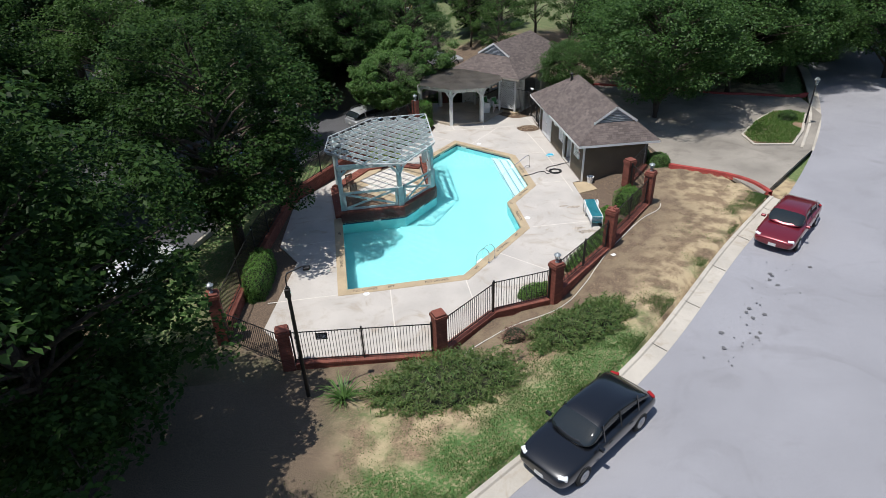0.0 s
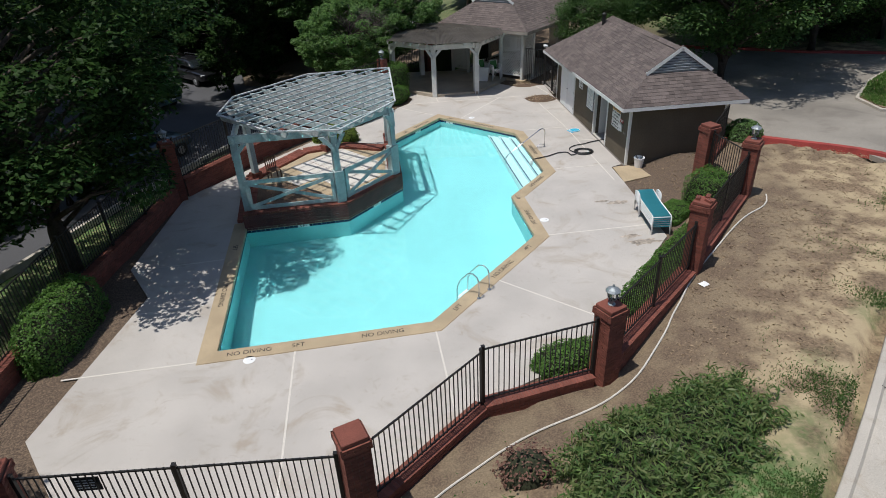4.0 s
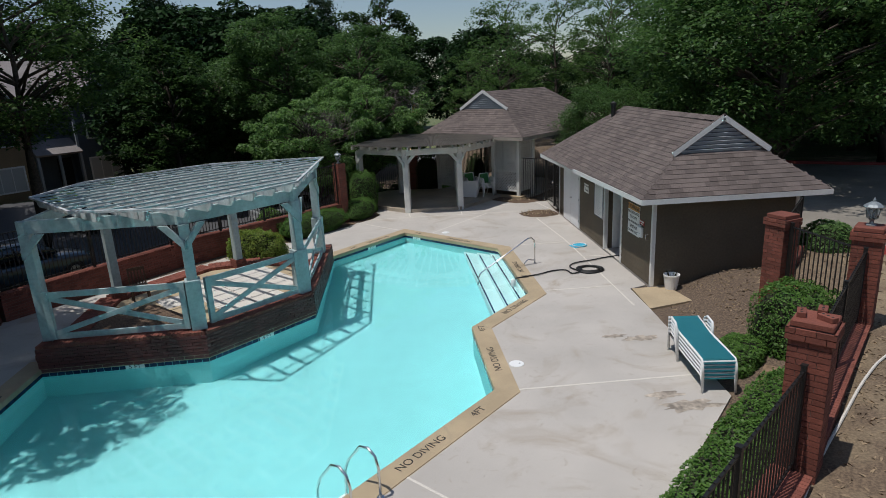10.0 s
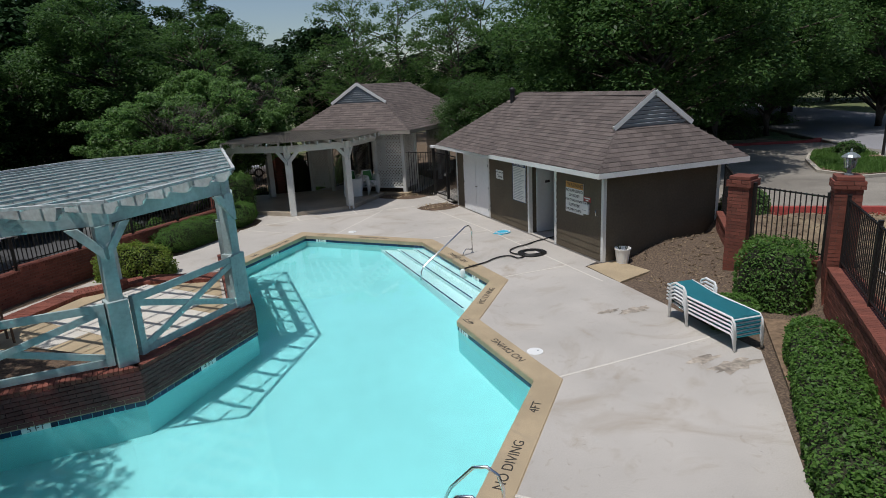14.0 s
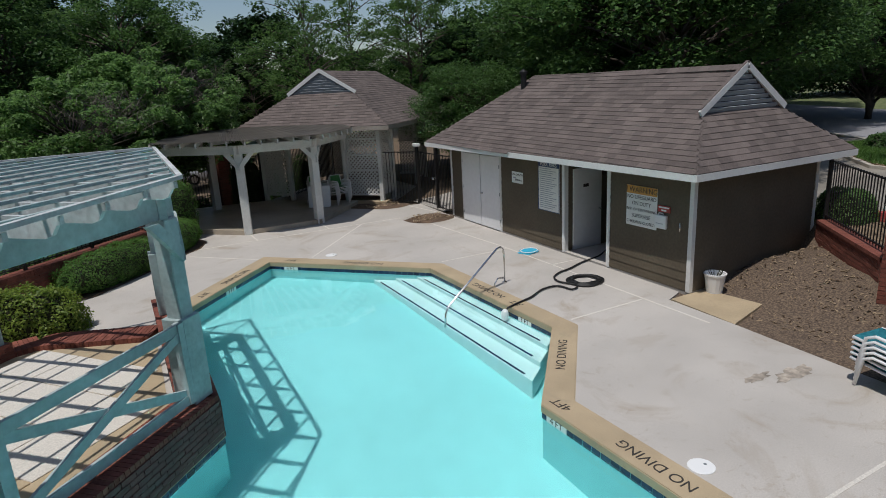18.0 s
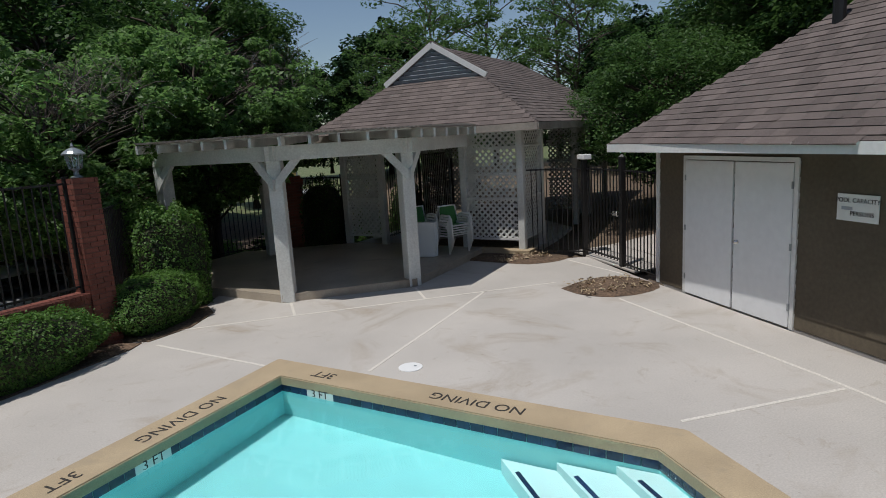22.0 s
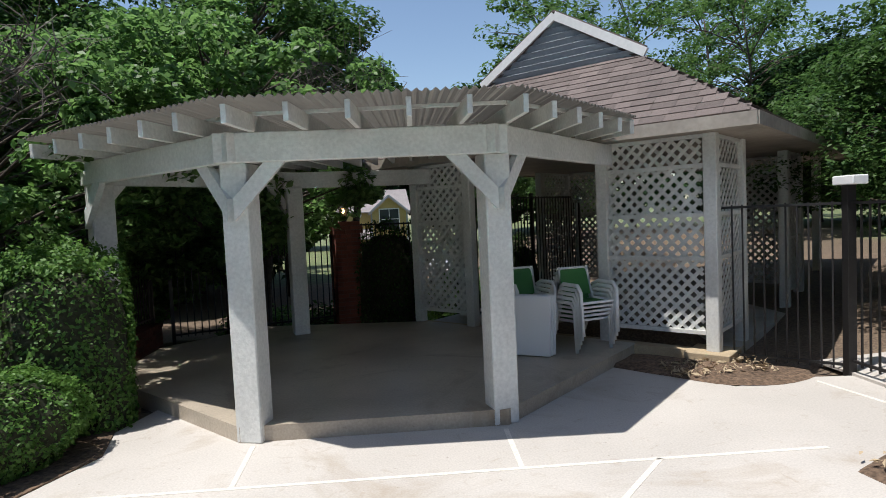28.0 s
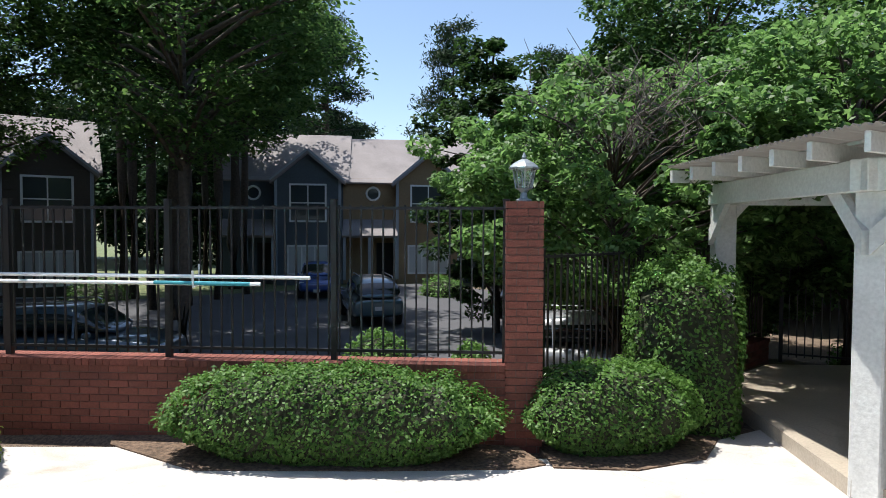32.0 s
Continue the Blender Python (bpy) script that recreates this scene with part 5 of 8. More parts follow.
RA = radians(136)
rd, rs = Vector((math.cos(RA), math.sin(RA))), Vector((-math.sin(RA), math.cos(RA)))
mid = Vector((0.7, 33.8))
for i in range(-10, 11):
    o = mid + rs * i * 0.58
    c = chord(TOP, o.x, o.y, rd.x, rd.y)
    if c and c[1] - c[0] > 0.55:
        bm = bmesh.new()
        p, q = o + rd * c[0], o + rd * c[1]
        shaped_rafter(bm, p, q, BT + 0.075, BT + 0.275)
        part("rafter", bm, WOOD_TOP, perg)
for i in range(-14, 15):
    o = mid + rd * i * 0.5
    c = chord(TOP, o.x, o.y, rs.x, rs.y)
    if c and c[1] - c[0] > 0.4:
        bm = bmesh.new()
        p, q = o + rs * c[0], o + rs * c[1]
        beam(bm, (*p, BT + 0.295), (*q, BT + 0.295), 0.045, 0.04, bevel=0.004)
        part("slat", bm, WOOD_TEAL, perg)


for a, b_ in zip(TOP, TOP[1:] + TOP[:1]):
    bm = bmesh.new()
    beam(bm, (*a, BT + 0.315), (*b_, BT + 0.315), 0.06, 0.045)
    part("edge_slat", bm, WOOD_TOP, perg)


def cross_rail(parent, a, b, z0, z1, mat):
    a, b = Vector((*a, 0)), Vector((*b, 0))
    d = (b - a).normalized()
    for z in (z0 + 0.06, z1 - 0.05):
        bm = bmesh.new()
        beam(bm, a + Vector((0, 0, z)), b + Vector((0, 0, z)), 0.05, 0.13, bevel=0.004)
        part("rail", bm, mat, parent)
    for p, q in ((z0 + 0.1, z1 - 0.1), (z1 - 0.1, z0 + 0.1)):
        bm = bmesh.new()
        s = Vector((d.y, -d.x, 0)) * (0.012 if p < q else -0.012)
        beam(bm, a + s + Vector((0, 0, p)), b + s + Vector((0, 0, q)), 0.04, 0.11, up=Vector((0, 0, 1)))
        part("cross_brace", bm, mat, parent)
    for e in (a + d * 0.05, b - d * 0.05):
        bm = bmesh.new()
        box(bm, -0.06, -0.05, z0, 0.06, 0.05, z1 + 0.02, Matrix.Translation(e) @ Matrix.Rotation(math.atan2(d.y, d.x), 4, "Z"))
        part("rail_post", bm, mat, parent)


cross_rail(perg, (-1.6, 30.86), (1.3, 30.98), PT + 0.05, 1.62, WOOD_TEAL)
cross_rail(perg, (1.68, 31.2), (3.4, 32.95), PT + 0.05, 1.62, WOOD_TEAL)
cross_rail(perg, (3.5, 33.25), (3.48, 36.8), PT + 0.05, 1.62, WOOD_TEAL)

# ---- plants ----
rng = np.random.default_rng(7)


def leaf_cloud(name, centres, normals, size, mat, jitter=0.7, aspect=0.55):
    """Many small pointed leaves, one rhombus each, as one mesh."""
    n = len(centres)
    nr = normals + rng.normal(0, jitter, (n, 3))
    nr /= np.linalg.norm(nr, axis=1)[:, None] + 1e-9
    t = np.cross(nr, rng.normal(0, 1, (n, 3)))
    t /= np.linalg.norm(t, axis=1)[:, None] + 1e-9
    b = np.cross(nr, t)
    s = (size * rng.uniform(0.6, 1.35, n))[:, None]
    droop = nr * s * 0.12
    v = np.stack([centres - t * s * 0.5 - droop, centres + b * s * 0.5 * aspect, centres + t * s * 0.5 - droop, centres - b * s * 0.5 * aspect], 1).reshape(-1, 3)
    me = bpy.data.meshes.new(name)
    me.vertices.add(4 * n)
    me.vertices.foreach_set("co", v.ravel())
    me.loops.add(4 * n)
    me.loops.foreach_set("vertex_index", np.arange(4 * n))
    me.polygons.add(n)
    me.polygons.foreach_set("loop_start", np.arange(0, 4 * n, 4))
    me.polygons.foreach_set("loop_total", np.full(n, 4))
    me.update(calc_edges=True)
    me.materials.append(mat)
    return me


def sphere_points(n):
    p = rng.normal(0, 1, (n, 3))
    return p / np.linalg.norm(p, axis=1)[:, None]


def tree(label, h, r, bare, clumps, per, leaf, mat, trunk_r=0.2, flat=0.62, layered=False, cone=0.0, category="tree", puff=(0.16, 0.30), twigs=0):
    """A tapered trunk with limbs that reach to leaf clumps; the crown's outline is uneven and has gaps."""
    p = thing("tree", label, category, "trees")
    bm = bmesh.new()
    top = Vector((rng.uniform(-0.3, 0.3), rng.uniform(-0.3, 0.3), h * 0.9))
    pts = [Vector((0, 0, -0.4))] + [Vector((rng.normal(0, 0.03 * h * k), rng.normal(0, 0.03 * h * k), h * 0.9 * k)) for k in (0.15, 0.3, 0.5, 0.7)] + [top]
    tube(bm, pts, [trunk_r * 1.35, trunk_r, trunk_r * 0.85, trunk_r * 0.6, trunk_r * 0.38, trunk_r * 0.12], 8)
    cz, ch = h * (1 + bare) / 2, h * (1 - bare) / 2
    cents, norms = [], []
    for i in range(clumps):
        d = sphere_points(1)[0]
        k = rng.uniform(0.45, 1.0) ** 0.5
        z = cz + d[2] * ch * k
        rr = r * k
        if cone:
            rr *= 1 - cone * (z - h * bare) / (h * (1 - bare))
        c = np.array([d[0] * rr, d[1] * rr, z])
        c[:2] *= rng.uniform(0.8, 1.15)
        if i % 3 == 0:
            zz = max(0.12 * h, min(h * 0.85, z - 0.35 * r))
            k0 = zz / (h * 0.9)
            j = min(4, int(k0 * 5))
            o = pts[j + 1] if j + 1 < len(pts) else top
            o = Vector((o.x, o.y, zz))
            e = Vector(c)
            m1 = o.lerp(e, 0.5) + Vector((0, 0, 0.06 * r))
            tube(bm, [o, m1, e], [trunk_r * 0.4 * (1 - k0 * 0.6), trunk_r * 0.22, trunk_r * 0.05], 5)
        if twigs and (Vector(c) - Vector((0.42 * r, -0.5 * r, h * 0.78))).length < 0.34 * r:
            continue
        cr = r * rng.uniform(*puff)
        q = sphere_points(per) * (rng.uniform(0.35, 1.0, (per, 1)) ** 0.5) * cr
        q[:, 2] *= flat
        cents.append(c + q)
        nn_ = q / (np.linalg.norm(q, axis=1)[:, None] + 1e-9) * 0.6
        nn_[:, 2] += 1.5
        norms.append(nn_)
    part("trunk", bm, BARK, p, smooth=True)
    if twigs:
        # a bare grey patch of fine dead wood at the top
        bm = bmesh.new()
        root = Vector((0.3 * r, -0.38 * r, h * 0.66))
        for i in range(twigs):
            a, k = rng.uniform(0, math.tau), rng.uniform(0.1, 0.75)
            b_ = root + Vector((rng.normal(0, 0.22 * r), rng.normal(0, 0.22 * r), rng.uniform(0.0, 0.2 * h)))
            e = b_ + Vector((math.cos(a) * k, math.sin(a) * k, rng.uniform(0.05, 0.5)))
            tube(bm, [b_, b_.lerp(e, 0.5) + Vector((rng.normal(0, 0.05), rng.normal(0, 0.05), 0.06)), e], [0.009, 0.006, 0.003], 3, cap=False)
        tagged(part("dead_twig", bm, DEAD_WOOD, p), "fine bare grey twigs", kind="stuff")
    me = leaf_cloud("crown", np.concatenate(cents), np.concatenate(norms), leaf, mat, 0.95 if layered else 0.6)
    ob = new("crown", me)
    ob.parent = p
    return p


DEAD_WOOD = material("dead_grey_wood", (0.12, 0.10, 0.085), 0.9, grain=30, spread=0.2)


def pine(label, h, r, mat):
    p = thing("tree", label, "pine tree", "trees")
    bm = bmesh.new()
    tube(bm, [(0, 0, -0.5), (0.05, 0, h * 0.3), (-0.1, 0.1, h * 0.65), (0, 0, h * 0.97)], [0.26, 0.2, 0.13, 0.03], 8)
    cents, norms = [], []
    for i in range(44):
        k = rng.uniform(0.0, 1.0)
        z = h * (0.45 + 0.53 * k)
        a = rng.uniform(0, math.tau)
        L = r * (1.05 - 0.8 * k) * rng.uniform(0.6, 1.1)
        e = Vector((math.cos(a) * L, math.sin(a) * L, z + rng.uniform(-0.3, 0.5)))
        tube(bm, [(0, 0, z), tuple(Vector((0, 0, z)).lerp(e, 0.6)), tuple(e)], [0.05, 0.03, 0.01], 4)
        for kk in (0.55, 0.8, 1.0):
            c = np.array(Vector((0, 0, z)).lerp(e, kk))
            q = rng.normal(0, 1, (70, 3)) * np.array([0.42, 0.42, 0.2])
            cents.append(c + q)
            norms.append(rng.normal(0, 1, (70, 3)))
    part("trunk", bm, BARK, p, smooth=True)
    ob = new("crown", leaf_cloud("crown", np.concatenate(cents), np.concatenate(norms), 0.36, mat, 0.6, 0.22))
    ob.parent = p
    return p


def put(template, spots):
    """The template goes to the first spot, copies to the others: x, y, size, turn."""
    for i, (x, y, s, a) in enumerate(spots):
        z = ground_height(x, y) if -60 < x < 70 and y < 100 else -0.5
        m = pose(x, y, z, 0, 0, a) @ Matrix.Diagonal((s, s, s, 1))
        if i == 0:
            first = m
        else:
            c = template.copy()
            made = {template: c}
            scene.collection.objects.link(c)
            for o in template.children:
                d = o.copy()
                scene.collection.objects.link(d)
                d.parent = c
                made[o] = d
            c.matrix_basis = m
    template.matrix_basis = first


put(tree("tall broad dark green shade tree beside the fence", 13, 4.8, 0.15, 200, 240, 0.2, LEAF_DARK, 0.28, puff=(0.12, 0.26)),
    [(-7.2, 29.4, 0.97, 140), (-13.0, 18.0, 1.0, 60), (-9.2, 13.9, 0.95, 200), (-20.0, 34.0, 1.1, 300), (-20.5, 18.5, 1.15, 30),
     (-26, 30, 1.1, 10)])
put(tree("light green dogwood with layered leaves over the shelter", 5.5, 3.0, 0.25, 260, 200, 0.125, LEAF_LIGHT, 0.10, layered=True, puff=(0.08, 0.17), twigs=330),
    [(1.9, 47.6, 1.0, 0), (4.3, 51.0, 1.15, 70), (1.6, 51.2, 1.05, 190)])
put(tree("dense dark green shade tree over the drive", 9.5, 5.2, 0.2, 220, 230, 0.18, LEAF_MID, 0.24, puff=(0.11, 0.25)),
    [(20.5, 40.8, 1.0, 0), (16.2, 47.6, 0.5, 130), (26.5, 52, 0.95, 170), (30.5, 50, 0.9, 80), (23.4, 47.2, 1.1, 20), (28.4, 45.1, 1.05, 240), (33.5, 53.0, 1.1, 50), (34.2, 46.9, 0.85, 300), (31, 58, 1.1, 20), (38, 60, 1.2, 200), (44, 54, 1.3, 100), (42.5, 46.0, 1.1, 30), (52, 60, 1.3, 70)])
put(tree("airy light green tree behind the pavilion", 10.8, 3.5, 0.2, 105, 80, 0.19, LEAF_TALL, 0.14, puff=(0.1, 0.2)),
    [(14.0, 63.5, 1.0, 100), (2.5, 67.0, 0.95, 200), (18.5, 67.0, 1.05, 290), (12.0, 70.0, 0.7, 20), (2.5, 62.5, 1.0, 150), (24.0, 70, 1.2, 60), (29, 75, 1.3, 220), (20.5, 61.0, 0.85, 120), (12.5, 57.5, 0.75, 80)])
put(tree("tall dark green oak behind the shelter", 10.6, 3.7, 0.34, 170, 230, 0.15, LEAF_MID, 0.2, puff=(0.12, 0.24)),
    [(4.1, 54.6, 0.95, 0), (-0.6, 55.4, 1.05, 120), (-4.6, 56.6, 0.82, 40)])
put(tree("tall dark oak with a rounded crown", 15.5, 3.9, 0.3, 120, 150, 0.3, LEAF_DARK, 0.26),
    [(4.6, 79.0, 1.0, 0)])
put(pine("tall pine with a high thin crown", 17, 3.2, LEAF_PINE),
    [(-19.5, 46.0, 1.0, 0), (-21.5, 49.5, 1.1, 60), (-20.0, 47.6, 1.05, 120), (-24.5, 46.5, 1.15, 170), (-23.0, 51.5, 1.0, 230), (-33, 37, 1.1, 20), (-29, 47, 1.2, 80), (-30.5, 52, 1.1, 130),
     (-22, 75, 1.0, 30), (-30, 72, 1.2, 200), (-15, 78, 1.0, 90), (-1, 82, 0.9, 10), (-33, 62, 1.15, 20)])
# the copy at (-11.8, 9.8) is added out of view to shade the bank
put(tree("very tall dark shade tree with a high crown", 19, 6.4, 0.42, 150, 200, 0.25, LEAF_TALL, 0.36, puff=(0.12, 0.26)),
    [(-9.0, 44.0, 0.7, 70), (-10.5, 37.0, 0.6, 30), (-14.5, 39.5, 0.68, 220), (-11.8, 9.8, 0.9, 20), (-16.3, 46.0, 1.0, 0), (-31.0, 35.5, 1.0, 100), (-27.0, 52.5, 1.05, 40)])
put(tree("dark upright holly tree beside the townhouse", 8.4, 2.1, 0.08, 130, 150, 0.17, LEAF_DARK, 0.14, puff=(0.12, 0.26)),
    [(-6.4, 53.2, 1.2, 0), (-4.3, 54.6, 0.85, 90)])
FAR = tree("distant dark wood edge tree", 14, 6.0, 0.05, 125, 110, 0.55, LEAF_WOOD, 0.25)
spots = []
for k in range(74):
    a = k / 74 * math.tau
    d = 62 + 22 * random.random()
    x, y = 6 + d * math.cos(a), 40 + d * math.sin(a)
    bearing = math.degrees(math.atan2(-(x - 7.6), y - 39))
    if 40 < bearing < 52 or -8 < bearing < 12:
        continue
    s = random.uniform(0.85, 1.25)
    if -45 <= bearing <= 12:
        s *= 0.62
    spots.append((x, y, s, random.uniform(0, 360)))
spots += [(-6, 63.5, 0.85, 10), (-2.0, 66.5, 0.9, 90), (-0.8, 70.0, 0.85, 200), (-9.5, 70, 1.0, 120), (-4.5, 73, 1.0, 250), (-13.5, 74.5, 1.0, 20), (-16, 81, 1.1, 40), (-34.5, 32.0, 1.0, 30), (-36, 55, 0.8, 20), (-38, 38, 0.9, 70), (-30, 32, 0.9, 10), (-28, 24, 0.9, 300), (-6.5, 62.5, 0.6, 200), (-12, 66, 0.7, 10), (-2.5, 70, 0.75, 50), (14, 76, 0.72, 40), (5, 113, 0.95, 20), (-4, 112, 1.0, 70), (13, 113, 0.92, 140), (27, 66, 0.6, 20), (33, 66, 0.62, 80), (39, 69, 0.66, 150), (46, 66, 0.7, 220), (53, 68, 0.75, 300), (24, 62, 0.5, 40)]
put(FAR, spots)


def bush(name, label, cx, cy, z, sx, sy, sz, yaw, leaf, mat, count, square=4.0, group="hedges", category="bush", rough=0.06, tuck=0.0, aspect=0.6):
    """A clipped bush: leaves over a rounded block, with a solid near-black core behind them."""
    p = thing(name, label, category, group, pose(cx, cy, z, 0, 0, yaw))
    d = sphere_points(count)
    d[:, 2] = np.abs(d[:, 2]) * 1.0 - 0.12
    k = (np.abs(d[:, 0]) ** square + np.abs(d[:, 1]) ** square + np.abs(d[:, 2]) ** square) ** (-1 / square)
    q = d * k[:, None]
    lump = np.array([noise.noise((v[0] * 2.2 * sx + cx, v[1] * 2.2 * sy + cy, v[2] * 2)) for v in q])
    q = q * (1 + rough * 2 * lump + rng.normal(0, rough * 0.4, count))[:, None]
    q *= np.array([sx / 2, sy / 2, sz])
    q[:, :2] *= (1 - tuck * np.clip(1 - 2.4 * q[:, 2] / sz, 0, 1))[:, None]
    nn_ = d * np.array([1 / sx, 1 / sy, 1 / sz])
    nn_ /= np.linalg.norm(nn_, axis=1)[:, None]
    nn_[:, 2] += 0.3
    ob = new("foliage", leaf_cloud("foliage", q, nn_, leaf, mat, 0.55 if aspect > 0.5 else 1.1, aspect))
    ob.parent = p
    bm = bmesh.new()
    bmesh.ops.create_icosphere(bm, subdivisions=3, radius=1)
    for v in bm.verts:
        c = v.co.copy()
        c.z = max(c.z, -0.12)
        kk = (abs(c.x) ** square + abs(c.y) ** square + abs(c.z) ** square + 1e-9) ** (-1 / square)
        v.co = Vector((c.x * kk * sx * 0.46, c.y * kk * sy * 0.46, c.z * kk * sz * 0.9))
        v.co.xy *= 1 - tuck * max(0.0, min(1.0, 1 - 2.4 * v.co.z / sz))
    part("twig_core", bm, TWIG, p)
    return p


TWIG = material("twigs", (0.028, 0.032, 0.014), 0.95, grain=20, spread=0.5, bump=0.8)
bush("hedge", "long rounded clipped green hedge by the brick wall", 2.52, 41.77, 0.0, 3.3, 1.0, 0.85, 46, 0.042, LEAF_HEDGE, 21000, 3.2, tuck=0.42)
bush("hedge", "rounded clipped green hedge beside the brick pillar", 4.12, 44.1, 0.0, 1.85, 1.05, 0.84, 58, 0.042, LEAF_HEDGE, 12000, 3.0, tuck=0.42)
bush("hedge", "tall square clipped shrub by the shelter", 4.2, 45.45, 0.0, 1.2, 1.15, 1.74, 30, 0.05, LEAF_HEDGE, 13000, 6.0, rough=0.07, tuck=0.1)
bush("hedge", "yellow-green clipped shrub behind the pergola", 0.95, 38.75, 0.0, 2.0, 0.85, 0.9, -14, 0.055, LEAF_YELLOW, 11000, 3.2, rough=0.1)
bush("hedge", "tall clipped green hedge on the shaded side of the deck", -5.55, 25.2, -0.05, 1.1, 3.0, 1.35, -5, 0.07, LEAF_HEDGE, 9000, 4)
bush("hedge", "clipped square green shrub beside the loungers", 13.85, 29.0, 0.0, 1.4, 1.4, 1.3, 30, 0.06, LEAF_HEDGE, 8000, 5)
bush("hedge", "low clipped green hedge along the brick wall", 10.85, 25.45, -0.05, 5.4, 0.95, 0.62, 44, 0.06, LEAF_HEDGE, 17000, 5)
bush("hedge", "low green hedge behind the loungers", 12.5, 28.75, -0.05, 1.7, 0.9, 0.4, 40, 0.06, LEAF_HEDGE, 5000, 3)
bush("hedge", "low green hedge by the corner pillar", 6.9, 22.1, -0.05, 1.7, 0.8, 0.55, 10, 0.06, LEAF_HEDGE, 4500, 4)
bush("hedge", "light green shrub at the hut corner outside the fence", 17.2, 32.9, 0.8, 1.3, 1.1, 0.75, 0, 0.07, LEAF_LIGHT, 4000, 2.6)
bush("hedge", "light green shrub at the hut corner", 16.6, 34.2, 0.7, 1.0, 1.1, 0.85, 0, 0.07, LEAF_LIGHT, 3500, 2.6)
for x, y, s, top in ((0.34, 43.85, 1.2, 1.05), (1.18, 44.9, 0.85, 0.86)):
    bush("round_bush", "small ball-clipped green bush beyond the fence", x, y, -0.35, s, s * 0.95, top, 0, 0.06, LEAF_HEDGE, 3500, 2.2)
bush("juniper", "sprawling spiky juniper on the bank", 2.2, 16.45, 0.45, 5.2, 2.7, 0.75, 8, 0.17, LEAF_JUNIPER, 22000, 2.3, "junipers", "shrub", 0.24, aspect=0.2)
bush("juniper", "sprawling spiky juniper by the fence corner", 7.8, 18.75, 0.5, 4.4, 2.0, 0.75, 25, 0.17, LEAF_JUNIPER, 18000, 2.3, "junipers", "shrub", 0.24, aspect=0.2)
bush("shrub", "small bare reddish shrub", 5.1, 18.9, 0.3, 1.0, 0.9, 0.6, 0, 0.07, material("red_leaves", (0.14, 0.07, 0.05), 0.8, grain=20, spread=0.3), 900, 2, "junipers", "shrub", 0.25)
bush("shrub", "low green shrub on the traffic island", 28.9, 38.2, 1.0, 1.5, 1.1, 0.55, 30, 0.09, LEAF_MID, 2500, 2, "island plants", "shrub", 0.15)
for i, (x, y, sx, sz) in enumerate(((-9.6, 60.2, 2.2, 0.9), (-12.5, 60.8, 2.6, 1.3), (-16.0, 59.0, 2.4, 1.2), (-14, 62.5, 2.8, 1.5), (-7.4, 59.0, 1.6, 0.8), (-25.0, 45.0, 3.2, 1.2), (37, 52.5, 3.5, 1.2), (32.5, 47.8, 3.0, 1.0), (41.5, 53.0, 3.5, 1.2), (6.0, 52.5, 2.2, 1.3), (3.8, 56.0, 2.4, 1.0), (7.5, 55.5, 2.0, 1.1), (9.0, 53.5, 1.6, 1.5))):
    bush("shrub", "green garden shrub in a bed", x, y, ground_height(x, y) - 0.05, sx, sx * 0.8, sz, 0, 0.13, LEAF_MID if i % 2 else LEAF_HEDGE, 2600, 2.4, "bed shrubs", "shrub", 0.14)
# sword-leaved plant on the bank
p = thing("daylily", "clump of arching green sword leaves", "plant", at=pose(-1.55, 16.45, ground_height(-1.55, 16.45) - 0.02) @ Matrix.Scale(1.35, 4))
bm = bmesh.new()
for i in range(90):
    a, L = random.uniform(0, math.tau), random.uniform(0.45, 0.75)
    w = 0.02
    d, s = Vector((math.cos(a), math.sin(a), 0)), Vector((-math.sin(a), math.cos(a), 0))
    rise = random.uniform(0.35, 0.8)
    prev = None
    for k in (0, 0.35, 0.7, 1.0):
        c = d * L * k + Vector((0, 0, rise * (k - 0.62 * k * k) * 1.6))
        e = [bm.verts.new(c + s * w * (1.05 - k)), bm.verts.new(c - s * w * (1.05 - k))]
        if prev:
            bm.faces.new((prev[0], prev[1], e[1], e[0]))
        prev = e
part("leaf_clump", bm, LEAF_LIGHT, p)


def grass_patch(count, spots_fn, z_off, height, mat, label):
    c = []
    while len(c) < count:
        q = spots_fn()
        if q is not None:
            c.append(q)
    c = np.array(c)
    n = len(c)
    a = rng.uniform(0, math.tau, n)
    s = np.stack([np.cos(a), np.sin(a), 0 * a], 1) * 0.016
    lean = rng.normal(0, 0.5, (n, 2)) * height
    tip = c + np.concatenate([lean, (height * rng.uniform(0.5, 1.2, n))[:, None]], 1)
    v = np.stack([c - s, c + s, tip], 1).reshape(-1, 3)
    me = bpy.data.meshes.new("grass")
    me.from_pydata(v.tolist(), [], np.arange(3 * n).reshape(-1, 3).tolist())
    me.materials.append(mat)
    return tagged(new("grass", me), label, "grass", kind="stuff")


def verge():
    k = random.uniform(0.5, len(KERB_LINE) - 1.001)
    i = int(k)
    if i == 0:
        return None
    (ax, ay), (bx, by) = KERB_LINE[i], KERB_LINE[i + 1]
    t = k - i
    L = math.hypot(bx - ax, by - ay)
    reach = 2.9 if i < 3 else 1.5
    d = 0.2 + abs(random.gauss(0, 0.5)) * reach
    x, y = ax + (bx - ax) * t - (by - ay) / L * d, ay + (by - ay) * t + (bx - ax) / L * d
    if inside(x, y, GARDEN) or noise.noise((x * 0.7, y * 0.7, 3)) < random.gauss(-0.1, 0.18) or (i >= 3 and noise.noise((x * 0.5, y * 0.5, 7)) < random.gauss(0.12, 0.15)):
        return None
    return (x, y, ground_height(x, y) - 0.01)


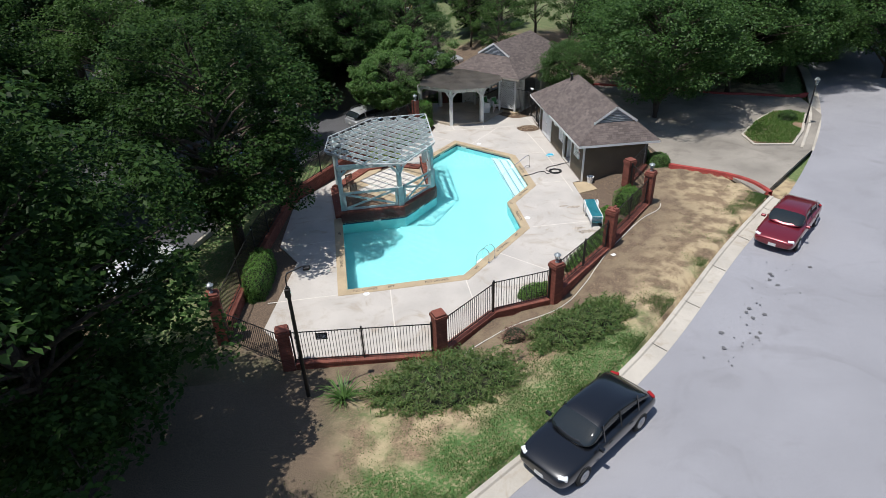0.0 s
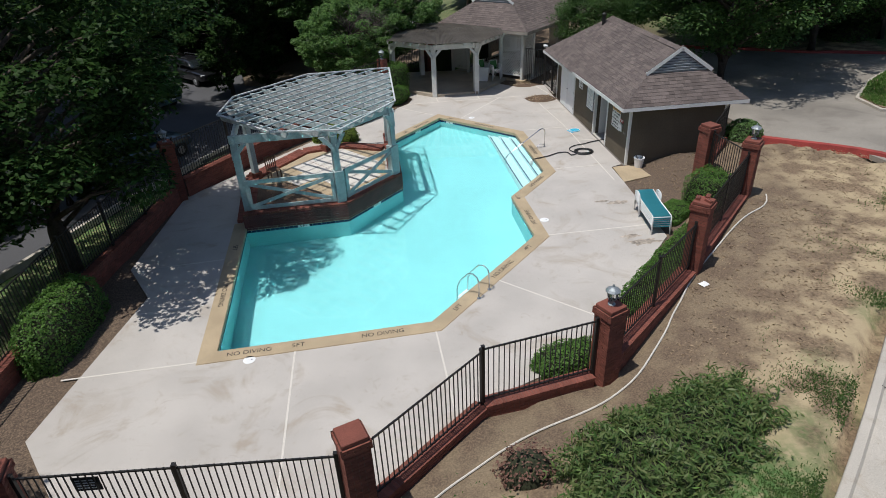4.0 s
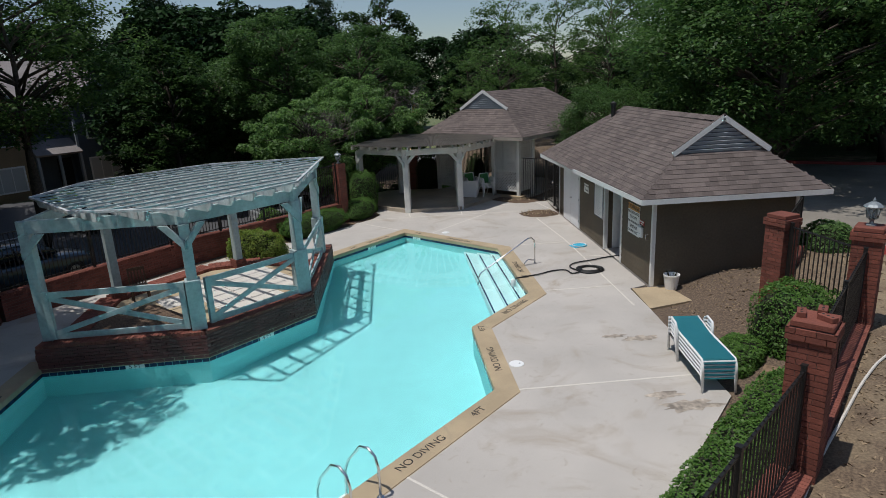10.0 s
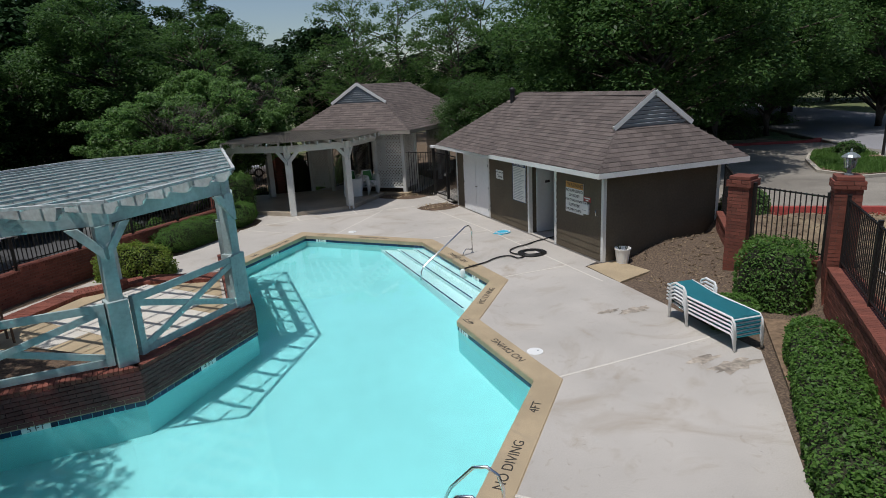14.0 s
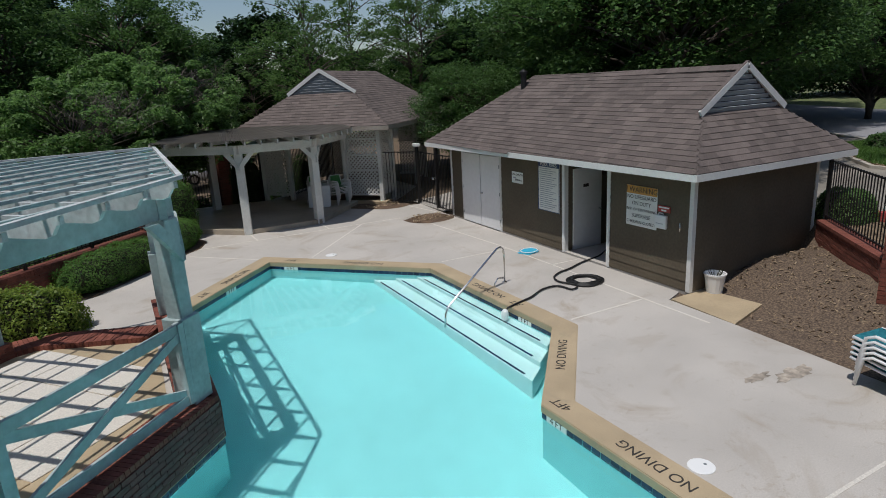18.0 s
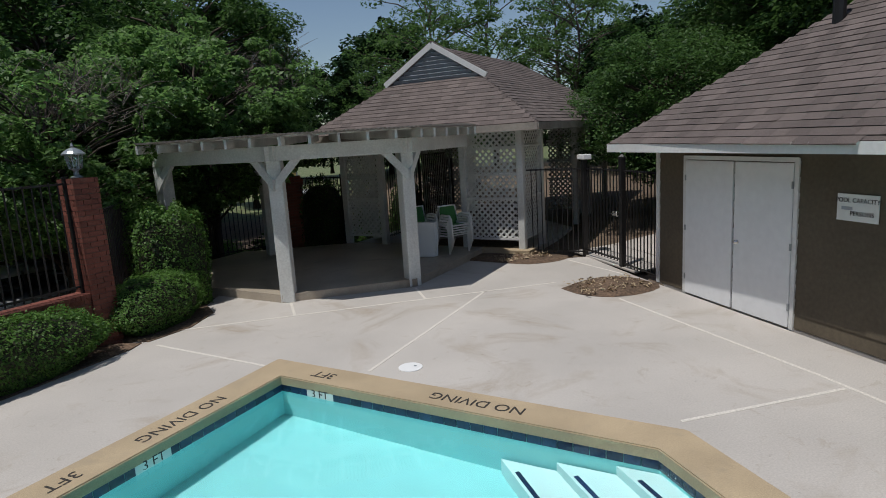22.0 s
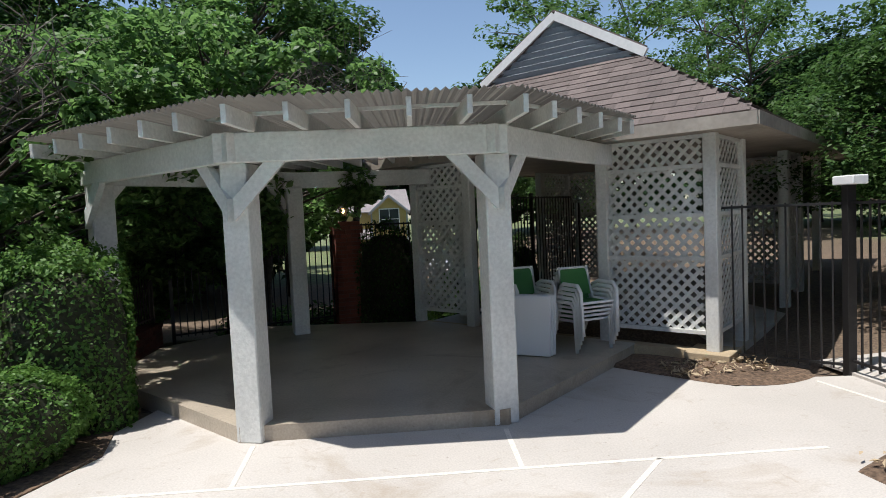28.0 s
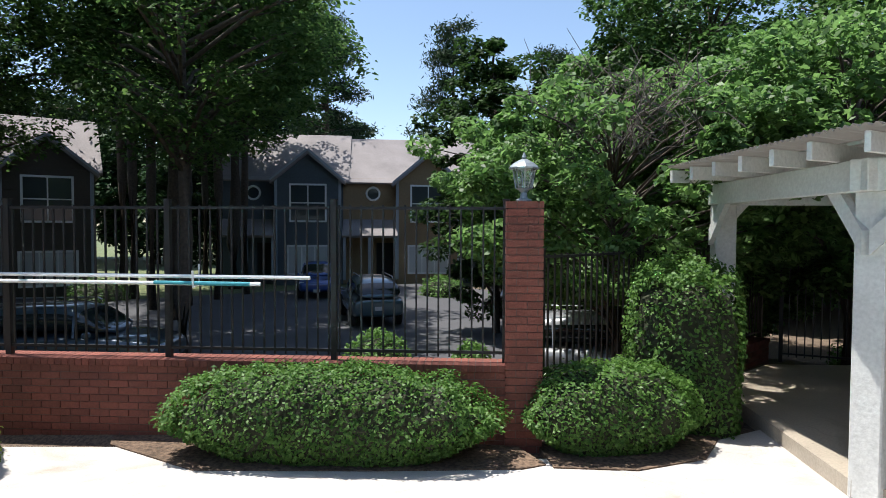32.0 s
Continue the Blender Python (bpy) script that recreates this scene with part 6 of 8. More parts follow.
grass_patch(60000, verge, 0, 0.055, GRASS, "worn green grass along the kerb")


def isle():
    x, y = random.uniform(24, 31), random.uniform(33.5, 40.2)
    if not inside(x, y, offset(ISLAND, -0.15)) or noise.noise((x * 0.45, y * 0.45, 1)) > 0.3:
        return None
    return (x, y, 1.015)


grass_patch(12000, isle, 0, 0.13, LEAF_HEDGE, "uncut green grass on the traffic island")


def lawn():
    x, y = random.uniform(-12.5, -6.6), random.uniform(20, 34)
    if inside(x, y, GARDEN) or inside(x, y, LOT_LINE):
        return None
    return (x, y, ground_height(x, y) - 0.01)


grass_patch(14000, lawn, 0, 0.06, GRASS, "shaded grass strip beside the car park")

# ---- pool details ----
def flat_text(name, words, size, m, mat, parent, depth=0.0015):
    """Words in the built-in font as a flat mesh."""
    cu = bpy.data.curves.new(name, "FONT")
    cu.body, cu.size, cu.align_x, cu.align_y, cu.extrude = words, size, "CENTER", "CENTER", depth
    tmp = new("tmp_text", cu)
    dg = bpy.context.evaluated_depsgraph_get()
    me = bpy.data.meshes.new_from_object(tmp.evaluated_get(dg))
    bpy.data.objects.remove(tmp)
    me.materials.clear()
    me.materials.append(mat)
    ob = new(name, me)
    ob.parent = parent
    ob.matrix_basis = m
    return ob


def edge_frame(i, k, out, z):
    """A pose on pool edge i at share k, out metres outwards; x runs along the edge, y towards the pool."""
    a, b = Vector(POOL[i]), Vector(POOL[(i + 1) % len(POOL)])
    d = (b - a).normalized()
    nrm = Vector((-d.y, d.x))
    p = a.lerp(b, k) - nrm * out
    return Matrix(((d.x, nrm.x, 0, p.x), (d.y, nrm.y, 0, p.y), (0, 0, 1, z), (0, 0, 0, 1)))


FADED = material("worn_black_lettering", (0.04, 0.034, 0.028), 0.8, grain=35, spread=0.4)
for i, k, words in ((0, 0.15, "NO DIVING"), (0, 0.37, "5FT"), (0, 0.76, "NO DIVING"), (1, 0.16, "5FT"), (1, 0.58, "NO DIVING"), (1, 0.85, "4FT"), (2, 0.42, "NO DIVING"), (2, 0.95, "4FT"),
                    (3, 0.6, "NO DIVING"), (4, 0.3, "3FT"), (4, 0.52, "NO DIVING"), (5, 0.42, "NO DIVING"), (5, 0.88, "3FT"), (6, 0.35, "NO DIVING"), (6, 0.7, "3FT"), (10, 0.2, "5FT"), (10, 0.62, "NO DIVING")):
    t = flat_text("lettering", words, 0.21, edge_frame(i, k, 0.2, 0.0145), FADED, coping)
# waterline tiles
bm = bmesh.new()
box(bm, -0.074, -0.006, -0.074, 0.074, 0.004, 0.074, bevel=0.003)
tile_me = bpy.data.meshes.new("tile")
bm.to_mesh(tile_me)
bm.free()
tile_me.materials.append(TILE)
basin = bpy.data.objects["pool_basin"]
for i in range(len(POOL)):
    a, b = Vector(POOL[i]), Vector(POOL[(i + 1) % len(POOL)])
    count = max(1, int((b - a).length / 0.153))
    for j in range(count):
        share("tile", tile_me, basin, edge_frame(i, (j + 0.5) / count, -0.008, -0.142))
for i, k, words in ((9, 0.45, "5 FT"), (8, 0.5, "4 FT"), (5, 0.86, "3 FT"), (2, 0.9, "4 FT"), (4, 0.18, "3 FT"), (6, 0.5, "3 FT"), (1, 0.2, "5 FT")):
    m = edge_frame(i, k, -0.012, -0.142)
    bm = bmesh.new()
    box(bm, -0.2, -0.006, -0.075, 0.2, 0.006, 0.075, bevel=0.002)
    plate = part("depth_tile", bm, WHITE_TILE, basin, "white depth marker tile")
    plate.matrix_basis = m
    flat_text("marking", words, 0.14, pose(0, 0.0075, 0, 90, 0, 180), LETTER, plate)
# entry steps
STEP_WHITE = material("step_plaster", (0.47, 0.66, 0.67), 0.5, grain=4, spread=0.03)
steps = thing("pool_steps", "pale plaster entry steps with dark blue edge stripes", "pool steps")
a, b = Vector(POOL[4]), Vector(POOL[5])
L = (b - a).length
for k, (w0, w, z) in enumerate(((0.0, 0.27, -0.29), (0.27, 0.66, -0.47), (0.66, 1.06, -0.65))):
    m = edge_frame(4, 0.5, 0, 0)
    # each tread runs from wall to wall where the pool widens behind the corners
    bm = bmesh.new()
    lo, hi = [], []
    outline = [(-L / 2 - 0.75 * w0 + 0.03, w0 - 0.01), (L / 2 + 1.02 * w0 - 0.03, w0 - 0.01), (L / 2 + 1.02 * w - 0.03, w), (-L / 2 - 0.75 * w + 0.03, w)]
    prism(bm, outline, -1.3, z)
    bmesh.ops.transform(bm, matrix=m, verts=bm.verts)
    st = part("step", bm, STEP_WHITE, steps)
    bm = bmesh.new()
    box(bm, -L / 2 - 0.75 * w + 0.3, w - 0.075, z - 0.002, L / 2 + 1.02 * w - 0.3, w - 0.03, z + 0.004, m)
    part("edge_stripe", bm, TILE, st)
# hand rail over the steps and the ladder
rail = thing("hand_rail", "stainless steel hand rail over the pool steps", "hand rail")
bm = bmesh.new()
tube(bm, [(10.03, 35.87, 0.0), (10.03, 35.87, 0.62), (10.0, 35.86, 0.76), (9.91, 35.82, 0.84), (9.79, 35.78, 0.83), (8.28, 35.24, 0.02), (8.2, 35.21, -0.1), (8.17, 35.2, -0.65)], 0.022, 10)
part("bar", bm, CHROME, rail, smooth=True)
bm = bmesh.new()
tube(bm, [(10.01, 35.86, 0.12), (9.80, 35.78, 0.17), (9.70, 35.74, 0.10), (9.66, 35.72, 0.0)], 0.016, 8)
part("brace_bar", bm, CHROME, rail, smooth=True)
bm = bmesh.new()
lathe(bm, [(0.055, 0.012), (0.055, 0.022), (0.024, 0.03)], 12, (10.03, 35.87, 0))
part("foot_flange", bm, CHROME, rail)
ladder = thing("pool_ladder", "stainless steel pool ladder with two hooped rails", "ladder")
dirn = Vector((POOL[2][0] - POOL[1][0], POOL[2][1] - POOL[1][1])).normalized()
inw = Vector((-dirn.y, dirn.x))
for s in (0, 1):
    o = Vector((5.27, 25.05)) + dirn * 0.52 * s
    pts = [(0, 0.0), (0, 0.5), (0.05, 0.66), (0.18, 0.74), (0.34, 0.70), (0.62, 0.38), (0.72, 0.16), (0.74, -0.2), (0.74, -0.9)]
    bm = bmesh.new()
    tube(bm, [(o.x + inw.x * u, o.y + inw.y * u, z) for u, z in pts], 0.021, 10)
    part("rail", bm, CHROME, ladder, smooth=True)
    bm = bmesh.new()
    lathe(bm, [(0.055, 0.0), (0.055, 0.02), (0.024, 0.03)], 12, (o.x, o.y, 0.012))
    part("foot_flange", bm, CHROME, ladder)
for z in (-0.35, -0.62, -0.88):
    bm = bmesh.new()
    p, q = Vector((5.27, 25.05)) + inw * 0.74, Vector((5.27, 25.05)) + inw * 0.74 + dirn * 0.52
    beam(bm, (*p, z), (*q, z), 0.09, 0.03)
    part("tread", bm, WHITE_PLASTIC, ladder)
# drains on the pool floor
for x, y in ((0.35, 28.1), (0.45, 26.55)):
    g = thing("floor_drain", "square grey drain grate on the pool floor", "drain", "floor drains", pose(x, y, depth(x, y) + 0.015) @ Matrix.Scale(0.75, 4))
    bm = bmesh.new()
    ring(bm, [(-0.2, -0.2), (0.2, -0.2), (0.2, 0.2), (-0.2, 0.2)], [(-0.24, -0.24), (0.24, -0.24), (0.24, 0.24), (-0.24, 0.24)], 0, 0.03)
    part("frame", bm, LAMP_GREY, g)
    for k in range(9):
        bm = bmesh.new()
        box(bm, -0.2, -0.19 + k * 0.044, 0.0, 0.2, -0.165 + k * 0.044, 0.025)
        part("grate_bar", bm, LAMP_GREY, g)
# round skimmer lids
for x, y in ((8.23, 29.22), (-0.66, 23.5), (7.6, 40.56)):
    p = thing("skimmer_lid", "round white plastic lid in the deck", "lid", "skimmer lids", pose(x, y, 0.0))
    bm = bmesh.new()
    lathe(bm, [(0.15, -0.01), (0.15, 0.008), (0.14, 0.012)], 20)
    part("disc", bm, WHITE_PLASTIC, p)
    bm = bmesh.new()
    lathe(bm, [(0.02, 0.012), (0.018, 0.015)], 8, (0.06, 0, 0))
    part("finger_hole", bm, LAMP_GREY, p)
# joints in the deck
for k, (p, q) in enumerate((((-1.9, 23.62), (-5.05, 23.5)), ((0.42, 23.72), (0.48, 19.0)), ((3.95, 23.9), (4.05, 21.1)), ((5.95, 25.9), (8.15, 23.75)), ((8.06, 28.18), (11.72, 28.25)), ((11.42, 42.11), (11.65, 38.5)), ((11.65, 38.5), (11.66, 31.9)),
                            ((9.83, 33.4), (11.6, 33.42)), ((5.95, 41.3), (4.3, 42.98)), ((7.1, 40.65), (9.63, 43.62)), ((4.55, 43.65), (9.63, 43.62)), ((9.63, 43.62), (11.0, 43.6)), ((6.26, 44.5), (6.3, 43.65)), ((8.55, 44.5), (8.53, 43.65)), ((12.11, 45.3), (12.39, 43.6)), ((9.68, 38.16), (11.6, 38.15)), ((-2.2, 28.6), (-4.9, 28.4)), ((-2.3, 26.1), (-4.1, 26.0)), ((11.62, 36.3), (12.5, 36.28)))):
    bm = bmesh.new()
    beam(bm, (*p, -0.003), (*q, -0.003), 0.045, 0.012)
    j = tagged(finish("deck_joint", bm, JOINT), "pale filled joint in the concrete deck", "joint", kind="structure")

# stack of loungers
def lounger_stack(x, y, yaw):
    top = None
    for k in range(5):
        z = 0.075 * k
        p = thing("sun_lounger", "white plastic lounger with teal mesh, in a stack" if k == 4 else "white plastic lounger in the stack", "sun lounger", "stacked loungers", pose(x, y, z, 0, 0, yaw))
        for s in (-1, 1):
            bm = bmesh.new()
            tube(bm, [(s * 0.29, -0.98, 0.0), (s * 0.29, -0.93, 0.22), (s * 0.29, -0.86, 0.30), (s * 0.29, 0.35, 0.30), (s * 0.29, 0.95, 0.37)], 0.022, 8)
            part("side_rail", bm, WHITE_PLASTIC, p, smooth=True)
            bm = bmesh.new()
            tube(bm, [(s * 0.31, 0.28, 0.0), (s * 0.35, 0.32, 0.40), (s * 0.35, 0.38, 0.48), (s * 0.35, 0.62, 0.50), (s * 0.35, 0.74, 0.44), (s * 0.31, 0.84, 0.02)], 0.024, 8)
            part("arm", bm, WHITE_PLASTIC, p, smooth=True)
        for yy, zz in ((-0.90, 0.27), (-0.3, 0.28), (0.3, 0.29), (0.94, 0.36)):
            bm = bmesh.new()
            tube(bm, [(-0.29, yy, zz), (0.29, yy, zz)], 0.018, 6)
            part("cross_bar", bm, WHITE_PLASTIC, p)
        bm = bmesh.new()
        prev = None
        for yy, zz in ((-0.93, 0.24), (-0.88, 0.31), (-0.5, 0.312), (0.0, 0.30), (0.35, 0.315), (0.95, 0.385)):
            cur = [bm.verts.new((-0.275, yy, zz)), bm.verts.new((0.275, yy, zz))]
            if prev:
                bm.faces.new((prev[0], prev[1], cur[1], cur[0]))
            prev = cur
        bmesh.ops.solidify(bm, geom=bm.faces[:], thickness=0.006)
        part("mesh_sling", bm, TEAL_MESH, p, "teal mesh sling")


lounger_stack(11.64, 28.5, -6)
# hose, coil and skimmer net on the deck
hose = thing("hose", "black rubber hose coiled on the deck", "hose")
pts = []
for k in range(150):
    a = k / 24 * math.tau
    r = 0.40 - 0.022 * (k / 24) + 0.02 * math.sin(k * 0.9)
    pts.append((11.46 + r * math.cos(a), 34.9 + r * math.sin(a) * 0.95, 0.022 + 0.006 * (k / 24)))
bm = bmesh.new()
tube(bm, pts, 0.02, 6)
part("coil", bm, BLACK_RUBBER, hose, smooth=True)
path = along([(13.4, 36.4), (12.9, 36.1), (12.25, 35.95), (11.75, 35.75), (11.35, 35.65), (11.05, 35.45), (10.95, 35.15), (11.1, 34.75), (10.85, 34.6), (10.75, 34.95), (10.36, 34.96), (9.9, 34.72), (9.5, 34.6), (9.2, 34.5)], 0.08)
bm = bmesh.new()
tube(bm, [(p.x, p.y, 0.034) for p in path] + [(9.12, 34.48, -0.02), (9.08, 34.47, -0.2)], 0.02, 6)
part("run", bm, BLACK_RUBBER, hose, smooth=True)
bm = bmesh.new()
lathe(bm, [(0.06, -0.15), (0.075, -0.02), (0.06, 0.05), (0.025, 0.08)], 10, (9.1, 34.47, -0.05))
part("filter_sock", bm, WHITE_PLASTIC, hose, "pale hose end sock")
net = thing("pool_net", "bright blue skimmer net lying on the deck", "net", at=pose(11.91, 37.58, 0.0, 0, 0, 20))
BLUE_NET = material("blue_net", (0.04, 0.42, 0.62), 0.6, grain=90, spread=0.2)
bm = bmesh.new()
tube(bm, [(0.24 * math.cos(a), 0.2 * math.sin(a), 0.03) for a in np.linspace(0, math.tau, 20)], 0.014, 6)
part("hoop", bm, WHITE_PLASTIC, net)
bm = bmesh.new()
lathe(bm, [(0.25, 0.025), (0.2, 0.012), (0.05, 0.008)], 16)
part("mesh_bag", bm, BLUE_NET, net)
bm = bmesh.new()
box(bm, -0.3, -0.2, 0.004, 0.1, 0.16, 0.012)
part("loose_mesh", bm, BLUE_NET, net)
tub = thing("plant_tub", "white plastic tub by the hut corner", "tub", at=pose(13.02, 32.9, 0.0))
bm = bmesh.new()
lathe(bm, [(0.15, 0.0), (0.2, 0.36), (0.215, 0.37), (0.215, 0.4), (0.19, 0.4), (0.175, 0.3), (0.02, 0.3)], 16)
part("pot", bm, WHITE_PLASTIC, tub)
bm = bmesh.new()
for k in range(14):
    a = random.uniform(0, math.tau)
    tube(bm, [(0.05 * math.cos(a), 0.05 * math.sin(a), 0.29), (0.14 * math.cos(a), 0.14 * math.sin(a), 0.42 + 0.1 * random.random())], 0.006, 4)
part("dead_stems", bm, TWIG, tub)
bm = bmesh.new()
prism(bm, [(11.95, 31.62), (13.15, 31.95), (13.0, 33.1), (12.05, 33.1)], -0.1, 0.006)
tagged(finish("paving_slab", bm, COPING), "tan concrete slab at the hut corner", "slab", kind="structure")
# mulch islands in the deck
for poly in ([(10.88, 43.15), (11.0, 42.6), (11.35, 42.25), (11.9, 42.2), (12.4, 42.42), (12.5, 42.85), (12.25, 43.45), (11.6, 43.5)], [(10.1, 46.5), (10.7, 45.8), (11.16, 45.35), (11.7, 45.25), (12.2, 45.45), (12.3, 45.7), (11.9, 46.0), (11.3, 46.4), (10.6, 47.0)]):
    bm = bmesh.new()
    fine = along(poly + poly[:1], 0.15)[:-1]
    cx, cy = sum(p.x for p in fine) / len(fine), sum(p.y for p in fine) / len(fine)
    rings_ = []
    for sc, z in ((1.0, 0.004), (0.85, 0.035), (0.5, 0.07), (0.2, 0.085)):
        rings_.append([bm.verts.new((cx + (p.x - cx) * sc, cy + (p.y - cy) * sc, z + 0.012 * noise.noise((p.x * 5, p.y * 5, sc)))) for p in fine])
    for r0, r1 in zip(rings_, rings_[1:]):
        for i in range(len(fine)):
            j = (i + 1) % len(fine)
            bm.faces.new((r0[i], r0[j], r1[j], r1[i]))
    bm.faces.new(rings_[-1])
    tagged(finish("mulch_bed", bm, MULCH), "patch of brown mulch let into the deck", "mulch", kind="structure")
litter = []
for k in range(500):
    poly = random.choice(([11.0, 42.4, 12.3, 43.3], [10.7, 45.6, 11.9, 46.2]))
    litter.append((random.uniform(poly[0], poly[2]), random.uniform(poly[1], poly[3]), 0.06 + 0.05 * random.random()))
tagged(new("wood_chips", leaf_cloud("wood_chips", np.array(litter), np.tile([0, 0, 1.0], (len(litter), 1)), 0.09, COPING, 0.5, 0.3)), "scattered pale wood chips on the mulch", "wood chips", kind="stuff")
litter = []
while len(litter) < 5200:
    x, y = random.uniform(9, 24), random.uniform(20, 34)
    if not inside(x, y, DRIVE) and away(x, y, STREET) > 0.8 and ((x - 8.5) * 0.66 - (y - 16.0) * 0.75) < 0 and ground_height(x, y) > -0.06 and (x > 12.5 or not inside(x, y, GARDEN)) and noise.noise((x * 0.4, y * 0.4, 5)) > random.uniform(-0.5, 0.5):
        litter.append((x, y, ground_height(x, y) + 0.015))
tagged(new("leaf_litter", leaf_cloud("leaf_litter", np.array(litter), np.tile([0, 0, 1.0], (len(litter), 1)), 0.10, material("dry_litter", (0.26, 0.19, 0.12), 0.9, grain=8, spread=0.4), 0.4, 0.28)), "dry twigs and bark litter on the bare bank", "leaf litter", kind="stuff")

# ---- signs on the hut ----
SIGN_WHITE = material("sign_white", (0.78, 0.78, 0.75), 0.5, grain=12, spread=0.04)
SIGN_BLUE = material("sign_blue", (0.03, 0.06, 0.15), 0.5)
SIGN_AMBER = material("sign_amber", (0.55, 0.27, 0.05), 0.5)
SIGN_RED = material("sign_red", (0.40, 0.05, 0.04), 0.5)
SIGN_GREY = material("sign_grey", (0.38, 0.40, 0.43), 0.5)


def on_hut(y, z, out=0.03):
    """A pose on the hut's west wall: x runs to the right of a reader, y up."""
    return Matrix(((0, 0, -1, HX0 - out), (-1, 0, 0, y), (0, 1, 0, z), (0, 0, 0, 1)))


def sign(label, y0, y1, z0, z1, bands, back=None):
    y, z, w, h = (y0 + y1) / 2, (z0 + z1) / 2, abs(y1 - y0), z1 - z0
    p = thing("wall_sign", label, "sign", "hut signs", on_hut(y, z))
    bm = bmesh.new()
    box(bm, -w / 2, -h / 2, -0.012, w / 2, h / 2, 0.0, bevel=0.002)
    part("board", bm, back or SIGN_WHITE, p)
    for x0, x1, b0, b1, mat in bands:
        bm = bmesh.new()
        box(bm, x0 * w, b0 * h, 0.0002, x1 * w, b1 * h, 0.0015)
        part("print_bar", bm, mat, p)
    return p, w, h


p, w, h = sign("white warning sign with amber heading and black lettering", 34.84, 33.99, 1.13, 1.99, [(-0.5, 0.5, 0.3, 0.5, SIGN_AMBER)])
flat_text("heading", "! WARNING", 0.16, pose(0, 0.4 * h, 0.003), LETTER, p)
for k, words in enumerate(("NO LIFEGUARD", "ON DUTY", "RISK OF DROWNING", "SUPERVISE", "CHILDREN CLOSELY")):
    flat_text("lettering", words, 0.115 if len(words) < 13 else 0.088, pose(0, (0.22 - 0.155 * k) * h, 0.003), LETTER, p)
p, w, h = sign("tall white rules sign with dark blue heading and border", 38.0, 37.12, 0.96, 2.22, [(-0.5, 0.5, 0.40, 0.5, SIGN_BLUE), (-0.5, -0.465, -0.5, 0.5, SIGN_BLUE), (0.465, 0.5, -0.5, 0.5, SIGN_BLUE), (-0.5, 0.5, -0.5, -0.485, SIGN_BLUE)]
               + [(-0.42, 0.1 + 0.32 * ((k * 7) % 10) / 10, 0.36 - 0.042 * k, 0.375 - 0.042 * k, SIGN_GREY) for k in range(20)])
flat_text("heading", "POOL RISKS", 0.125, pose(0, 0.45 * h, 0.003), SIGN_WHITE, p)
p, w, h = sign("small white pool capacity sign", 39.2, 38.68, 1.53, 1.84, [])
flat_text("lettering", "POOL CAPACITY", 0.072, pose(0, 0.26 * h, 0.003), LETTER, p)
flat_text("lettering", "PERSONS", 0.072, pose(0.06, -0.22 * h, 0.003), LETTER, p)
bm = bmesh.new()
box(bm, -0.2, -0.03, 0.0002, -0.06, 0.01, 0.0015)
part("print_bar", bm, SIGN_GREY, p)
p, w, h = sign("small red emergency notice", 33.97, 33.65, 1.54, 1.67, [(-0.42, 0.42, 0.1, 0.35, SIGN_WHITE), (-0.2, 0.2, -0.35, -0.1, SIGN_WHITE)], SIGN_RED)
box_ = thing("phone_box", "white plastic emergency phone box", "phone box", at=on_hut(33.86, 1.35))
bm = bmesh.new()
box(bm, -0.15, -0.15, -0.02, 0.15, 0.13, 0.05, bevel=0.015)
part("case", bm, WHITE_PLASTIC, box_)
bm = bmesh.new()
tube(bm, [(-0.06, 0.13, 0.02), (-0.05, 0.17, 0.02), (0.05, 0.17, 0.02), (0.06, 0.13, 0.02)], 0.012, 6)
part("grip", bm, WHITE_PLASTIC, box_)
bm = bmesh.new()
box(bm, -0.1, -0.05, 0.0505, 0.08, -0.035, 0.052)
part("print_bar", bm, SIGN_GREY, box_)
tap = thing("hose_bracket", "small metal hose bracket", "bracket", at=on_hut(33.35, 1.32))
bm = bmesh.new()
tube(bm, [(0, 0.08, 0), (0.0, 0.08, 0.06), (0.02, 0.0, 0.07), (0.0, -0.08, 0.05), (0, -0.08, 0)], 0.01, 6)
part("hook", bm, CHROME, tap)
for y in (33.5, 39.0):
    e = thing("eave_light", "small round light under the eave", "light", "eave lights", pose(HX0 - 0.22, y, EZ - 0.1))
    bm = bmesh.new()
    lathe(bm, [(0.04, -0.06), (0.09, -0.03), (0.09, 0.0)], 10)
    part("shade", bm, LAMP_GREY, e)

# oil drips on the street
bm = bmesh.new()
for i in range(46):
    k = random.random()
    x, y = 11.0 + 6.2 * k + random.gauss(0.9, 0.45), 16.6 + 5.6 * k + random.gauss(-0.9, 0.35)
    r = random.choice((0.025, 0.035, 0.05, 0.11))
    bm.faces.new([bm.verts.new((x + r * random.uniform(0.5, 1.1) * math.cos(q * math.tau / 9), y + r * random.uniform(0.5, 1.1) * math.sin(q * math.tau / 9), 0.885)) for q in range(9)])
tagged(finish("oil_stains", bm, material("oil_stain", (0.13, 0.128, 0.132), 0.7, grain=30, spread=0.3)), "dark oil drips on the asphalt street", "stain", kind="stuff")
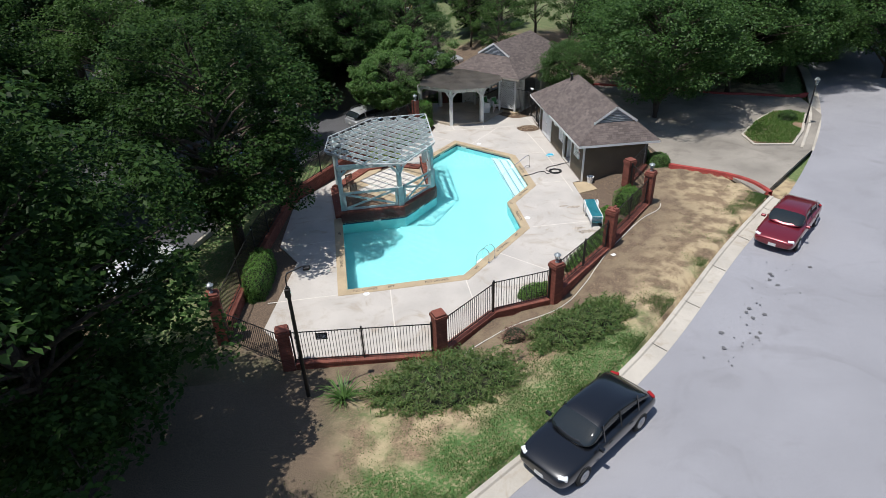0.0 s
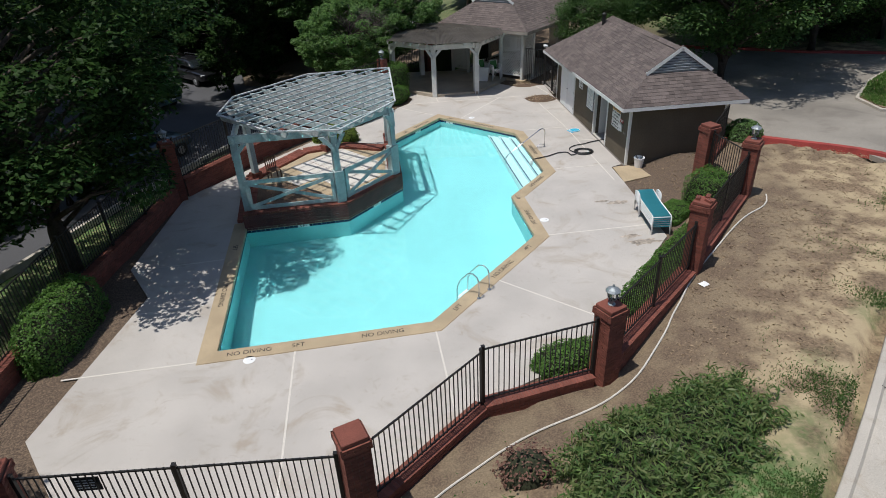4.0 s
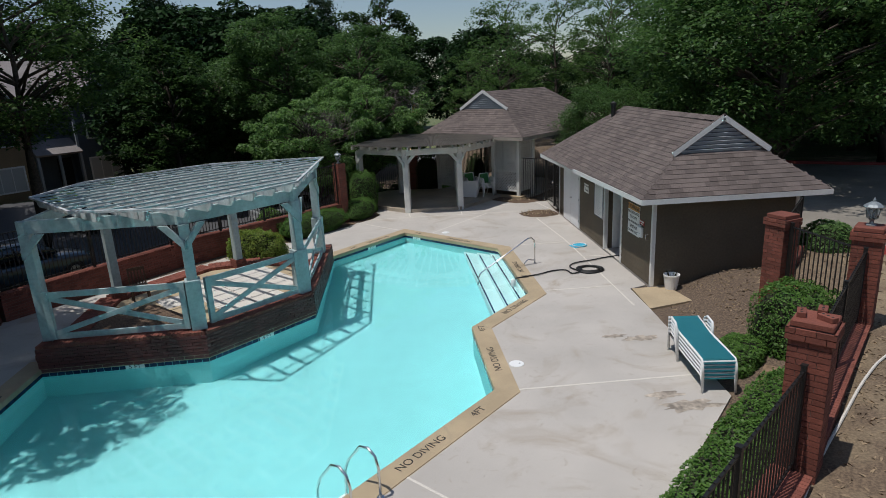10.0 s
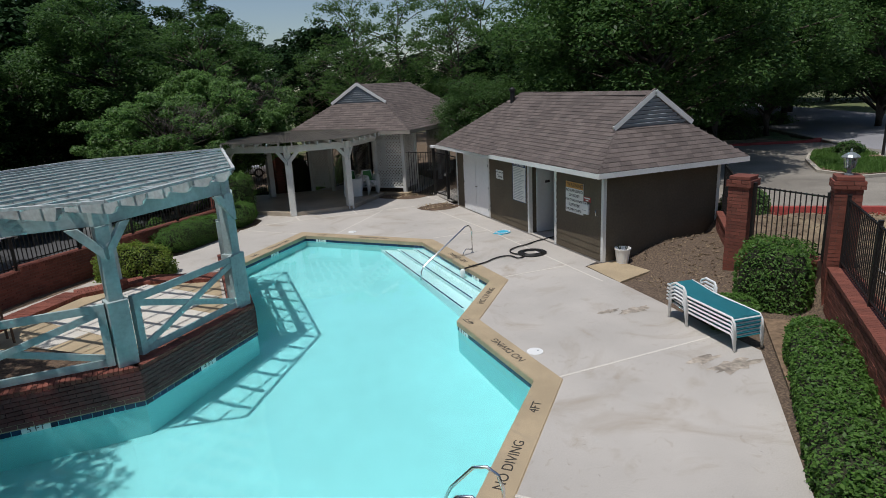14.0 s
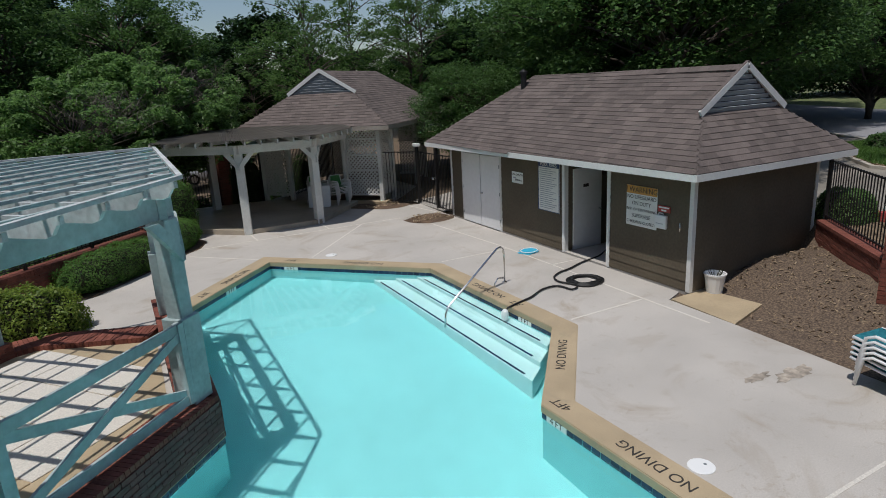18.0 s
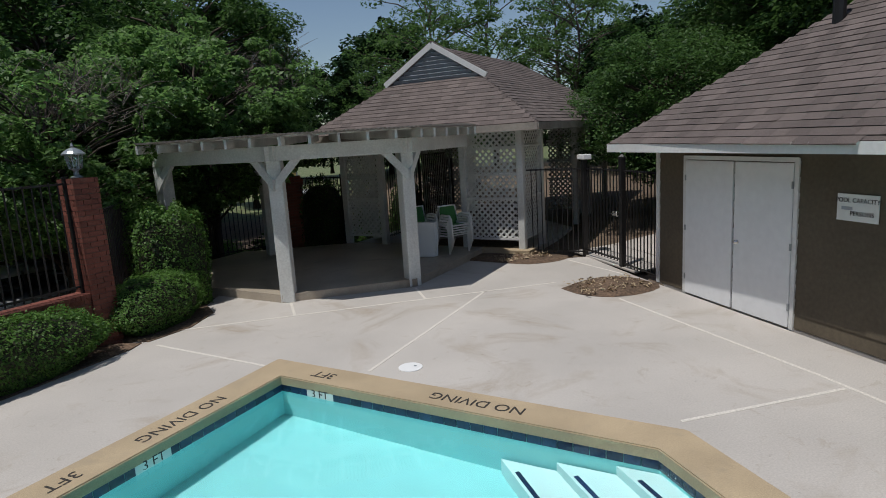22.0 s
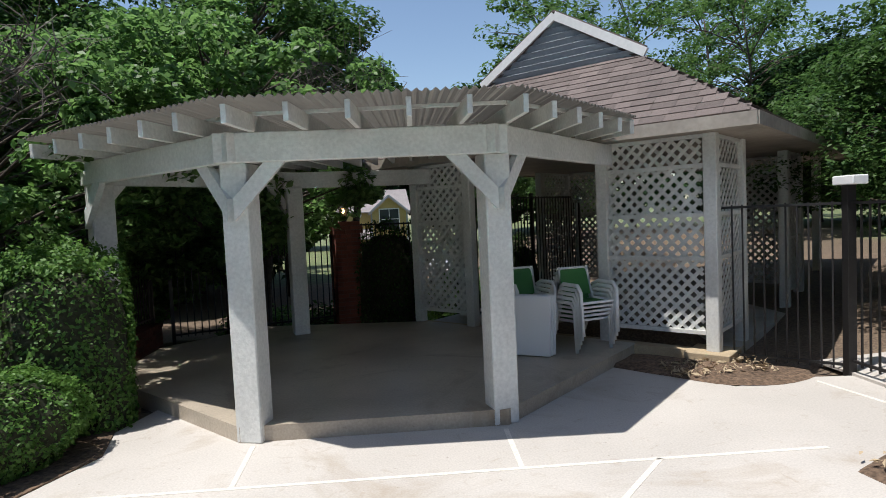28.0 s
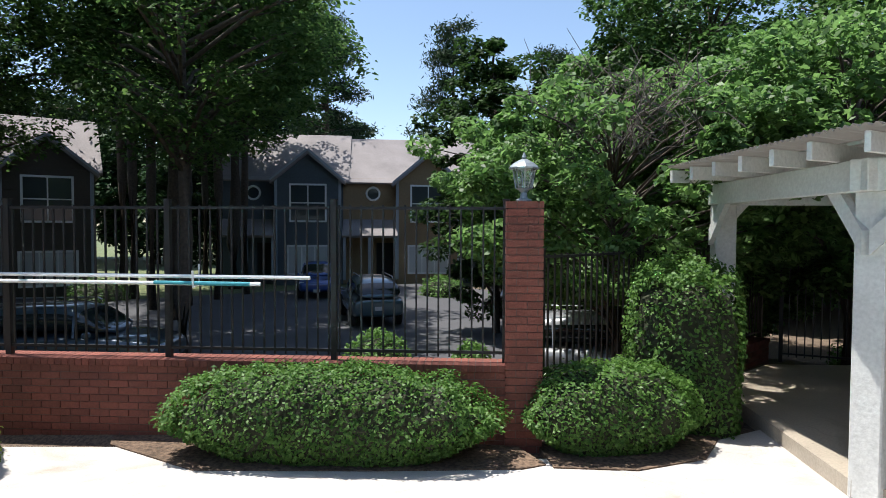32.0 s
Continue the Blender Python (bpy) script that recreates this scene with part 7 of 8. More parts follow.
# bed of bare earth along the hedge, and the path behind the gate
bm = bmesh.new()
prism(bm, [(8.5, 23.5), (9.2, 23.2), (13.6, 27.3), (13.4, 28.0), (12.9, 28.4)], -0.04, 0.016)
tagged(finish("hedge_bed", bm, SOIL), "strip of bare earth under the hedge", "bed", kind="structure")
bm = bmesh.new()
for k in range(6):
    x0, x1 = 12.6 + k * 1.05, 13.62 + k * 1.05
    z0, z1 = 0.6 * smooth_step(x0, 12.5, 18.5), 0.6 * smooth_step(x1, 12.5, 18.5)
    lo = [bm.verts.new((x0, 43.5, z0)), bm.verts.new((x1, 43.5, z1)), bm.verts.new((x1, 46.0, z1)), bm.verts.new((x0, 46.0, z0))]
    hi = [bm.verts.new(v.co + Vector((0, 0, 0.03))) for v in lo]
    bm.faces.new(hi)
    for q in range(4):
        bm.faces.new((lo[q], lo[(q + 1) % 4], hi[(q + 1) % 4], hi[q]))
tagged(finish("gate_path", bm, CONCRETE), "concrete path that leads from the gate to the drive", "path", kind="structure")

for outline in ([(0.5, 40.3), (0.85, 40.2), (2.05, 40.62), (3.1, 41.85), (3.97, 42.95), (4.05, 43.2), (3.5, 43.35)], [(3.7, 43.5), (4.14, 43.2), (4.68, 43.74), (4.95, 44.5), (4.75, 45.2), (4.7, 45.9), (3.9, 46.0)]):
    bm = bmesh.new()
    prism(bm, outline, -0.04, 0.014)
    tagged(finish("hedge_bed", bm, MULCH), "bed of mulch and pebbles under the hedge", "bed", kind="structure")

# ---- things in the shelter ----
def stack_chair(x, y, z, yaw, lift):
    p = thing("stack_chair", "white framed chair with green mesh, in a stack", "chair", "stacked chairs", pose(x, y, z + lift, 0, 0, yaw))
    for s in (-1, 1):
        bm = bmesh.new()
        tube(bm, [(s * 0.27, -0.28, 0.0), (s * 0.28, -0.26, 0.55), (s * 0.28, -0.20, 0.63), (s * 0.28, 0.10, 0.63), (s * 0.26, 0.2, 0.58)], 0.026, 8)
        part("arm", bm, WHITE_PLASTIC, p, smooth=True)
        bm = bmesh.new()
        tube(bm, [(s * 0.25, 0.36, 0.0), (s * 0.24, 0.2, 0.42), (s * 0.23, 0.28, 0.78), (s * 0.2, 0.30, 0.82)], 0.024, 8)
        part("back_leg", bm, WHITE_PLASTIC, p, smooth=True)
        bm = bmesh.new()
        tube(bm, [(s * 0.26, -0.24, 0.40), (s * 0.25, 0.22, 0.38)], 0.018, 8)
        part("seat_rail", bm, WHITE_PLASTIC, p)
    for yy, zz in ((-0.22, 0.40), (0.30, 0.81)):
        bm = bmesh.new()
        tube(bm, [(-0.25, yy, zz), (0.25, yy, zz)], 0.018, 8)
        part("cross_bar", bm, WHITE_PLASTIC, p)
    bm = bmesh.new()
    box(bm, -0.24, -0.22, 0.385, 0.24, 0.2, 0.393)
    part("seat", bm, GREEN_MESH, p, "green mesh seat")
    bm = bmesh.new()
    beam(bm, (0, 0.205, 0.45), (0, 0.292, 0.80), 0.44, 0.008, up=(0, 1, 0))
    part("backrest", bm, GREEN_MESH, p, "green mesh backrest")


for cx, cy, yaw, n in ((10.0, 46.95, 20, 5), (9.3, 47.3, 16, 5)):
    for k in range(n):
        stack_chair(cx + 0.035 * k * math.sin(radians(yaw)), cy - 0.035 * k * math.cos(radians(yaw)), 0.15, yaw, 0.06 * k)
for k in range(3):
    p = thing("table_top", "white folding table leaning against the chairs", "table", "folded tables", pose(9.13 + 0.045 * k, 46.64 + 0.05 * k, 0.16, -7, 0, -30))
    bm = bmesh.new()
    box(bm, -0.38, -0.015, 0.0, 0.38, 0.015, 0.76, bevel=0.008)
    part("board", bm, WHITE_PLASTIC, p)
    bm = bmesh.new()
    tube(bm, [(-0.3, 0.03, 0.06), (-0.3, 0.03, 0.7), (0.3, 0.03, 0.7), (0.3, 0.03, 0.06)], 0.012, 6)
    part("folded_leg", bm, LAMP_GREY, p)
GLOW = bpy.data.materials.new("lamp_glow")
GLOW.use_nodes = True
GLOW.node_tree.nodes["Principled BSDF"].inputs["Emission Color"].default_value = (1.0, 0.5, 0.22, 1)
GLOW.node_tree.nodes["Principled BSDF"].inputs["Emission Strength"].default_value = 4.0
# far brick pillar with the lit lantern
pillar(6.55, 51.1, -0.3, 1.95, 20, 0.5)
p = thing("pillar_lantern", "lit lantern on the far brick pillar", "lantern", "pillar lanterns", pose(6.55, 51.1, 1.95))
bm = bmesh.new()
lathe(bm, [(0.05, 0), (0.04, 0.08), (0.08, 0.1)], 8)
part("base", bm, IRON, p)
bm = bmesh.new()
lathe(bm, [(0.07, 0.1), (0.1, 0.27), (0.09, 0.28)], 8)
part("glass", bm, GLASS, p)
bm = bmesh.new()
lathe(bm, [(0.02, 0.13), (0.035, 0.17), (0.02, 0.22)], 8, (0.0, -0.11, 0.03))
part("bulb", bm, GLOW, p, "glowing warm bulb")
bm = bmesh.new()
lathe(bm, [(0.14, 0.28), (0.1, 0.34), (0.02, 0.4)], 8)
part("domed_top", bm, IRON, p)
fence((3.6, 49.9), (6.3, 51.1), 0.0, 1.9)
fence((6.8, 51.1), (7.9, 50.2), 0.0, 1.9)
fence((9.0, 50.4), (11.9, 53.3), 0.0, 2.3)
# dark leaf colour paints the shelter's shade onto this hedge
bush("hedge", "dark clipped hedge in the shade of the shelter", 7.4, 50.75, 0.0, 1.3, 0.8, 1.85, -40, 0.06, LEAF_DARK, 3500, 4)
bush("hedge", "dark shrub behind the pavilion fence", 10.3, 53.2, 0.0, 1.4, 1.0, 1.4, 40, 0.07, LEAF_DARK, 2500, 2.5)
# pedestrian gate and fence between pavilion and hut
fence((11.65, 46.35), (12.6, 45.5), 0.0, 1.95, label="black iron fence beside the gate", posts=False)
gate = fence((12.62, 45.4), (12.66, 44.1), 0.06, 1.95, label="black iron pool gate standing shut", posts=False)
fence((12.66, 43.95), (12.62, 42.8), 0.0, 1.95, label="black iron fence beside the hut", posts=False)
for x, y, h in ((12.62, 45.46, 2.17), (12.66, 44.03, 2.17)):
    p = thing("gate_post", "square black iron gate post", "post", "gate posts", pose(x, y, 0))
    bm = bmesh.new()
    box(bm, -0.05, -0.05, -0.1, 0.05, 0.05, h, bevel=0.004)
    part("shaft", bm, IRON, p)
    bm = bmesh.new()
    lathe(bm, [(0.075, h), (0.075, h + 0.02), (0.02, h + 0.06)], 4)
    part("cap", bm, IRON, p)
lock = thing("card_reader", "white box on the gate post", "lock box", at=pose(12.6, 45.4, 2.12))
bm = bmesh.new()
box(bm, -0.1, -0.16, 0, 0.08, 0.16, 0.1, bevel=0.01)
part("case", bm, WHITE_PLASTIC, lock)
latch = thing("gate_latch", "small steel latch on the gate", "latch", at=pose(12.62, 44.2, 1.02))
bm = bmesh.new()
box(bm, -0.04, -0.08, 0, 0.02, 0.08, 0.1, bevel=0.01)
part("case", bm, CHROME, latch)
bm = bmesh.new()
tube(bm, [(-0.04, 0.0, 0.05), (-0.09, 0.0, 0.05), (-0.09, 0.1, 0.05)], 0.01, 6)
part("lever", bm, CHROME, latch)
lp = thing("lamp_post", "white lamp post behind the pavilion", "lamp post", at=pose(11.35, 51.6, 0.12))
bm = bmesh.new()
tube(bm, [(0, 0, 0), (0, 0, 2.0)], 0.03, 8)
part("pole", bm, LAMP_GREY, lp)
bm = bmesh.new()
lathe(bm, [(0.08, 2.0), (0.12, 2.22), (0.14, 2.24), (0.03, 2.36)], 8)
part("lantern_head", bm, GLASS, lp)
# pool poles hung on the fence
d0, d1 = Vector((0.3, 40.25, 0)), Vector((2.88, 42.9, 0))
nrm = Vector((0.72, -0.69, 0))
for off, z, a, b, mat, nm in ((0.1, 1.72, -0.9, 0.63, WHITE_PLASTIC, "white telescopic pool pole on the fence"), (0.13, 1.65, -0.9, 0.49, WHITE_PLASTIC, "white and teal telescopic pool pole on the fence")):
    p = thing("pool_pole", nm, "pole", "pool poles")
    bm = bmesh.new()
    tube(bm, [tuple(d0.lerp(d1, a) + nrm * off + Vector((0, 0, z))), tuple(d0.lerp(d1, b) + nrm * off + Vector((0, 0, z - 0.02)))], 0.02, 8)
    part("tube", bm, mat, p)
    if z < 1.7:
        bm = bmesh.new()
        tube(bm, [tuple(d0.lerp(d1, 0.18) + nrm * off + Vector((0, 0, z - 0.012))), tuple(d0.lerp(d1, 0.46) + nrm * off + Vector((0, 0, z - 0.019)))], 0.022, 8)
        part("teal_grip", bm, TEAL_MESH, p, "teal sleeve")
for k in (-0.85, 0.3):
    p = thing("pole_hook", "white hook on the fence", "hook", "pole hooks")
    bm = bmesh.new()
    q = d0.lerp(d1, k) + nrm * 0.04
    tube(bm, [tuple(q + Vector((0, 0, 1.83))), tuple(q + Vector((0, 0, 1.61))), tuple(q + nrm * 0.14 + Vector((0, 0, 1.60))), tuple(q + nrm * 0.15 + Vector((0, 0, 1.77)))], 0.012, 6)
    part("bent_bar", bm, WHITE_PLASTIC, p)
# loose bricks on one pillar
for k, (dx, dy, a, dz) in enumerate(((-0.12, 0.1, 10, 0), (0.05, -0.12, 60, 0), (0.16, 0.12, 5, 0))):
    p = thing("loose_brick", "loose cored red brick on the pillar cap", "brick", "loose bricks", pose(10.98 + dx, 24.55 + dy, 2.66 + dz, 0, 0, a + 45))
    bm = bmesh.new()
    box(bm, -0.1, -0.05, 0, 0.1, 0.05, 0.065, bevel=0.004)
    part("block", bm, BRICK, p)
    for kx in (-0.06, 0, 0.06):
        bm = bmesh.new()
        lathe(bm, [(0.016, 0.0655), (0.016, 0.067)], 8, (kx, 0, 0))
        part("core_hole", bm, DARK, p)
# street lamp by the fence, with bracket and floodlight
pl = thing("light_pole", "tall black steel light pole with a bent arm", "light pole", at=pose(-2.8, 16.95, 0.9))
bm = bmesh.new()
tube(bm, [(0, 0, -1.2), (0, 0, 4.2)], [0.075, 0.06], 10)
part("pole", bm, IRON, pl)
bm = bmesh.new()
tube(bm, [(0, 0, 4.15), (0.0, 0.04, 4.5), (0.05, 0.12, 4.62), (0.5, 0.35, 4.68), (0.62, 0.42, 4.62)], 0.025, 8)
part("arm", bm, IRON, pl)
bm = bmesh.new()
box(bm, 0.52, 0.34, 4.5, 0.74, 0.52, 4.62, bevel=0.02)
part("floodlight", bm, IRON, pl)
bm = bmesh.new()
box(bm, -0.09, -0.12, 3.85, 0.09, 0.0, 4.15, bevel=0.01)
part("ballast_box", bm, IRON, pl)
pq = thing("meter_cover", "grey concrete cover plate in the ground", "cover", at=pose(-1.95, 17.5, 0.13, 3, 0, 8))
bm = bmesh.new()
box(bm, -0.32, -0.12, 0, 0.32, 0.12, 0.05, bevel=0.01)
part("plate", bm, JOINT, pq)
ns = thing("fence_sign", "small dark notice on the fence", "sign", at=pose(-2.3, 18.95, 1.3, 0, 0, -4))
bm = bmesh.new()
box(bm, -0.22, -0.02, 0, 0.22, 0.0, 0.3)
part("board", bm, DARK, ns)
for k in range(4):
    bm = bmesh.new()
    box(bm, -0.17, -0.024, 0.05 + 0.06 * k, 0.17 - 0.05 * (k % 2), -0.0205, 0.075 + 0.06 * k)
    part("print_bar", bm, SIGN_GREY, ns)
# pale drain hose along the outside of the fence
hz = thing("drain_hose", "pale hose lying along the foot of the fence", "hose")
bm = bmesh.new()
pts = along([(2.4, 17.9), (3.6, 18.9), (5.4, 19.9), (7.3, 20.6), (8.6, 21.6), (10.6, 23.9), (12.3, 25.5), (13.6, 26.6), (14.6, 27.2), (15.1, 27.9)], 0.25)
tube(bm, [(p.x + 0.04 * noise.noise((p.x, p.y, 0)), p.y, ground_height(p.x, p.y) + 0.03) for p in pts], 0.022, 6)
part("run", bm, JOINT, hz)
# crumpled paper on the bare soil
RUST = material("rust_stain", (0.40, 0.345, 0.285), 0.9, grain=12, spread=0.3, patch=0.5, patch_size=0.3)
pap = thing("paper_scrap", "crumpled white paper scrap on the bare soil", "litter", at=pose(10.97, 23.81, ground_height(10.97, 23.81) + 0.004, 0, 0, 20) @ Matrix.Scale(0.6, 4))
bm = bmesh.new()
bmesh.ops.create_grid(bm, x_segments=8, y_segments=6, size=0.16)
for v in bm.verts:
    v.co.z = 0.05 * abs(noise.noise(v.co * 14)) + 0.01
    v.co.x *= 1.25
part("sheet", bm, WHITE_PLASTIC, pap)
# rusty marks where loungers stood
for cx, cy, r_ in ((10.85, 27.2, 0.42), (10.6, 27.6, 0.28), (11.1, 30.0, 0.34), (10.55, 30.2, 0.2)):
    st = thing("rust_stain", "thin brown rust stain on the pool deck", "stain", "deck stains", pose(cx, cy, 0.004))
    bm = bmesh.new()
    bm.faces.new([bm.verts.new((r_ * 1.5 * k * math.cos(a), r_ * 0.55 * k * math.sin(a), 0)) for a, k in ((q / 28 * math.tau, 0.75 + 0.5 * noise.noise((3 * math.cos(q / 28 * math.tau) + cx, 3 * math.sin(q / 28 * math.tau), cy))) for q in range(28))])
    part("mark", bm, RUST, st)
# lamp on the traffic island
il = thing("street_lamp", "dark post lamp on the traffic island", "street lamp", at=pose(29.6, 37.2, 1.0))
bm = bmesh.new()
tube(bm, [(0, 0, 0), (0, 0, 2.6)], [0.06, 0.04], 8)
part("pole", bm, IRON, il)
bm = bmesh.new()
lathe(bm, [(0.08, 2.6), (0.16, 2.95), (0.2, 2.97), (0.06, 3.1)], 6)
part("lantern_head", bm, GLASS, il)

# ---- cars ----
TYRE = material("tyre_rubber", (0.015, 0.015, 0.015), 0.8)
RIM = material("alloy_rim", (0.45, 0.45, 0.46), 0.3, 0.9)
CAR_GLASS = material("car_glass", (0.015, 0.02, 0.022), 0.03, spec=0.7)
HEADLAMP = material("headlamp", (0.75, 0.77, 0.78), 0.1)
TAIL_LAMP = material("tail_lamp", (0.30, 0.015, 0.015), 0.15)
PLATE = material("plate_blank", (0.6, 0.6, 0.58), 0.5)


def paint(name, color, metal=0.3):
    return material(name, color, 0.28, metal, grain=300, spread=0.03, coat=1.0)


def loft(bm, sections, mats=None, close=True):
    """Skin over closed cross-sections of equal count; mats gives a material by (section, side)."""
    rows = [[bm.verts.new(p) for p in s] for s in sections]
    n = len(rows[0])
    for i, (a, b) in enumerate(zip(rows, rows[1:])):
        for k in range(n):
            f = bm.faces.new((a[k], a[(k + 1) % n], b[(k + 1) % n], b[k]))
            if mats:
                f.material_index = mats(i, k)
    if close:
        bm.faces.new(rows[0][::-1])
        bm.faces.new(rows[-1])
    bmesh.ops.recalc_face_normals(bm, faces=bm.faces)
    return bm


def car(label, color, x, y, z, yaw, kind="sedan", plate=True):
    """A car whose nose points along its own +x: lofted body, glass house, wheels, lamps, mirrors."""
    p = thing("car", label, "car", "parked cars", pose(x, y, z, 0, 0, yaw))
    mat = paint("car_paint", color)
    suv = kind == "suv"
    L, Wd, H = (4.7, 1.86, 1.72) if suv else (4.85, 1.84, 1.45)
    belt, low = (1.06, 0.32) if suv else (0.90, 0.22)
    hood = [(-0.5, 0.62, 0.86), (-0.485, 0.78, 0.94), (-0.43, 0.97, 0.985), (-0.30, 1.0, 1.0), (0.0, 1.0, 1.0), (0.24, 0.985, 1.0), (0.36, 0.93, 0.985), (0.45, 0.82, 0.94), (0.49, 0.68, 0.84), (0.5, 0.6, 0.7)]
    secs = []
    for fx, hz, ww in hood:
        top = low + (belt - low) * hz
        if suv and fx < -0.3:
            top = belt * 1.0 - (0.08 if fx < -0.48 else 0)
        w = Wd / 2 * ww
        X = fx * L
        b = low + (0.12 if abs(fx) > 0.47 else 0)
        mid = (b + top) / 2
        half = [(w * 0.86, b), (w * 0.97, b + 0.1), (w, mid), (w * 0.985, top - 0.1), (w * 0.90, top - 0.015), (w * 0.45, top + 0.02)]
        secs.append([(X, -a, c) for a, c in half][::1] + [(X, a, c) for a, c in half[::-1]])
    bm = bmesh.new()
    loft(bm, secs)
    body = part("body", bm, mat, p, smooth=True)
    soft = body.modifiers.new("round", "SUBSURF")
    soft.levels = soft.render_levels = 2
    # glass house
    g = [(0.26, 0.02, 0.90), (0.10, 1.0, 0.72), (-0.02, 1.03, 0.70), (-0.18, 1.0, 0.71), (-0.38 if not suv else -0.42, 0.86 if suv else 0.55, 0.76), (-0.44 if not suv else -0.485, 0.02, 0.88)]
    secs = []
    for fx, hz, ww in g:
        top = belt + (H - belt) * hz
        w0, w1 = Wd / 2 * 0.91, Wd / 2 * ww
        X = fx * L
        zz = belt - 0.03
        wt = w0 + (w1 - w0) * hz
        secs.append([(X, -w0, zz), (X, -(w0 * 0.15 + wt * 0.85), zz + (top - zz) * 0.86), (X, -wt * 0.84, top), (X, wt * 0.84, top), (X, (w0 * 0.15 + wt * 0.85), zz + (top - zz) * 0.86), (X, w0, zz)])
    bm = bmesh.new()
    last = len(g) - 2

    def pick(i, k):
        if i in (0, last):
            return 1 if k in (0, 1, 2, 3, 4) else 0
        return 1 if k in (0, 4) else 0

    loft(bm, secs, pick)
    cab = part("cabin", bm, [mat, CAR_GLASS], p, "painted roof over dark tinted glass", smooth=True)
    soft = cab.modifiers.new("round", "SUBSURF")
    soft.levels = soft.render_levels = 2
    for fx in (0.095, -0.08, -0.27):
        for s in (-1, 1):
            bm = bmesh.new()
            beam(bm, (fx * L, s * Wd / 2 * 0.915, belt - 0.02), ((fx - 0.01) * L, s * Wd / 2 * 0.735, H - (H - belt) * 0.13), 0.05, 0.02, up=(0, s, 0.3))
            part("pillar_trim", bm, mat if fx != -0.08 else TYRE, p)
    R = 0.34 if suv else 0.325
    for fx in (0.305, -0.295):
        for s in (-1, 1):
            bm = bmesh.new()
            lathe(bm, [(R * 0.6, -0.11), (R * 0.95, -0.11), (R, -0.08), (R, 0.08), (R * 0.95, 0.11), (R * 0.6, 0.11)], 22)
            bmesh.ops.transform(bm, matrix=pose(fx * L, s * (Wd / 2 - 0.10), R, 90), verts=bm.verts)
            wh = part("tyre", bm, TYRE, p, smooth=False)
            bm = bmesh.new()
            lathe(bm, [(R * 0.64, 0.0), (R * 0.6, 0.02), (R * 0.2, 0.01), (R * 0.16, 0.03), (0.01, 0.03)], 20)
            bmesh.ops.transform(bm, matrix=pose(fx * L, s * (Wd / 2 + 0.005), R, -90 * s), verts=bm.verts)
            part("rim", bm, RIM, wh)
            bm = bmesh.new()
            lathe(bm, [(R * 1.13, 0.0), (R * 1.13, 0.012)], 20)
            bmesh.ops.transform(bm, matrix=pose(fx * L, s * (Wd / 2 - 0.035), R + 0.02, -90 * s), verts=bm.verts)
            part("wheel_arch", bm, TYRE, p)
    for s in (-1, 1):
        bm = bmesh.new()
        box(bm, -0.13, -0.14, -0.07, 0.09, 0.14, 0.07, pose(0.455 * L, s * Wd * 0.375, belt * 0.74, 0, 8, s * 28), bevel=0.03)
        part("headlamp", bm, HEADLAMP, p, "clear headlamp")
        bm = bmesh.new()
        box(bm, -0.06, -0.15, -0.07, 0.06, 0.15, 0.07, pose(-0.472 * L, s * Wd * 0.37, belt * 0.84, 0, 0, -s * 22), bevel=0.03)
        part("tail_lamp", bm, TAIL_LAMP, p, "red tail lamp")
        bm = bmesh.new()
        box(bm, -0.07, -0.1, -0.06, 0.06, 0.1, 0.07, pose(0.17 * L, s * (Wd / 2 + 0.05), belt + 0.05), bevel=0.03)
        part("mirror", bm, mat, p)
        for fx in (0.05, -0.17):
            bm = bmesh.new()
            box(bm, -0.09, -0.012, -0.015, 0.09, 0.012, 0.015, pose(fx * L, s * (Wd / 2 * 0.998), belt - 0.14), bevel=0.006)
            part("door_handle", bm, mat, p)
    for k in range(6):
        bm = bmesh.new()
        beam(bm, (0.492 * L - 0.012 * k, -0.36 - 0.03 * k, 0.48 + 0.035 * k), (0.492 * L - 0.012 * k, 0.36 + 0.03 * k, 0.48 + 0.035 * k), 0.05, 0.016)
        part("grille_bar", bm, CHROME if k % 2 else TYRE, p)
    for fx in (0.498, -0.5):
        bm = bmesh.new()
        box(bm, -0.01, -0.16, -0.07, 0.01, 0.16, 0.07, pose(fx * L, 0, 0.43 if fx > 0 else belt * 0.66))
        part("plate", bm, PLATE, p)
    if suv:
        for s in (-1, 1):
            bm = bmesh.new()
            tube(bm, [(0.08 * L, s * 0.56, H + 0.01), (0.06 * L, s * 0.56, H + 0.06), (-0.36 * L, s * 0.56, H + 0.04), (-0.38 * L, s * 0.56, H - 0.05)], 0.018, 6)
            part("roof_rail", bm, RIM, p)
    return p


car("dark red sedan parked at the kerb", (0.17, 0.012, 0.022), 19.65, 24.0, 0.83, 221)
car("black sedan parked at the kerb", (0.008, 0.009, 0.012), 6.1, 13.25, 0.83, 215)
car("silver estate car parked beyond the wall", (0.42, 0.43, 0.44), 0.4, 49.9, -1.27, 35, "suv")
car("dark blue estate car parked beyond the fence", (0.03, 0.055, 0.085), -8.6, 41.4, -1.27, 52, "suv")
car("bright blue estate car parked by the houses", (0.02, 0.07, 0.28), -20.3, 54.2, -1.27, -30, "suv")
car("teal grey estate car seen from behind", (0.06, 0.11, 0.13), -11.6, 51.6, -1.27, 155, "suv")
car("black estate car parked by the houses", (0.012, 0.012, 0.014), -9.8, 57.6, -1.27, -45, "suv")
car("white coupe parked in the shaded car park", (0.70, 0.71, 0.72), -12.4, 28.8, -1.27, 62)
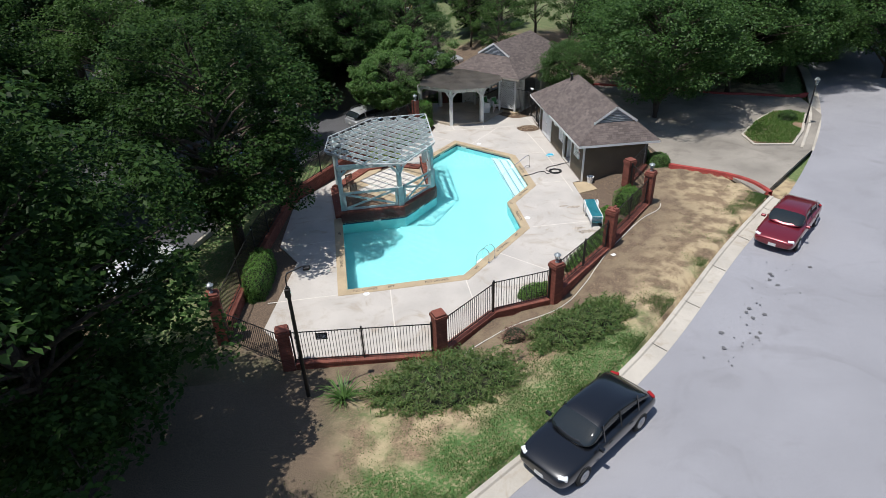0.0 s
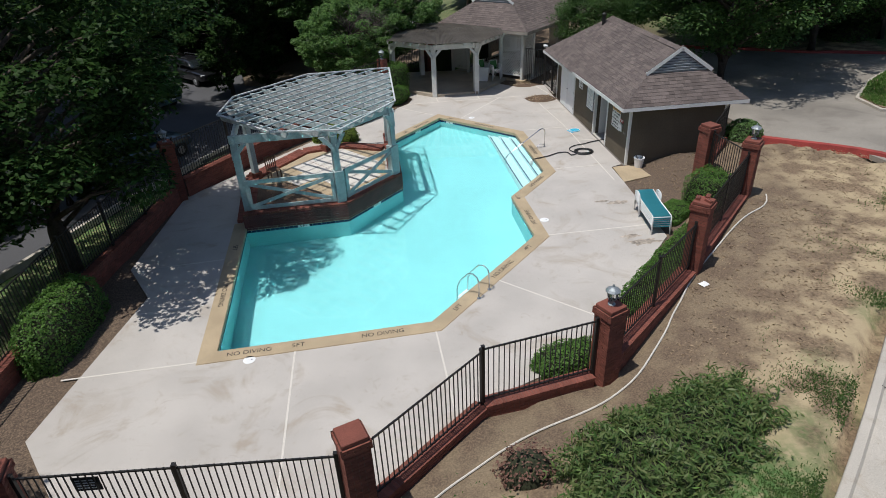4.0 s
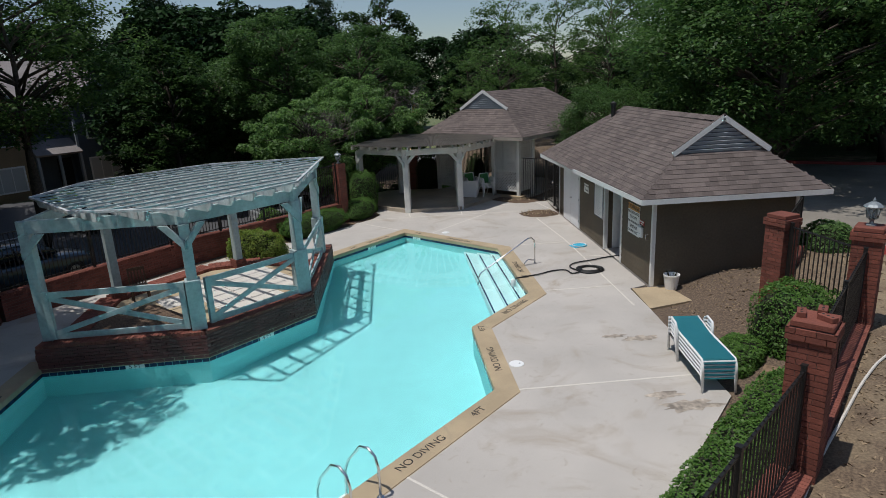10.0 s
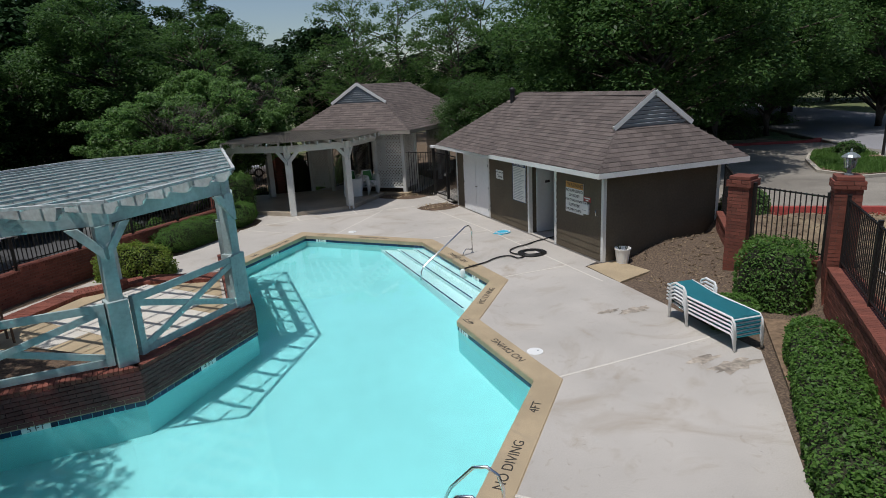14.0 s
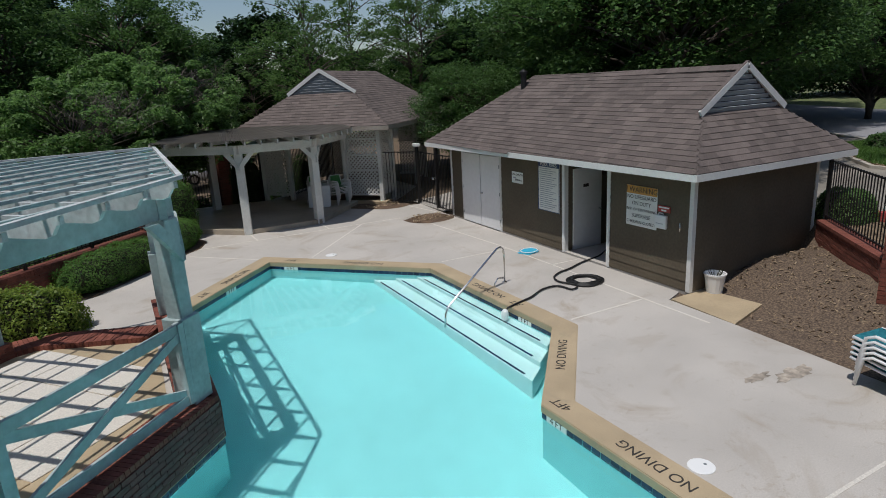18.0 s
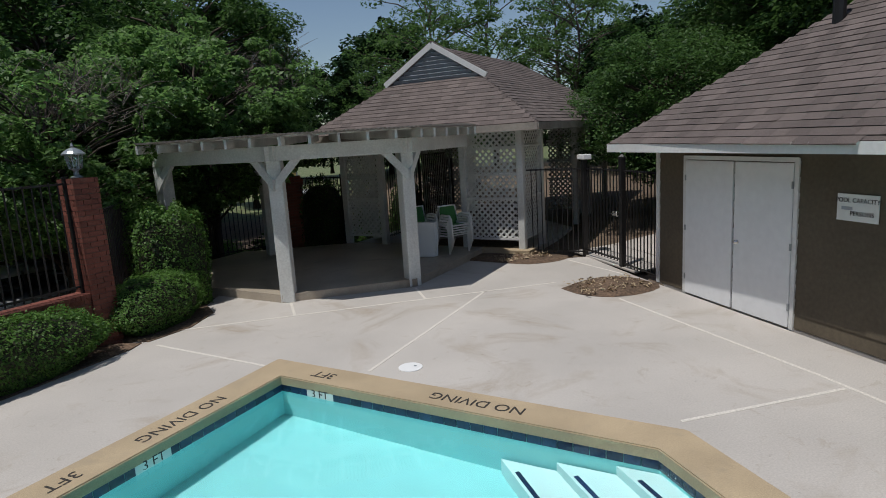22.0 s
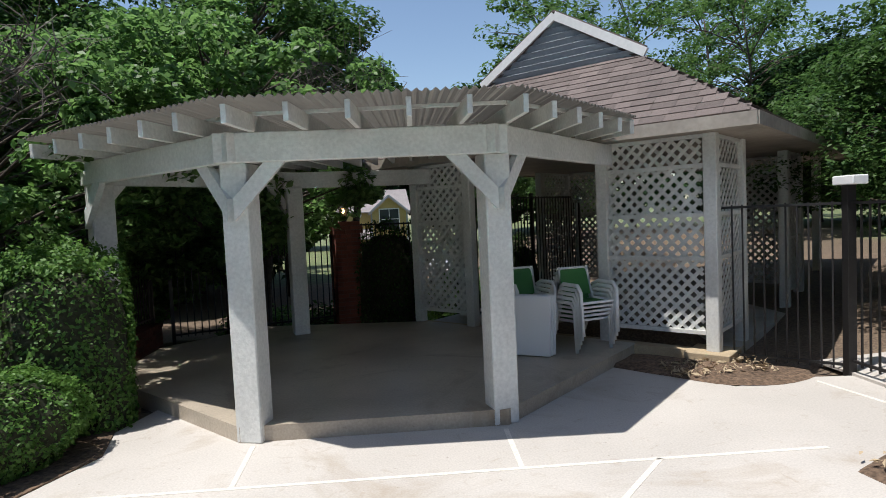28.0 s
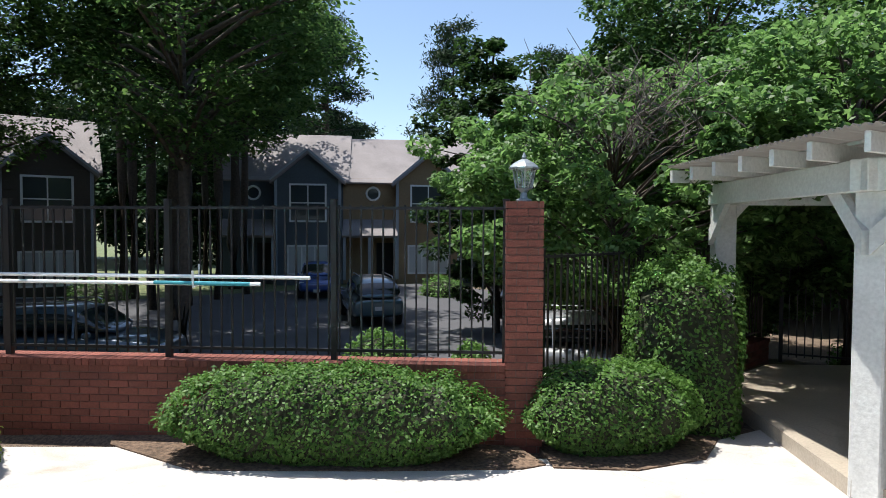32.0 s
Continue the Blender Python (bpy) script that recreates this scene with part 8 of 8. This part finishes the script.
car("white saloon parked along the far street", (0.70, 0.71, 0.72), 49.0, 71.0, 0.6, 200)
car("silver saloon parked along the far street", (0.35, 0.36, 0.38), 53.5, 73.5, 0.6, 200)
car("white car behind the trees", (0.65, 0.66, 0.67), 8.0, 66.0, -0.9, 10)

# ---- townhouses ----
CLAP_GREY = material("blue_grey_siding", (0.085, 0.105, 0.12), 0.8, grain=10, spread=0.08, patch=0.1)
CLAP_TAN = material("tan_siding", (0.27, 0.185, 0.10), 0.8, grain=10, spread=0.08, patch=0.1)
CLAP_YELLOW = material("yellow_siding", (0.50, 0.37, 0.15), 0.8, grain=10, spread=0.08, patch=0.1)
CLAP_DARK = material("olive_siding", (0.075, 0.06, 0.045), 0.8, grain=10, spread=0.08, patch=0.1)
ROOF_GREY = material("grey_brown_shingle", (0.26, 0.235, 0.23), 0.95, grain=14, spread=0.12, patch=0.15, patch_size=1.5, bump=0.2)
PANE = material("window_pane", (0.05, 0.06, 0.065), 0.05, spec=0.8)
BLIND = material("window_blind", (0.45, 0.46, 0.45), 0.6)


def window(parent, x, z, w, h, y=0.0, bars=(1, 1), blind=False):
    win = part("window", box(bmesh.new(), x - w / 2, y - 0.05, z, x + w / 2, y + 0.02, z + h), BLIND if blind else PANE, parent)
    for x0, x1, z0, z1 in ((x - w / 2 - 0.1, x + w / 2 + 0.1, z - 0.1, z), (x - w / 2 - 0.1, x + w / 2 + 0.1, z + h, z + h + 0.1), (x - w / 2 - 0.1, x - w / 2, z, z + h), (x + w / 2, x + w / 2 + 0.1, z, z + h)):
        part("frame", box(bmesh.new(), x0, y - 0.09, z0, x1, y, z1), TRIM_WHITE, win)
    for k in range(bars[0]):
        c = x - w / 2 + w * (k + 1) / (bars[0] + 1)
        part("glazing_bar", box(bmesh.new(), c - 0.03, y - 0.075, z, c + 0.03, y - 0.05, z + h), TRIM_WHITE, win)
    for k in range(bars[1]):
        c = z + h * (k + 1) / (bars[1] + 1)
        part("glazing_bar", box(bmesh.new(), x - w / 2, y - 0.073, c - 0.03, x + w / 2, y - 0.05, c + 0.03), TRIM_WHITE, win)
    return win


def siding(bm, x0, x1, z0, z1, y):
    z = z0
    while z < z1:
        t = min(z + 0.2, z1)
        v = [bm.verts.new(q) for q in ((x0, y - 0.03, z), (x1, y - 0.03, z), (x1, y - 0.006, t), (x0, y - 0.006, t), (x0, y, z), (x1, y, z))]
        bm.faces.new(v[:4])
        bm.faces.new((v[4], v[5], v[1], v[0]))
        z = t


def gable_roof(parent, x0, x1, y0, y1, ez, rz, axis_y, mat, ov=0.35):
    """Two slopes; the ridge runs along y when axis_y, else along x."""
    if axis_y:
        c = (x0 + x1) / 2
        k = (rz - ez) / (c - x0)
        a = [[(x0 - ov, y0 - ov, ez - ov * k), (c, y0 - ov, rz), (c, y1, rz), (x0 - ov, y1, ez - ov * k)], [(c, y0 - ov, rz), (x1 + ov, y0 - ov, ez - ov * k), (x1 + ov, y1, ez - ov * k), (c, y1, rz)]]
    else:
        c = (y0 + y1) / 2
        k = (rz - ez) / (c - y0)
        a = [[(x0 - ov, y0 - ov, ez - ov * k), (x1 + ov, y0 - ov, ez - ov * k), (x1 + ov, c, rz), (x0 - ov, c, rz)], [(x0 - ov, c, rz), (x1 + ov, c, rz), (x1 + ov, y1 + ov, ez - ov * k), (x0 - ov, y1 + ov, ez - ov * k)]]
    for pts in a:
        bm = bmesh.new()
        roof_plane(bm, pts, 0.12)
        part("roof", bm, mat, parent)


def gable_end(parent, x0, x1, y, ez, rz, mat):
    bm = bmesh.new()
    f = bm.faces.new([bm.verts.new(q) for q in ((x0, y, ez), (x1, y, ez), ((x0 + x1) / 2, y, rz))])
    r = bmesh.ops.extrude_face_region(bm, geom=[f])
    bmesh.ops.translate(bm, verts=[v for v in r["geom"] if isinstance(v, bmesh.types.BMVert)], vec=(0, 0.15, 0))
    bmesh.ops.recalc_face_normals(bm, faces=bm.faces)
    part("gable", bm, mat, parent)
    c = (x0 + x1) / 2
    for a, b in (((x0 - 0.25, ez - 0.2), (c, rz + 0.05)), ((x1 + 0.25, ez - 0.2), (c, rz + 0.05))):
        bm = bmesh.new()
        beam(bm, (a[0], y - 0.3, a[1]), (b[0], y - 0.3, b[1]), 0.08, 0.2)
        part("rake_board", bm, TRIM_GREY, parent)


def townhouse(label, m, clap, ez=6.0, rz=8.9, left_wing=True):
    """Two-storey unit, front towards its own -y: a projecting gabled bay and a lower entry."""
    h = thing("townhouse", label, "house", "townhouses", m)
    w, d = 6.9, 9.0
    bm = bmesh.new()
    box(bm, -w / 2, 0.9, -0.5, w / 2, d, ez)
    wall = part("wall", bm, clap, h, "lapped board wall")
    bm = bmesh.new()
    siding(bm, -w / 2, w / 2, 0, ez, 0.9)
    tagged(part("siding_board", bm, clap, wall), kind="stuff")
    gable_roof(h, -w / 2, w / 2, 0.9, d, ez, rz, False, ROOF_GREY)
    bx0, bx1 = -0.3, 3.3
    bm = bmesh.new()
    box(bm, bx0, 0.0, -0.5, bx1, 1.0, ez - 0.15)
    bay = part("bay", bm, clap, h, "projecting bay")
    bm = bmesh.new()
    siding(bm, bx0, bx1, 0, ez - 0.15, 0.0)
    tagged(part("siding_board", bm, clap, bay), kind="stuff")
    gable_end(h, bx0, bx1, 0.0, ez - 0.15, ez + 1.35, clap)
    gable_roof(h, bx0, bx1, 0.0, 4.0, ez - 0.15, ez + 1.35, True, ROOF_GREY)
    window(h, 1.5, 3.4, 1.9, 2.0, 0.0, (1, 1))
    window(h, 1.5, 0.4, 2.2, 1.5, 0.0, (2, 0), True)
    for x in (bx0, bx1):
        bm = bmesh.new()
        box(bm, x - 0.08, -0.06, 0, x + 0.08, 0.04, ez - 0.1)
        part("corner_board", bm, TRIM_GREY, h)
    # round window, entry roof and door
    bm = bmesh.new()
    tube(bm, [(-1.7 + 0.38 * math.cos(a), 0.84, 5.0 + 0.38 * math.sin(a)) for a in np.linspace(0, math.tau, 17)], 0.07, 6)
    rw = part("round_window", bm, TRIM_WHITE, h, "white round window")
    bm = bmesh.new()
    lathe(bm, [(0.36, 0), (0.36, 0.02)], 16)
    bmesh.ops.transform(bm, matrix=pose(-1.7, 0.87, 5.0, 90), verts=bm.verts)
    part("pane", bm, PANE, rw)
    bm = bmesh.new()
    roof_plane(bm, [(-w / 2, -0.5, 2.55), (bx0, -0.5, 2.55), (bx0, 0.9, 3.5), (-w / 2, 0.9, 3.5)], 0.15)
    part("entry_roof", bm, ROOF_GREY, h)
    for x in (-w / 2 + 0.12, -1.9, bx0 - 0.12):
        bm = bmesh.new()
        box(bm, x - 0.08, -0.42, 0, x + 0.08, -0.26, 2.5)
        part("porch_post", bm, TRIM_GREY, h)
    bm = bmesh.new()
    box(bm, -1.5, 0.84, 0, -0.5, 0.9, 2.1)
    part("front_door", bm, DARK, h)
    return h


for i, (cx, cy, clap, lab) in enumerate(((-27.2, 55.5, CLAP_GREY, "blue-grey two-storey townhouse with a gabled bay"), (-23.0, 61.65, CLAP_TAN, "tan two-storey townhouse with a gabled bay"), (-18.9, 67.8, CLAP_GREY, "grey two-storey townhouse half hidden by trees"))):
    townhouse(lab, pose(cx, cy, -1.05, 0, 0, 56) @ Matrix.Scale(1.08, 4), clap, 6.0 if i != 1 else 5.9, 9.0 if i != 1 else 8.8)
townhouse("dark olive townhouse among the pines", pose(-28.4, 41.9, -1.15, 0, 0, 82) @ Matrix.Scale(1.07, 4), CLAP_DARK)
townhouse("yellow house with a white window beyond the shelter", pose(4.9, 101.0, -2.6, 0, 0, 5), CLAP_YELLOW, 5.4, 7.6)
townhouse("grey house hidden in the wood", pose(-31.0, 76.0, -1.3, 0, 0, 50), CLAP_DARK)
